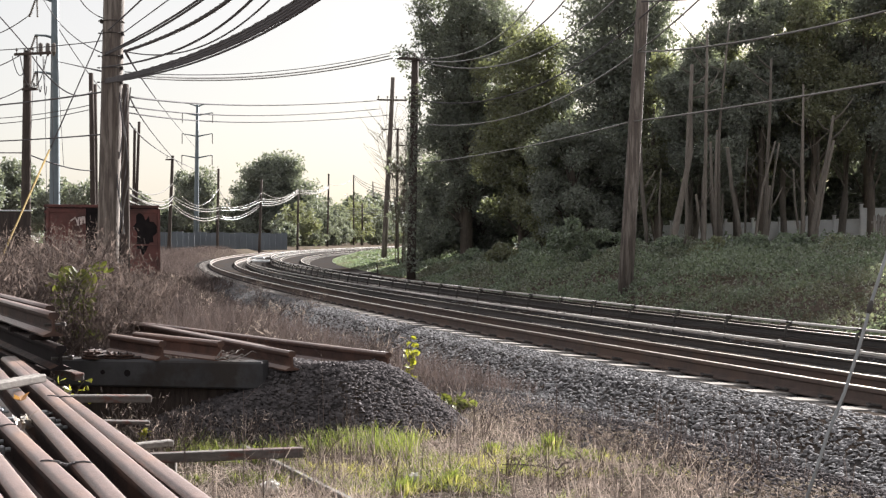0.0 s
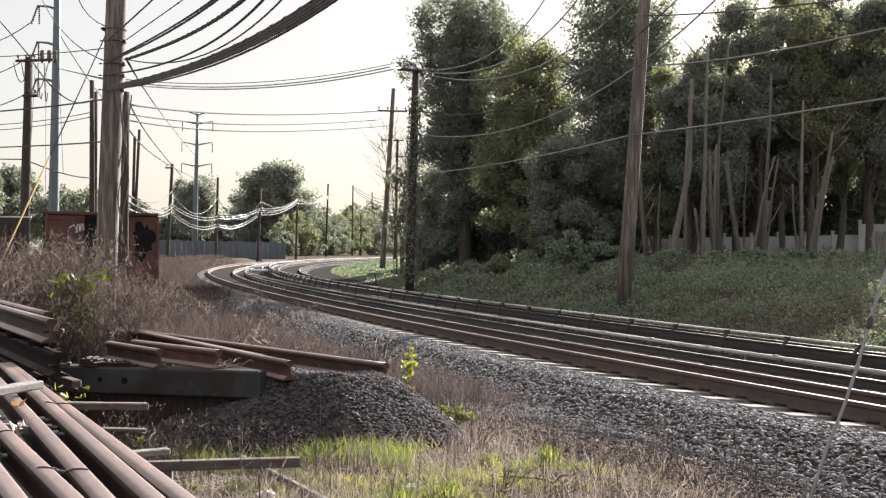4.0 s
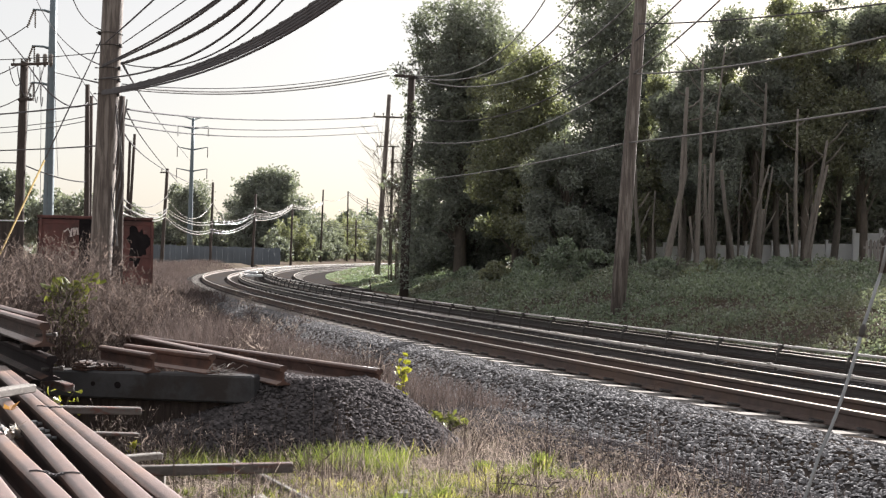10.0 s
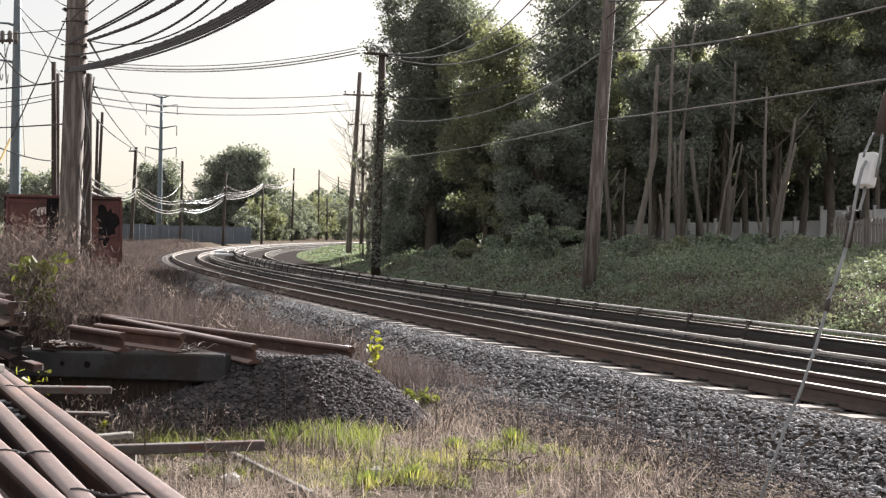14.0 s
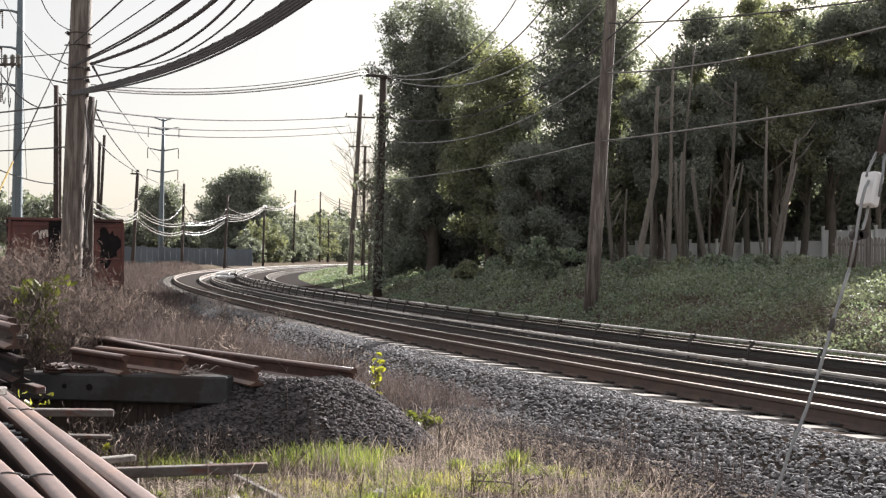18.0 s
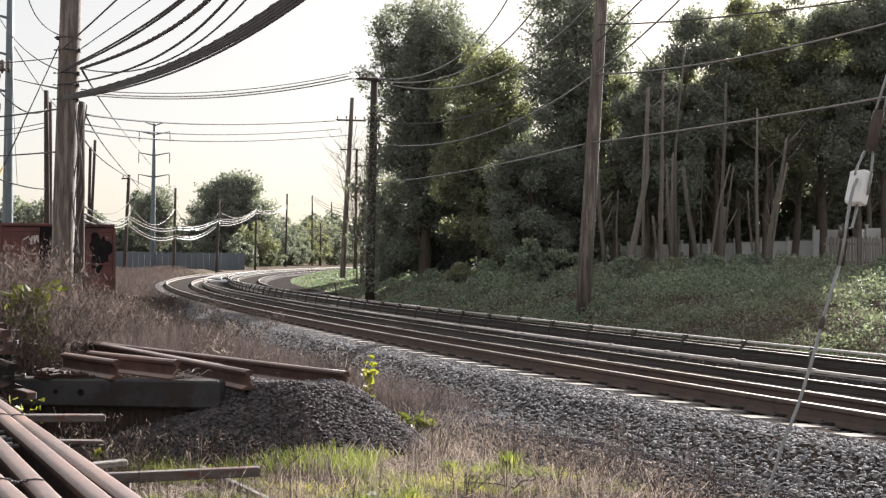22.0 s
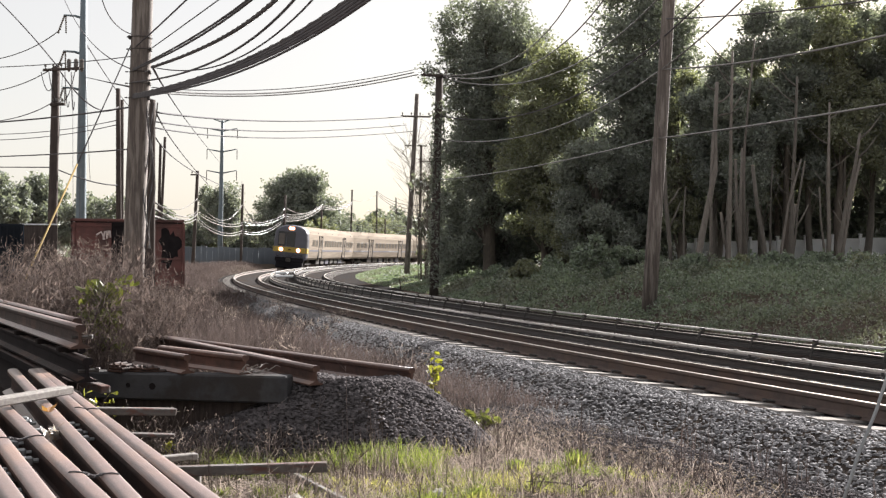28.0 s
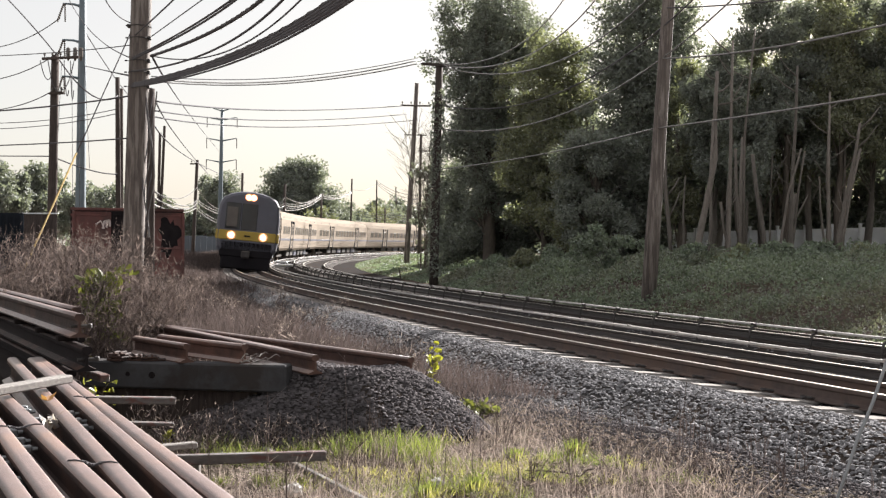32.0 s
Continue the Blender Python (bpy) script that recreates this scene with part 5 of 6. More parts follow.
        t.location = (p[0], p[1], p[2] + s * 0.25) if p[1] < 20 else (p[0], p[1], float(ground_height([p[0]], [p[1]])[0]))
        tagged(t, lab, "rock", "pale rocks")
    m = Mesh()
    m.tube([(-0.33, -0.05, 0.06), (-0.2, 0.0, 0.05), (-0.02, 0.02, 0.035), (0.1, -0.06, 0.02), (0.16, 0.0, 0.06), (0.27, 0.03, 0.07)], [0.003, 0.005, 0.007, 0.008, 0.006, 0.003], 6)
    m.tube([(-0.02, 0.02, 0.035), (0.02, 0.05, 0.07), (0.03, 0.04, 0.11)], [0.005, 0.004, 0.002], 5)
    t = part("dead_twig", m, WOOD_DARK)
    t.location = (0.79, 8.3, 0.03)
    tagged(t, "curved dead twig lying on the short grass", "twig")
    m = Mesh()
    for i in range(26):
        c = rs.normal(0, 0.022, 3) * (1, 1.6, 0.7)
        u, v = rs.normal(0, 0.009, (2, 3))
        m.add([c - u - v, c + u - v, c + u + v, c - u + v], [(0, 1, 2, 3)])
    t = part("litter", m, FOIL)
    t.location = Vector((-2.14, 5.402, 0.93)) + Vector((0, 0, 0.0))
    tagged(t, "crumpled foil scrap between stacked rails", "litter")
    m = Mesh()
    for k in range(7):
        w = k * 0.9 - 2.7
        c, u = Vector((0, 0, 0.03)), Vector((math.cos(w), math.sin(w), 0.5 + 0.3 * math.sin(k * 2.0))) * (0.045 + 0.012 * (k % 3))
        v = Vector((-math.sin(w), math.cos(w), 0.3)) * 0.014
        m.add([c, c + u * 0.5 + v, c + u, c + u * 0.5 - v], [(0, 1, 2, 3)])
    t = part("dead_leaf", m, DEAD_LEAF)
    t.location = Vector((-2.282, 5.697, 0.95))
    tagged(t, "curled orange-brown dead leaf on stacked rails", "leaf")


build_stack()


# ---- loose stone ----
def scatter(count, region, size, seed):
    """region(rs, n) gives arrays x, y, z."""
    rs = np.random.RandomState(seed)
    x, y, z = region(rs, count)
    at = np.stack([x, y, z], 1)
    sz = rs.uniform(size[0], size[1], (len(x), 1)) * rs.uniform(0.8, 1.25, (len(x), 3))
    return at, sz, rs.uniform(0, 6.28, len(x))


def bed_height(s, w):
    return np.interp(s, LINE_S, LINE_Z) + np.interp(w, [p[0] for p in BED], [p[1] for p in BED])


def line_xy(s, w):
    h = np.interp(s, LINE_S, LINE_H)
    return np.interp(s, LINE_S, LINE_X) + np.cos(h) * w, np.interp(s, LINE_S, LINE_Y) + np.sin(h) * w


def heap_height(x, y):
    """The dark stone heap under the loose rails."""
    u, v = (x + 1.1), (y - 10.5)
    r = np.sqrt(np.where(u > 0, (u / 1.4) ** 2, (u / 1.9) ** 2) + (v / 1.2) ** 2)
    return 0.60 * np.clip(1.45 * (1 - r), 0, 1) ** 0.85 * (1 + 0.08 * np.sin(x * 5) * np.sin(y * 4))


def build_stone():
    def shoulder(rs, n):
        s = -4 + 40 * rs.uniform(0, 1, n) ** 1.7
        w = rs.uniform(-2.05, -0.56, n)
        x, y = line_xy(s, w)
        return x, y, np.maximum(bed_height(s, w), ground_height(x, y)) + 0.004
    at, sz, tu = scatter(40000, shoulder, (0.014, 0.036), 1)
    order = np.argsort(np.hypot(at[:, 0] - 2.6, at[:, 1] - 8.5))
    near, far = order[:280], order[280:]
    holder = bpy.data.objects["ballast"]
    meshes = []
    for k in range(28):
        m = Mesh()
        m.add(ROCKS[k], ROCK_FACES)
        meshes.append(m.done("ballast_stone"))
    for i in near:
        ob = part("ballast_stone", meshes[i % 28], STONE, holder)
        ob.location, ob.scale, ob.rotation_euler = at[i], sz[i], (0, 0, tu[i])
    tagged(solids("loose_ballast", ROCKS, ROCK_FACES, at[far], sz[far], tu[far], STONE), "loose grey crushed stone along the track shoulder", "gravel", kind="stuff")

    def between(rs, n):
        s = -4 + 45 * rs.uniform(0, 1, n) ** 1.5
        w = rs.uniform(-0.3, 3.6, n)
        x, y = line_xy(s, w)
        return x, y, bed_height(s, w) - 0.0
    at, sz, tu = scatter(9000, between, (0.014, 0.032), 2)
    tagged(solids("track_ballast", ROCKS, ROCK_FACES, at, sz, tu, STONE), "grey crushed stone between the rails", "gravel", kind="stuff")

    def spill(rs, n):
        s = -4 + 13 * rs.uniform(0, 1, n)
        w = rs.normal(-2.45, 0.42, n)
        x, y = line_xy(s, w)
        hump = 0.16 * np.exp(-((w + 2.4) / 0.5) ** 2) * np.clip((8 - s) / 4, 0, 1)
        return x, y, ground_height(x, y) + hump * rs.uniform(0.75, 1, n)
    at, sz, tu = scatter(14000, spill, (0.010, 0.024), 3)
    tagged(solids("spilled_stone", ROCKS, ROCK_FACES, at, sz, tu, STONE_DARK), "dark spilled crushed stone below the track shoulder", "gravel", kind="stuff")
    # the heap: a solid mound with stones on it
    n = 44
    xs, ys = np.meshgrid(np.linspace(-3.3, 0.8, n), np.linspace(9.2, 12.0, n))
    z = heap_height(xs, ys) + ground_height(xs, ys).reshape(xs.shape) - np.where(heap_height(xs, ys) > 0.005, 0.0, 0.08)
    v = np.stack([xs.ravel(), ys.ravel(), z.ravel()], 1)
    i = (np.arange(n - 1)[:, None] * n + np.arange(n - 1)[None]).ravel()
    heap = thing("stone_heap", (-0.95, 10.5, 0.0), "dark heap of crushed stone under loose rails", "stone heap")
    m = Mesh()
    m.add(v - np.array((-0.95, 10.5, 0.0)), np.stack([i, i + 1, i + n + 1, i + n], 1).tolist())
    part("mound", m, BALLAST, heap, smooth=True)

    def on_heap(rs, k):
        x, y = rs.uniform(-3.2, 0.75, k), rs.uniform(9.25, 11.6, k)
        keep = heap_height(x, y) > 0.01
        x, y = x[keep], y[keep]
        return x, y, heap_height(x, y) + ground_height(x, y) + 0.005
    at, sz, tu = scatter(24000, on_heap, (0.014, 0.034), 4)
    tagged(solids("stone_cover", ROCKS, ROCK_FACES, at - np.array((-0.95, 10.5, 0.0)), sz, tu, STONE_DARK, heap), kind="stuff")


build_stone()


# ---- plants ----
def blades(rs, x, y, z, height, width, lean):
    """Centres and half vectors for upright blades."""
    n = len(x)
    a = rs.uniform(0, 6.28, n)
    l = rs.normal(0, lean, (n, 2))
    up = np.stack([l[:, 0] * height, l[:, 1] * height, height], 1) / 2
    rt = np.stack([np.cos(a) * width, np.sin(a) * width, np.zeros(n)], 1) / 2
    c = np.stack([x, y, z], 1) + up
    return c, rt, up


def clear_of_things(x, y):
    """False where the heap, the beam or the stacks stand."""
    stack = (x < 0.2 - (y - 2) * 0.52 + 0.35) & (y < 8.9)
    return ~stack & (heap_height(x, y) < 0.12) & ~((x > -4.0) & (x < -1.6) & (np.abs(y - 10.0) < 0.35))


def build_grass():
    rs = np.random.RandomState(11)

    def field(n, smin, smax, wmin, wmax, power=1.4):
        s = smin + (smax - smin) * rs.uniform(0, 1, n) ** power
        w = rs.uniform(wmin, wmax, n)
        x, y = line_xy(s, w)
        clump = np.sin(x * 1.3 + 0.7 * np.sin(y)) * np.sin(y * 1.1 + x * 0.4) + rs.uniform(-0.6, 0.6, n)
        keep = clear_of_things(x, y) & (y > 6.5) & (clump > -0.55) & ((y > 9.7) | (x < -1.9) | (rs.uniform(0, 1, n) < 0.16))
        return x[keep], y[keep], s[keep], w[keep]
    # tall dry growth between the stacks and the track
    x, y, s, w = field(95000, 7, 75, -11, -1.5)
    h = rs.uniform(0.15, 0.6, len(x)) * np.clip((-w - 0.9) / 2.2, 0.3, 1.25) * np.where(y < 11.5, 0.55, 1.0)
    c, rt, up = blades(rs, x, y, ground_height(x, y), h, rs.uniform(0.004, 0.010, len(x)) * np.clip(y / 14, 0.8, 2), 0.5)
    tagged(quads("dry_grass", c, rt, up, DRY), "tall dry brown grass and stalks beside the track", "grass", kind="stuff")
    x, y, s, w = field(26000, 30, 95, -5, -0.95, 1.2)
    c, rt, up = blades(rs, x, y, np.maximum(ground_height(x, y), bed_height(s, w) - 0.02), rs.uniform(0.1, 0.42, len(x)), rs.uniform(0.01, 0.022, len(x)), 0.5)
    tagged(quads("far_dry_grass", c, rt, up, DRY), "dry brown grass along the far ballast", "grass", kind="stuff")
    # pale short dry grass in front
    n = 30000
    x, y = rs.uniform(-2.8, 3.2, n), rs.uniform(6.4, 12.0, n)
    sw = side_of(x, y)[1]
    keep = clear_of_things(x, y) & (sw < -1.7 - rs.uniform(0, 0.9, n) - 0.5 * np.clip(x - 0.8, 0, 1.6)) & (np.sin(x * 2.1 + y) * np.sin(y * 2.3 - x * 0.7) + rs.uniform(-0.9, 0.9, n) > -0.35)
    x, y = x[keep], y[keep]
    c, rt, up = blades(rs, x, y, ground_height(x, y), rs.uniform(0.03, 0.26, len(x)) * rs.uniform(0.3, 1, len(x)), rs.uniform(0.003, 0.006, len(x)), 0.6)
    tagged(quads("pale_grass", c, rt, up, DRY_PALE), "short pale dry grass", "grass", kind="stuff")
    n = 600
    x, y = rs.uniform(-1.8, 3.0, n), rs.uniform(6.4, 10.5, n)
    keep = clear_of_things(x, y) & (side_of(x, y)[1] < -1.7)
    x, y = x[keep], y[keep]
    c, rt, up = blades(rs, x, y, ground_height(x, y), rs.uniform(0.12, 0.42, len(x)), rs.uniform(0.004, 0.007, len(x)), 0.13)
    tagged(quads("dead_stems", c, rt, up, DRY), "upright thin dead stems in the short grass", "stems", kind="stuff")
    # straw and leaf litter lying flat
    n = 30000
    x, y = rs.uniform(-2.6, 3.4, n), rs.uniform(6.4, 11.0, n)
    keep = clear_of_things(x, y) & (side_of(x, y)[1] < -1.6) & (np.sin(x * 3.1 + 1.7 * np.sin(y * 2.2)) * np.sin(y * 3.7 - x) + rs.uniform(-0.7, 0.7, n) > -0.25)
    x, y = x[keep], y[keep]
    k = len(x)
    a = rs.uniform(0, 6.28, k)
    ln, wd = rs.uniform(0.01, 0.06, k), rs.uniform(0.002, 0.006, k)
    up = np.stack([np.cos(a) * ln, np.sin(a) * ln, rs.normal(0, 0.25, k) * ln], 1)
    rt = np.stack([-np.sin(a) * wd, np.cos(a) * wd, rs.normal(0, 0.4, k) * wd], 1)
    tagged(quads("straw_litter", np.stack([x, y, ground_height(x, y) + rs.uniform(0.004, 0.03, k)], 1), rt, up, DRY_PALE), "pale straw and leaf litter on the soil", "litter", kind="stuff")
    # green grass in patches
    pats = [(-0.9, 9.2, 1.0), (0.3, 9.0, 0.9), (-0.2, 7.9, 0.6), (-1.6, 8.9, 0.6), (1.0, 8.7, 0.7), (0.5, 7.7, 0.5), (-1.5, 8.0, 0.4), (1.5, 8.2, 0.5), (-0.6, 8.5, 0.8), (0.5, 8.3, 0.7), (-1.9, 9.3, 0.7), (-1.2, 9.35, 0.8), (-0.4, 9.5, 0.7)]
    xs, ys = [], []
    for a, b, r in pats:
        k = int(2700 * r)
        xs.append(rs.normal(a, r * 0.5, k))
        ys.append(rs.normal(b, r * 0.3, k))
    x, y = np.concatenate(xs), np.concatenate(ys)
    keep = clear_of_things(x, y) & (np.sin(x * 3.1 + 2 * np.sin(y * 2.3)) * np.sin(y * 5.2 + x) + rs.uniform(-0.3, 0.3, len(x)) + 0.5 * np.sin(x * 1.7 - y * 2.9) > 0.0)
    x, y = x[keep], y[keep]
    c, rt, up = blades(rs, x, y, ground_height(x, y), rs.uniform(0.025, 0.1, len(x)) * rs.uniform(0.4, 1.1, len(x)), rs.uniform(0.003, 0.007, len(x)), 0.6)
    tagged(quads("green_grass", c, rt, up, GRASS), "patches of fresh green grass", "grass", kind="stuff")
    # longer grass in the shade before the beam and the heap
    n = 5200
    x, y = rs.uniform(-2.7, -0.2, n), rs.uniform(8.75, 9.75, n)
    keep = (heap_height(x, y) < 0.06) & (x > -0.2 - (y - 2) * 0.30) & (np.sin(x * 4.3 + y) * np.sin(y * 5.1 - x) + rs.uniform(-0.6, 0.6, n) > -0.3)
    x, y = x[keep], y[keep]
    c, rt, up = blades(rs, x, y, ground_height(x, y), rs.uniform(0.06, 0.2, len(x)), rs.uniform(0.003, 0.006, len(x)), 0.45)
    tagged(quads("shade_grass", c, rt, up, GRASS), "longer green grass in the shade of the heap", "grass", kind="stuff")
    # tufts
    for px, py, hh in [(0.941, 9.211, 0.16), (0.069, 8.034, 0.1), (-0.288, 7.799, 0.13), (-1.894, 7.979, 0.09), (0.424, 9.211, 0.09)]:
        t = thing("grass_tuft", (px, py, float(ground_height([px], [py])[0])), "fresh green tuft of grass", "grass tuft", "grass tufts")
        n = 260
        r, a = np.abs(rs.normal(0, 0.06, n)), rs.uniform(0, 6.28, n)
        h = rs.uniform(0.4, 1, n) * hh
        up = np.stack([np.cos(a) * h * (0.25 + r * 3), np.sin(a) * h * (0.25 + r * 3), h], 1) / 2
        rt = np.stack([-np.sin(a), np.cos(a), np.zeros(n)], 1) * 0.004
        tagged(quads("tuft", np.stack([np.cos(a) * r, np.sin(a) * r, np.zeros(n)], 1) + up, rt, up, GRASS, t), kind="stuff")


build_grass()


def stalk_plant(at, height, spread, stalks, seed, material, label, leaf=None, leaf_n=0, leaf_size=0.03, twigs=5, name="dry_weed", category="weed", group="weeds", slender=True, low=0.35, thick=1.0):
    """A plant of thin branching stalks, with leaves if wanted."""
    rs = random.Random(seed)
    th = thing(name, at, label, category, group)
    m = Mesh()
    tips = []
    for _ in range(stalks):
        a, r = rs.uniform(0, 6.28), rs.uniform(0, 0.25) * spread
        h = height * rs.uniform(0.6, 1.0)
        ox, oy = math.cos(a) * r, math.sin(a) * r
        lx, ly = math.cos(a) * spread * rs.uniform(0.1, 0.8), math.sin(a) * spread * rs.uniform(0.1, 0.8)
        pts = [Vector((ox + lx * t * t, oy + ly * t * t, h * t - 0.05)) for t in (0, 0.35, 0.7, 1)]
        m.tube(pts, [0.006 * thick, 0.005 * thick, 0.004 * thick, 0.002 * thick], 4, False)
        tips.append(pts[-1])
        for _ in range(twigs):
            t = rs.uniform(low, 1)
            p = Vector((ox + lx * t * t, oy + ly * t * t, h * t - 0.05))
            e = p + Vector((rs.uniform(-1, 1), rs.uniform(-1, 1), rs.uniform(0.3, 1.2))) * 0.14 * height
            m.tube([p, e], [0.003 * thick, 0.0015 * thick], 3, False)
            tips.append(e)
    part("stem", m, material, th)
    if leaf_n:
        r2 = np.random.RandomState(seed)
        tp = np.array([tuple(t) for t in tips])[r2.randint(len(tips), size=leaf_n)] + r2.normal(0, 0.05 * height, (leaf_n, 3))
        rt, up = r2.normal(0, leaf_size, (leaf_n, 3)), r2.normal(0, leaf_size, (leaf_n, 3))
        if slender:
            rt, up = rt * 0.22, up * 1.6 + np.array((0, 0, leaf_size * 1.5))
            quads("foliage", tp, rt, up, leaf, th)
        else:
            oval_leaves("foliage", tp, rt, up, leaf, th)
    return th


def build_weeds():
    gz = lambda x, y: float(ground_height([x], [y])[0])
    # tall dry weeds round the stacks and the tall pole
    rs = random.Random(21)
    for px, d, h in ((60, 14, 1.55), (95, 13.5, 1.7), (20, 15, 1.5), (130, 14.5, 1.6), (165, 16, 1.45), (200, 17, 1.3), (100, 17, 1.7), (40, 18, 1.6), (150, 12.5, 1.2), (230, 17.5, 1.2), (75, 12, 1.35), (185, 13.5, 1.2),
                     (-20, 15, 1.6), (120, 15.5, 1.65), (215, 15, 1.15), (250, 19, 1.1)):
        x = (px - 784) / 1870.0 * d
        stalk_plant((x, d, gz(x, d)), h * 1.15, 0.95, 34, rs.randint(0, 999), DRY, "tall dry brown weed with feathery stalks", PLUME, 2200, 0.012, 16, low=0.55)
    for px, d, h in ((640, 13, 0.75), (690, 12, 0.7), (660, 12.5, 0.9), (600, 14, 0.6), (300, 11.3, 0.5), (240, 9.4, 0.55), (300, 8.7, 0.45), (350, 9.2, 0.5), (270, 9.0, 0.5), (210, 9.2, 0.6), (850, 10, 0.4), (1120, 8.6, 0.32), (1180, 8.2, 0.3),
                     (900, 8.3, 0.3), (1060, 8.4, 0.34), (560, 8.6, 0.35), (1240, 8.1, 0.28), (970, 8.0, 0.25), (780, 10.4, 0.35), (1000, 9.6, 0.3), (330, 9.5, 0.45), (430, 9.3, 0.4), (530, 9.2, 0.35), (310, 9.0, 0.3)):
        x = (px - 784) / 1870.0 * d
        stalk_plant((x, d, gz(x, d)), h, 0.35, 12, rs.randint(0, 999), DRY, "thin dry branching weed", DRY_PALE, 90, 0.006, 6, thick=0.7)
    r4 = random.Random(5)
    for _ in range(84):
        px, d = r4.uniform(290, 1400), r4.uniform(7.1, 9.5)
        h = r4.choice((0.3, 0.4, 0.5, 0.6, 0.75, 0.95))
        x = (px - 784) / 1870.0 * d
        if side_of(np.array([x]), np.array([d]))[1][0] > -1.5 or not clear_of_things(np.array([x]), np.array([d]))[0]:
            continue
        stalk_plant((x, d, gz(x, d)), h, 0.08, r4.choice((1, 1, 2)), r4.randint(0, 999), DRY, "thin upright dead weed stalk in the short grass", None, 0, 0.01, 2, "dry_weed", "weed", "weeds", thick=0.55)
    r3 = random.Random(77)
    for _ in range(46):
        d = r3.uniform(11.5, 32)
        px = r3.uniform(230, 700 - (d - 11) * 9)
        h = r3.uniform(0.35, 0.85)
        x = (px - 784) / 1870.0 * d
        if abs(x + 1.0) < 2.2 and d < 12.3:
            continue
        stalk_plant((x, d, gz(x, d)), h, 0.5, 14, r3.randint(0, 999), DRY, "thin dry branching weed", DRY_PALE, 160, 0.012, 9)
    for px, d, h, n, spr, lab in ((135, 12.6, 1.45, 620, 0.15, "leafy yellow-green shrub among dry weeds"), (730, 12.7, 0.66, 75, 0.07, "small bright yellow-green weed on the gravel"), (115, 9.05, 0.7, 60, 0.15, "small leafy green weed in the rail stack"),
                             (255, 9.3, 0.25, 40, 0.15, "small leafy green weed in the rail stack")):
        x = (px - 784) / 1870.0 * d
        stalk_plant((x, d, gz(x, d)), h, spr, 7 if spr > 0.1 else 3, rs.randint(0, 999), DRY, lab, LEAF_OLIVE if h > 1 else LEAF_YELLOW, n, 0.019 if spr < 0.2 and d < 10 or spr < 0.1 else 0.026, 5, "leafy_weed", "weed", "leafy weeds", False, 0.25 if spr < 0.1 else 0.5)
    x, d = 0.035, 10.9
    stalk_plant((x, d, gz(x, d)), 0.3, 0.3, 40, 5, DRY, "low dull green shrub at the foot of the heap", LEAF_OLIVE, 650, 0.018, 4, "low_shrub", "shrub", "weeds", False)


build_weeds()


def leaf_cloud(rs, clumps, n, size):
    """Leaves on the shells of clumps (x, y, z, rx, ry, rz)."""
    cl = np.array(clumps)
    wgt = cl[:, 3] * cl[:, 5]
    i = rs.choice(len(cl), n, p=wgt / wgt.sum())
    d = rs.normal(size=(n, 3))
    d /= np.linalg.norm(d, axis=1)[:, None]
    r = (rs.uniform(0, 1, n) ** 0.5 * rs.uniform(0.65, 1.25, n))[:, None]
    c = cl[i, :3] + d * cl[i, 3:] * r
    u = rs.normal(size=(n, 3))
    u /= np.linalg.norm(u, axis=1)[:, None]
    v = np.cross(u, rs.normal(size=(n, 3)))
    v /= np.linalg.norm(v, axis=1)[:, None] + 1e-6
    s = rs.uniform(0.6, 1.3, n)[:, None] * size
    return c, u * s * 0.5, v * s * 0.62


def tree(base, height, crowns, leaves, leaf_size, seed, material, label, bark=None, trunk_r=0.22, clump_r=0.9, clump_n=24, lean=(0, 0), name="tree"):
    """crowns: ellipsoids (x, y, z, rx, ry, rz) from the base, filled with clumps on limbs."""
    rs = np.random.RandomState(seed)
    th = thing(name, base, label, "tree", "trees")
    clumps = []
    for x, y, z, rx, ry, rz in crowns:
        for _ in range(max(5, int(clump_n * rx * rz / 5))):
            d = rs.normal(size=3)
            d /= np.linalg.norm(d)
            k = rs.uniform(0.35, 1.0)
            r = clump_r * rs.uniform(0.45, 1.1)
            clumps.append((x + d[0] * rx * k, y + d[1] * ry * k, z + d[2] * rz * k, r * 1.3, r * 1.3, r * 1.1))
    top = Vector((lean[0], lean[1], height * 0.86))
    m = Mesh()
    pts = [Vector((top.x * t + 0.12 * math.sin(5 * t + seed), top.y * t + 0.1 * math.cos(4 * t + seed), -0.3 + top.z * t)) for t in (0, 0.06, 0.25, 0.5, 0.75, 1)]
    m.tube(pts, [trunk_r * k for k in (1.5, 1.05, 0.9, 0.65, 0.4, 0.12)], 9)
    part("trunk", m, bark or BARK, th, smooth=True)
    m = Mesh()
    for q in clumps[::2]:
        e = Vector(q[:3])
        t = min(0.95, max(0.15, (e.z - 1.0) / max(top.z, 0.1) * 0.85))
        s = Vector((top.x * t, top.y * t, -0.3 + top.z * t))
        mid = s.lerp(e, 0.5) + Vector((0, 0, 0.25))
        m.tube([s, mid, e], [trunk_r * 0.3 * (1.1 - t), trunk_r * 0.2 * (1.1 - t), 0.012], 5, False)
    part("branchwork", m, bark or BARK, th)
    c, u, v = leaf_cloud(rs, clumps, leaves, leaf_size)
    leaf_tris("crown", c, u, v, material, th)
    return th


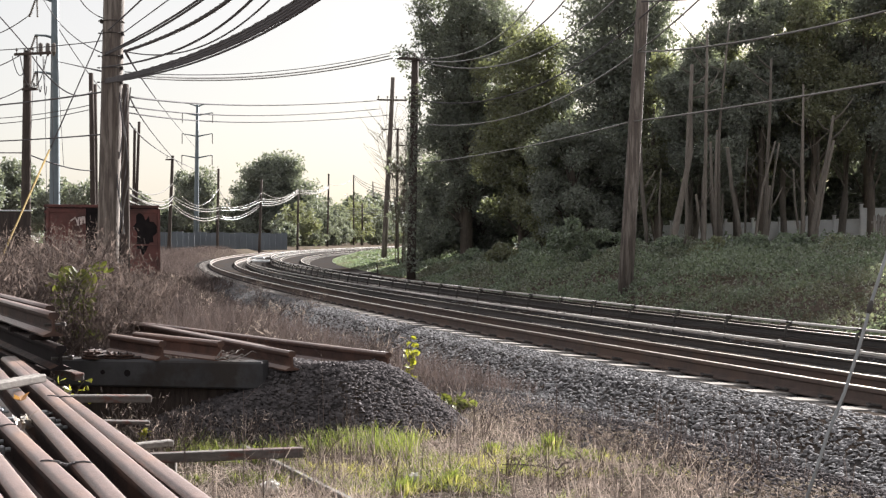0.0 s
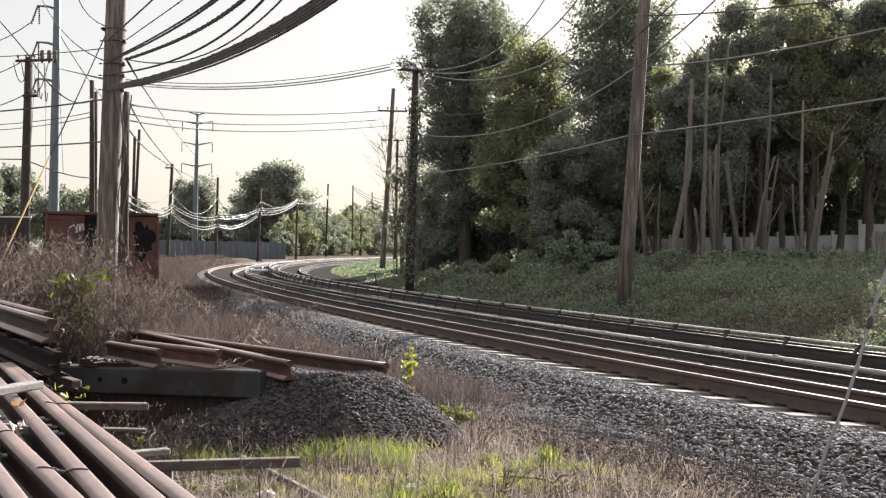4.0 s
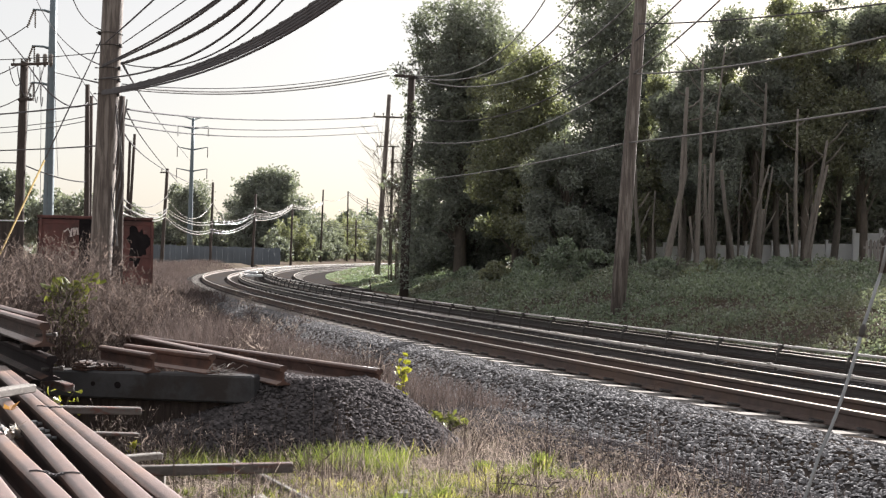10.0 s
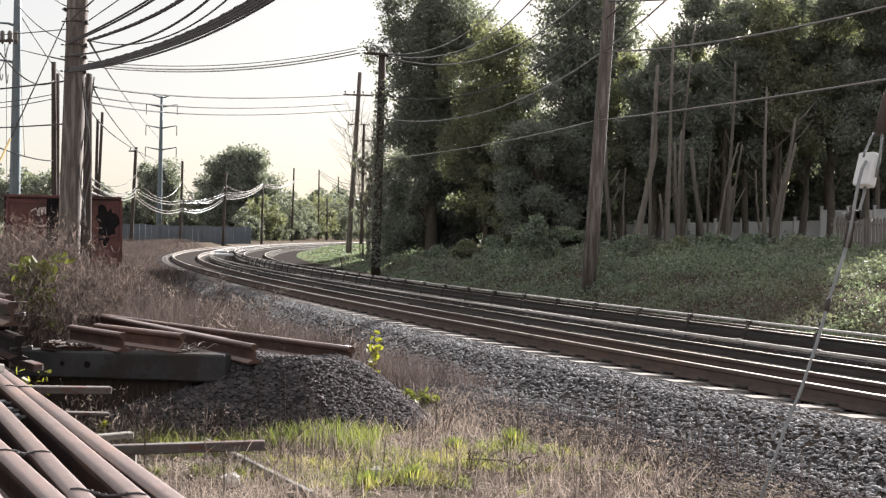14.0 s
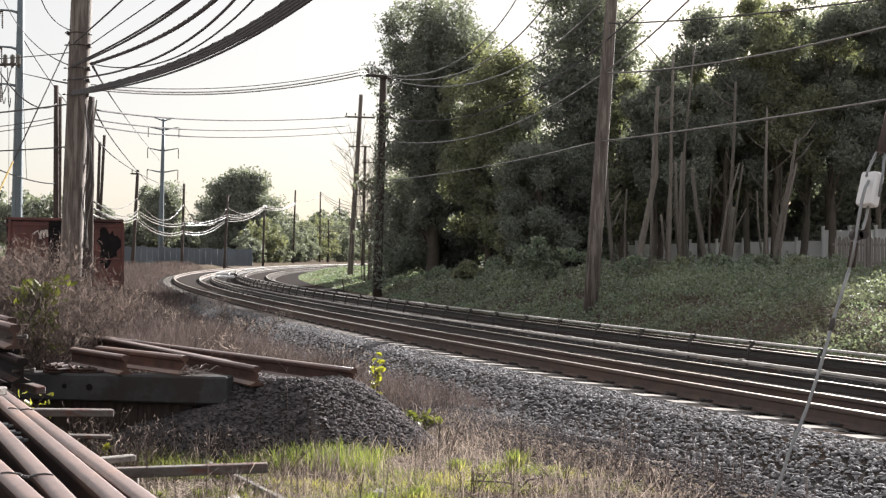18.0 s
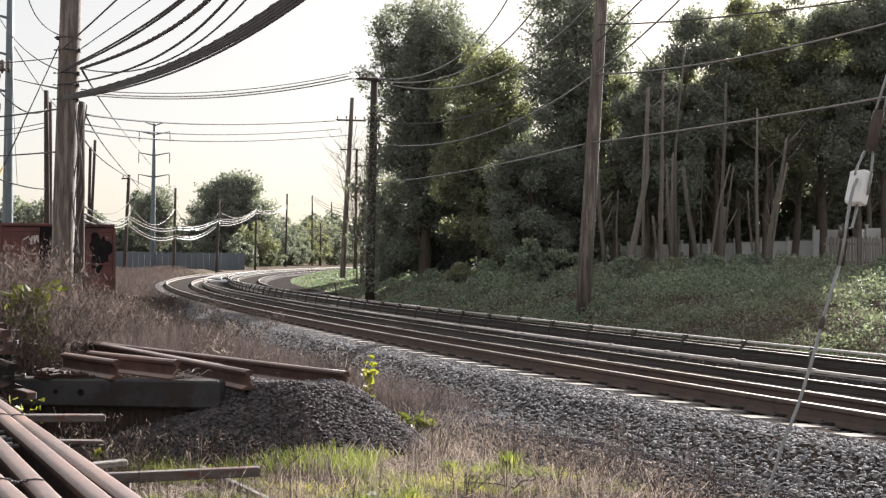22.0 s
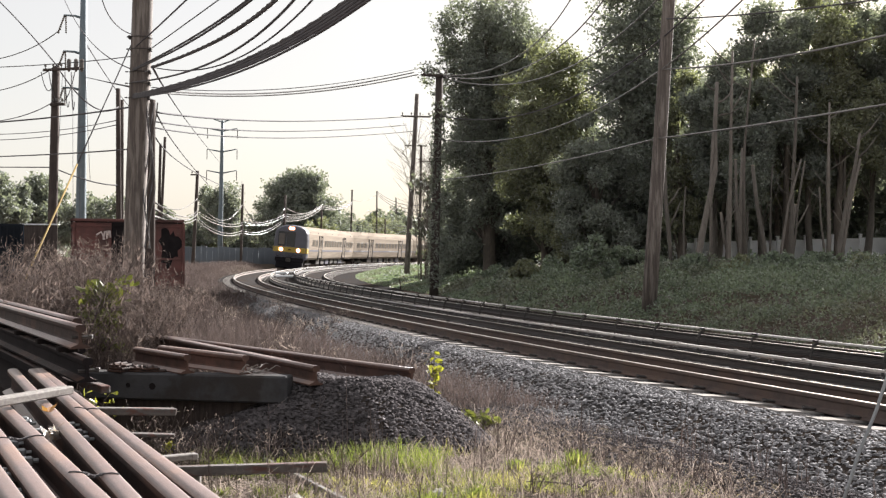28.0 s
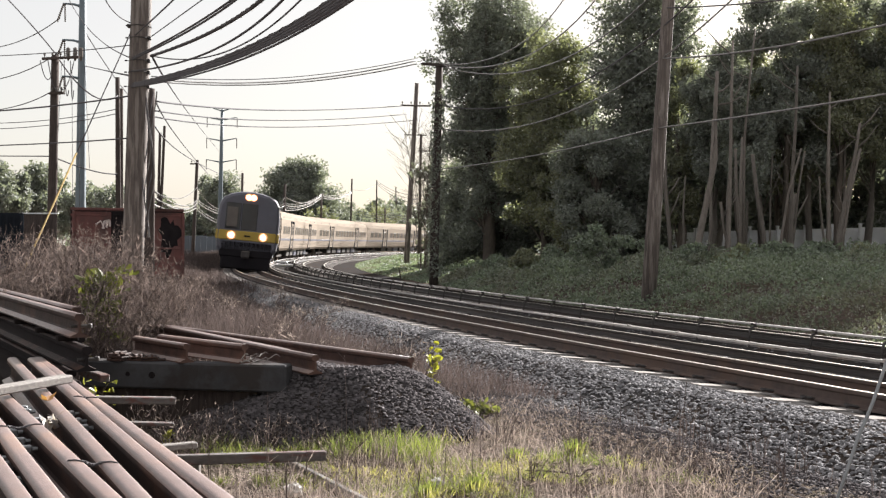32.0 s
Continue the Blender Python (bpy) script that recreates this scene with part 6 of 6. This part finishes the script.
def build_trees():
    gz = lambda x, y: float(ground_height([x], [y])[0])

    def at(px, d):
        x = (px - 784) / 1870.0 * d
        return (x, d, gz(x, d))
    dark, light = "tall dark leafy tree at the edge of the wood", "lighter yellow-green tree at the edge of the wood"
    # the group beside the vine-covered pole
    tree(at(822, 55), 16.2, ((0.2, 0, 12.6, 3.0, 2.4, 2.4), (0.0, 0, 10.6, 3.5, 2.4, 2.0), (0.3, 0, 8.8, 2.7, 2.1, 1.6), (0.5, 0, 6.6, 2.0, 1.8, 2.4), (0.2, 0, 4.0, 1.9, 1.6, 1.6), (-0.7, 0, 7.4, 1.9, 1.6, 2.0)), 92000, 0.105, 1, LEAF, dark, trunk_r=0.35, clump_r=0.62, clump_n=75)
    tree(at(850, 57), 6.5, ((0, 0, 3.2, 3.78, 2.4, 3.36), (-1.4, 0, 1.6, 2.60, 2, 1.79)), 52000, 0.112, 2, LEAF, dark, clump_r=0.7)
    tree(at(768, 58), 5.6, ((0, 0, 2.6, 1.53, 1.5, 2.91), (-0.7, 0, 1, 1.42, 1.4, 1.12)), 14000, 0.12, 9, LEAF, dark, clump_r=0.55)
    tree(at(925, 51), 11.6, ((0, 0, 8.3, 2.5, 2, 3.2), (0.3, -0.5, 4.4, 2.7, 2, 3.2)), 58000, 0.112, 3, LEAF_LIGHT, light, clump_r=0.7, clump_n=40)
    tree(at(955, 47), 6.2, ((0, 0, 3.8, 1.30, 1.4, 2.46), (0.3, -0.8, 1.8, 1.89, 1.4, 1.79)), 26000, 0.1, 4, LEAF_LIGHT, light, clump_r=0.5)
    tree(at(1095, 47), 14.0, ((0, 0, 9.8, 2.36, 2.2, 4.26), (0.1, 0, 5.6, 2.36, 2.2, 2.91), (-0.8, -0.6, 3, 2.71, 2.2, 2.91)), 90000, 0.115, 5, LEAF, dark, trunk_r=0.33, clump_n=48)
    tree(at(1012, 44), 7.4, ((0, 0, 4.4, 1.89, 1.6, 2.91), (0.1, -0.5, 2, 2.12, 1.5, 2.02)), 34000, 0.1, 6, LEAF, dark, clump_r=0.55)
    tree(at(1160, 44), 8.2, ((0, 0, 6, 1.30, 1.6, 2.24), (-0.3, 0, 3, 1.06, 1.2, 1.79)), 20000, 0.1, 7, LEAF_LIGHT, light, clump_r=0.5)
    tree(at(985, 52), 9.0, ((0, 0, 5.6, 1.89, 1.6, 3.14),), 22000, 0.112, 8, LEAF, dark, clump_r=0.6)
    # the thin wood to the side, its trunks in view
    k = 0
    for px, d, h, cr in ((1215, 43, 8.9, 1.6), (1262, 41, 8.7, 1.6), (1300, 46, 9.8, 1.9), (1345, 42, 11.1, 1.8), (1392, 45, 11.6, 2.0), (1440, 42, 11.7, 1.9), (1490, 44, 11.1, 2.2), (1540, 42, 12.0, 2.2), (1600, 44, 13.1, 2.3),
                         (1650, 41, 12.5, 2.3), (1710, 43, 13.3, 2.4), (1790, 44, 12.7, 2.8), (1230, 50, 9.2, 2.2), (1330, 52, 10.9, 2.6), (1430, 52, 12.5, 2.9), (1530, 53, 13.4, 3.0), (1630, 52, 12.9, 3.0), (1130, 55, 9.8, 2.4), (1730, 53, 13.5, 3.1), (1850, 50, 14.4, 3.1)):
        k += 1
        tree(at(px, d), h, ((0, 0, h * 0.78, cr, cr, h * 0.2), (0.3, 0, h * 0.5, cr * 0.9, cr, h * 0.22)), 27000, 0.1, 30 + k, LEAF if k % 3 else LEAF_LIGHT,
             "slender ivy-grown tree of the thin wood", BARK_PALE if k % 2 else BARK, 0.16, 0.6, 22, (0.3 * math.sin(k * 2.1), 0))
    # low dark undergrowth closing the wood
    for px, d in ((1180, 54), (1260, 56), (1350, 56), (1440, 57), (1530, 57), (1620, 57), (1710, 57), (870, 60), (940, 58), (1040, 56), (1110, 58), (760, 66), (1800, 56), (1220, 59), (1310, 60), (1395, 60), (1485, 60), (1575, 60), (1665, 60), (1755, 60), (1860, 58)):
        k += 1
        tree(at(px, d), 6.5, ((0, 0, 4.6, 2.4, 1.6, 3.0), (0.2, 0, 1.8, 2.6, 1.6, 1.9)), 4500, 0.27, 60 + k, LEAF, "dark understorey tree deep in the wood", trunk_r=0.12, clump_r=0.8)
    # topped trunks
    rs = random.Random(2)
    for px, py, bx, by, d, r in ((1271, 232, 1268, 435, 37, 0.11), (1287, 262, 1310, 432, 36, 0.085), (1257, 252, 1266, 434, 38, 0.075), (1250, 255, 1240, 430, 39, 0.07), (1133, 256, 1143, 436, 38, 0.09), (1218, 200, 1212, 436, 40, 0.07),
                                 (1208, 340, 1186, 440, 37, 0.1), (1362, 330, 1352, 435, 39, 0.09), (1283, 170, 1275, 420, 42, 0.06), (1420, 210, 1418, 420, 41, 0.07), (1452, 150, 1445, 420, 42, 0.06), (1322, 260, 1316, 430, 41, 0.05), (1232, 345, 1246, 438, 37, 0.06),
                                 (1404, 300, 1412, 428, 40, 0.05), (1378, 255, 1355, 430, 40, 0.05), (1475, 250, 1440, 425, 40, 0.07), (1170, 300, 1165, 440, 41, 0.05)):
        r *= 0.8
        zt = 1.85 - (py - 424.4) / 1870.0 * d
        x0, x1 = (bx - 784) / 1870.0 * d, (px - 784) / 1870.0 * d
        zb = gz(x0, d)
        z2 = 1.85 - (by - 424.4) / 1870.0 * d
        xb = x0 + (x0 - x1) * (z2 - zb) / max(zt - z2, 0.5)
        th = thing("topped_trunk", (xb, d, zb), "bare sawn-off tree trunk standing in the wood", "tree trunk", "sawn-off trunks")
        m = Mesh()
        e = Vector((x1 - xb, 0, zt - zb))
        m.tube([Vector((0, 0, -0.3)), e * 0.3 + Vector((0.04, 0, 0)), e * 0.65 + Vector((-0.03, 0, 0)), e], [r * 1.3, r * 1.1, r, r * 0.92], 9)
        part("trunk", m, BARK_PALE, th, smooth=True)
        for _ in range(rs.randint(0, 2)):
            up = rs.uniform(0.35, 0.9)
            q = Vector((rs.choice((-1, 1)) * rs.uniform(0.25, 0.6), rs.uniform(-0.3, 0.3), rs.uniform(0.5, 1.1)))
            m = Mesh()
            m.tube([e * up, e * up + q * 0.5 + Vector((0, 0, -0.06)), e * up + q], [r * 0.5, r * 0.4, r * 0.25], 6)
            part("limb", m, BARK_PALE, th, smooth=True)
        m = Mesh()
        m.tube([e, e + Vector((0, 0, 0.012))], r * 0.9, 9)
        part("cut_face", m, CUTWOOD, th, "pale fresh cut")
    # tall bare trunks that reach into the canopy
    for way, d, r in ((((1188, 446), (1206, 350), (1222, 269), (1221, 190), (1224, 115)), 36.4, 0.15), (((1246, 446), (1248, 320), (1249, 190), (1251, 60)), 36.8, 0.1), (((1354, 425), (1357, 300), (1362, 200), (1364, 105)), 37.0, 0.1),
                      (((1422, 405), (1420, 300), (1421, 150)), 37.2, 0.085), (((1438, 408), (1450, 340), (1466, 262), (1474, 205)), 36.8, 0.11), (((1272, 240), (1279, 150), (1290, 40)), 36.9, 0.07), (((1336, 425), (1350, 330), (1372, 250)), 36.6, 0.07)):
        way = [Vector(((px - 784) / 1870.0 * d, d, 1.85 - (py - 424.4) / 1870.0 * d)) for px, py in way]
        base = way[0].copy()
        base.z = gz(base.x, base.y)
        way = ([base] if way[0].z > base.z else []) + way
        th = thing("leafless_tree", base, "tall bare pale tree reaching into the canopy", "tree", "leafless trees")
        m = Mesh()
        n = len(way)
        m.tube([p - base for p in way], [r * (0.9 - 0.5 * k / (n - 1)) for k in range(n)], 9)
        part("trunk", m, BARK_PALE, th, smooth=True)
        for k in range(3):
            up = way[-2].lerp(way[-1], 0.2 + 0.3 * k) - base
            q = Vector((rs.choice((-1, 1)) * rs.uniform(0.4, 1.0), rs.uniform(-0.2, 0.2), rs.uniform(0.3, 0.9)))
            m = Mesh()
            m.tube([up, up + q * 0.5 + Vector((0, 0, -0.08)), up + q], [r * 0.3, r * 0.22, r * 0.1], 6)
            part("limb", m, BARK_PALE, th, smooth=True)
    # beyond the bend
    far = "rounded green tree beyond the railway bend"
    tree(at(480, 150), 14.6, ((0.3, 0, 7.8, 5.8, 4, 4.8), (0.8, 0, 10.4, 4.0, 3, 2.9), (-2.2, 0, 4.2, 5.2, 4, 3.4), (3.6, 0, 5.2, 3.2, 3, 3.4)), 44000, 0.27, 101, LEAF, far, clump_r=1.25, trunk_r=0.4, clump_n=30)
    tree(at(352, 210), 16.5, ((0, 0, 8.8, 3.6, 3, 6.4),), 18000, 0.32, 102, LEAF, far, clump_r=1.5)
    tree(at(322, 230), 18, ((0, 0, 12.0, 1.4, 1.4, 4.2), (0, 0, 6.0, 2.6, 2, 4.0)), 15000, 0.3, 103, LEAF, "dark pointed conifer beyond the fence", clump_r=1.1)
    tree(at(20, 95), 8.2, ((0, 0, 5.2, 3.2, 3, 2.4),), 16000, 0.24, 104, LEAF, "leafy green tree behind the containers", clump_r=0.9)
    tree(at(-60, 90), 8.6, ((0, 0, 5.2, 3.4, 3, 2.8),), 16000, 0.24, 105, LEAF, "leafy green tree behind the containers", clump_r=0.9)
    tree(at(125, 80), 6.6, ((0, 0, 4.6, 2.4, 2, 1.8),), 3000, 0.2, 106, LEAF, "sparse see-through tree behind the poles", clump_r=0.7)
    tree(at(85, 100), 6.0, ((0, 0, 3.6, 3.4, 2, 1.8),), 9000, 0.24, 107, LEAF, "leafy green tree behind the containers", clump_r=0.9)
    # bushes right of the fence, beyond the line
    rs = random.Random(9)
    for px, d, h in ((500, 129, 4.0), (530, 138, 6.0), (560, 145, 6.5), (590, 153, 5.6), (545, 140, 4.5), (620, 160, 7.4), (655, 167, 7.4), (680, 172, 6.7), (600, 154, 4.2), (640, 168, 7.6), (710, 179, 8.1), (575, 152, 7.5), (515, 150, 5.0), (768, 138, 7.5)):
        k += 1
        # Every fourth bush takes the lighter leaf, coloured as if sunlit.
        tree(at(px, d), h, ((0, 0, h * 0.55, h * 0.5, h * 0.5, h * 0.42), (0, 0, h * 0.25, h * 0.6, h * 0.5, h * 0.25)), 5000, 0.22, 200 + k, LEAF_LIGHT if k % 4 == 0 else LEAF, "leafy roadside bush beyond the track", trunk_r=0.08, clump_r=0.7, name="bush")
    for i in range(26):
        px = 215 + i * 21 + 6 * math.sin(i * 2.7)
        h = 10.3 + 2.2 * math.sin(i * 1.3) + (1.0 if px > 560 else 0.0)
        tree(at(px, 235 + 8 * math.sin(i * 3.1)), h, ((0, 0, h * 0.52, 3.2, 2.5, h * 0.4),), 2400, 0.55, 400 + i, LEAF if i % 6 else LEAF_LIGHT, "distant green tree on the skyline", trunk_r=0.2, clump_r=1.2)
    for px, d, h in ((1040, 34, 2.3), (1465, 33, 1.0), (1510, 31, 0.9), (1560, 30, 0.9), (1600, 31, 1.0), (1400, 35, 1.0), (1330, 34, 1.2), (900, 42, 1.3), (960, 40, 1.5), (1180, 35, 1.2), (1250, 33, 1.1), (840, 46, 1.3), (1640, 30, 1.0)):
        k += 1
        tree(at(px, d), h, ((0, 0, h * 0.5, h * 0.55, h * 0.5, h * 0.42),), 4500, 0.09, 500 + k, LEAF_BANK if k % 3 else LEAF_LIGHT, "rounded green bush growing on the railway bank", trunk_r=0.03, clump_r=0.3, clump_n=60, name="bush")
    # bare branches beside the vine-covered pole
    p = at(712, 60)
    stalk_plant(p, 9.5, 1.8, 14, 77, BARK, "bare thin branches beside the vine-covered pole", None, 0, 0.1, 30, "bare_tree", "tree", "trees", thick=3.5)
    # far tree line
    rr = np.random.RandomState(44)
    cl = []
    for i in range(330):
        a = rr.uniform(-0.75, 0.75)
        d = rr.uniform(260, 420)
        cl.append((d * math.sin(a), d * math.cos(a), 1.5 + rr.uniform(0, 5.5), rr.uniform(4, 9), 4, rr.uniform(3, 6)))
    c, u, v = leaf_cloud(rr, cl, 42000, 1.5)
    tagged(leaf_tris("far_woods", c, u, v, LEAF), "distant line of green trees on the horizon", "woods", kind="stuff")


build_trees()


def build_bank():
    rs = np.random.RandomState(31)
    n = 330000
    s = 2 + 150 * rs.uniform(0, 1, n) ** 1.5
    w = 6.9 + 13 * rs.uniform(0, 1, n) ** 1.25
    x, y = line_xy(s, w)
    hump = np.abs(np.sin(x * 0.9 + 1.3 * np.sin(y * 0.5)) * np.sin(y * 0.8 + x * 0.3)) * 0.55 + 0.25 * np.abs(np.sin(x * 2.7) * np.sin(y * 2.1)) + 0.12
    edge = 6.8 + 1.3 * np.clip((s - 26) / 22, 0, 1)
    hump *= np.clip((w - edge) / 1.6, 0.0, 1.1) * (1 - 0.55 * np.clip((s - 30) / 25, 0, 1))
    z = ground_height(x, y) + hump * rs.uniform(0.4, 1.05, n) - np.where(w < edge, 0.4, 0.0)
    u = rs.normal(size=(n, 3))
    u /= np.linalg.norm(u, axis=1)[:, None]
    v = np.cross(u, rs.normal(size=(n, 3)))
    v /= np.linalg.norm(v, axis=1)[:, None]
    sz = (rs.uniform(0.018, 0.044, n) * np.clip(np.hypot(x, y) / 28, 0.8, 3))[:, None]
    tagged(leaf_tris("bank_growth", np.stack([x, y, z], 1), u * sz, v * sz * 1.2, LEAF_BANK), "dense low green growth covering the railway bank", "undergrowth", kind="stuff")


build_bank()


# ---- the train ----
SIDE = [(1.42, 0.95), (1.55, 1.15), (1.60, 1.75), (1.60, 2.85), (1.53, 3.45), (1.36, 3.76), (1.0, 3.97), (0.5, 4.1), (0, 4.14)]
SECTION = SIDE + [(-x, z) for x, z in SIDE[-2::-1]]
CAR = 25.9


def wall_x(z):
    return float(np.interp(z, [p[1] for p in SIDE], [p[0] for p in SIDE]))


def train_car(lead):
    label = "leading stainless commuter train car with dark cab and yellow band" if lead else "stainless commuter train car with dark doors"
    car = thing("train_car", (0, 0, 0), label, "train car", "cars of the train")
    y0, y1 = -12.7, 12.7 - (0.9 if lead else 0)
    m = Mesh()
    m.sweep(SECTION, [((0, y, 0), (1, 0, 0), (0, 0, 1)) for y in (y0, y1)])
    part("body", m, STAINLESS, car)
    for sd in (-1, 1):
        for z0, z1, mt, nm in ((1.72, 1.98, BLUE_STRIPE, "stripe"),):
            m = Mesh()
            m.box((sd * (wall_x(1.85) + 0.004), 0, 1.85), (0.012, 25.2 if not lead else 23.2, 0.16), 0.002)
            part(nm, m, mt, car, "grey side stripe")
        for z in (1.32, 1.45, 1.58):
            m = Mesh()
            m.box((sd * (wall_x(z) + 0.004), -0.3, z), (0.03, 24.4 if not lead else 23.0, 0.035), 0.006)
            part("rib", m, STAINLESS, car)
        for yd in (-6.5, 6.2):
            m = Mesh()
            m.box((sd * 1.575, yd, 2.15), (0.07, 1.32, 2.05), 0.02)
            door = part("door", m, STAINLESS, car, "sliding double door")
            for k in (-0.74, 0.0, 0.74):
                m = Mesh()
                m.box((sd * 1.585, yd + k, 2.17), (0.075, 0.3 if k else 0.05, 2.35), 0.015)
                part("jamb", m, CAB_LOW, door, "dark door jamb")
            for k in (-0.33, 0.33):
                m = Mesh()
                m.box((sd * 1.612, yd + k, 2.6), (0.012, 0.36, 0.7), 0.004)
                part("pane", m, SIDE_GLASS, door)
        m = Mesh()
        for k in range(7):
            m.box((sd * (wall_x(3.55) - 0.01), -10.8 + 3.6 * k, 3.5), (0.04, 0.06, 0.3), 0.006)
        part("roof_seam", m, BLUE_STRIPE, car)
        for yw in (-11.2, -9.8, -8.4, -4.6, -3.2, -1.8, -0.4, 1.0, 2.4, 3.8, 8.2, 9.6, 11.0):
            if lead and yw > 10:
                continue
            m = Mesh()
            m.box((sd * (wall_x(2.6) + 0.003), yw, 2.6), (0.02, 1.0, 0.62), 0.006)
            part("window", m, SIDE_GLASS, car, "side window with sky reflection in its colour")
    for k in range(6):
        m = Mesh()
        m.box((0.0, -6.5 + 2.4 * k, 0.68), (2.5, 1.7, 0.52), 0.05)
        part("equipment_box", m, STEEL_DARK if k % 3 else BLUE_STRIPE, car)
    for yb in (-9.0, 9.0):
        m = Mesh()
        for sd in (-1, 1):
            m.box((sd * 1.0, yb, 0.5), (0.16, 3.0, 0.22), 0.03)
        m.box((0, yb, 0.55), (2.0, 0.5, 0.3), 0.04)
        bogie = part("bogie", m, STEEL_DARK, car)
        for yy in (-1.1, 1.1):
            m = Mesh()
            m.tube([(-0.82, yb + yy, 0.44), (0.82, yb + yy, 0.44)], 0.08, 8)
            for sd in (-1, 1):
                m.tube([(sd * 0.65, yb + yy, 0.44), (sd * 0.69, yb + yy, 0.44), (sd * 0.70, yb + yy, 0.44), (sd * 0.80, yb + yy, 0.44)], [0.46, 0.46, 0.43, 0.43], 18)
            part("wheelset", m, RUST, bogie)
    m = Mesh()
    m.box((0, y0 - 0.12, 2.3), (0.9, 0.24, 2.2), 0.05)
    part("gangway", m, CAB_LOW, car)
    if lead:
        m = Mesh()
        rows = []
        for y, k, dz in ((11.8, 1.0, 0.0), (11.9, 1.035, 0.0), (12.4, 1.03, 0.0), (12.6, 1.0, 0.03), (12.7, 0.93, 0.08)):
            rows.append(((0, y, 2.4), (k, 0, 0), (0, 0, k)))
        m.sweep([(x, z - 2.4) for x, z in SECTION], rows)
        cab = part("cab", m, CAB, car, "dark blue-grey painted cab front")
        m = Mesh()
        m.box((0, 12.66, 1.8), (3.02, 0.16, 0.52), 0.05)
        for sd in (-1, 1):
            m.box((sd * 1.55, 12.25, 1.8), (0.24, 0.8, 0.52), 0.05)
        part("band", m, YELLOW_PAINT, cab, "yellow warning band")
        for a, b, mt, lab in ((0.42, 1.22, GLASS_DARK, "dark cab window"), (-0.46, 0.38, GLASS_DARK, "dark end door window")):
            m = Mesh()
            m.box(((a + b) / 2, 12.69, 2.83), (b - a, 0.06, 1.42), 0.03)
            part("window", m, mt, cab, lab)
        # Opaque brown pane paints the reflection in the cab window.
        m = Mesh()
        m.box((0.86, 12.71, 2.78), (0.56, 0.05, 1.05), 0.02)
        part("window_pane", m, PORCELAIN, cab, "cab pane with a painted brownish reflection")
        for x, z, r in ((0.84, 1.8, 0.13), (-0.84, 1.8, 0.13), (-0.17, 3.86, 0.11), (0.08, 3.86, 0.11)):
            m = Mesh()
            m.tube([(x, 12.55, z), (x, 12.76, z)], r, 16)
            part("headlight", m, LAMP, cab, "glowing warm headlight")
            # Added disc behind the lens glows as its bloom.
            m = Mesh()
            m.tube([(x, 12.5, z), (x, 12.745, z)], r * 1.8, 16)
            part("reflector", m, HALO, cab, "amber glowing disc added as the headlight's halo")
        m = Mesh()
        m.box((0, 12.55, 1.08), (2.8, 0.3, 0.9), 0.08)
        m.box((0, 12.4, 0.42), (2.6, 0.5, 0.84), 0.08)
        part("pilot", m, CAB_LOW, cab, "black lower front and pilot")
        m = Mesh()
        m.box((0, 12.85, 0.82), (0.32, 0.6, 0.34), 0.05)
        m.box((0, 13.15, 0.82), (0.45, 0.2, 0.4), 0.06)
        part("coupler", m, STEEL_DARK, cab)
        m = Mesh()
        m.box((0, 12.77, 1.8), (0.34, 0.02, 0.08), 0.004)
        part("number_bar", m, CAB_LOW, cab, "dark marking bar on the yellow band")
    return car


LEAD = train_car(True)
PLAIN = train_car(False)
TRAIN = [LEAD, PLAIN] + [copy_thing(PLAIN, Matrix.Identity(4)) for _ in range(6)]


def motions():
    """The train rolls in along the near track at a steady pace."""
    for i, car in enumerate(TRAIN):
        rows = []
        for k in range(65):
            t = k * 0.5
            mid = 51.8 + 11.33 * (32.0 - t) + CAR * (i + 0.5)
            a, b = line(mid - 9, 0.7175, -0.06), line(mid + 9, 0.7175, -0.06)
            fw = (a - b).normalized()
            h = math.atan2(-fw.x, fw.y)
            tilt = math.atan(CANT) * (1.0 if mid < 200 else max(0.0, 1 - (mid - 200) / 40))
            m = Matrix.Translation((a + b) / 2) @ Matrix.Rotation(h, 4, "Z") @ Matrix.Rotation(math.asin(fw.z), 4, "X") @ Matrix.Rotation(-tilt, 4, "Y")
            rows.append((t, m))
        walk(car, rows)


motions()
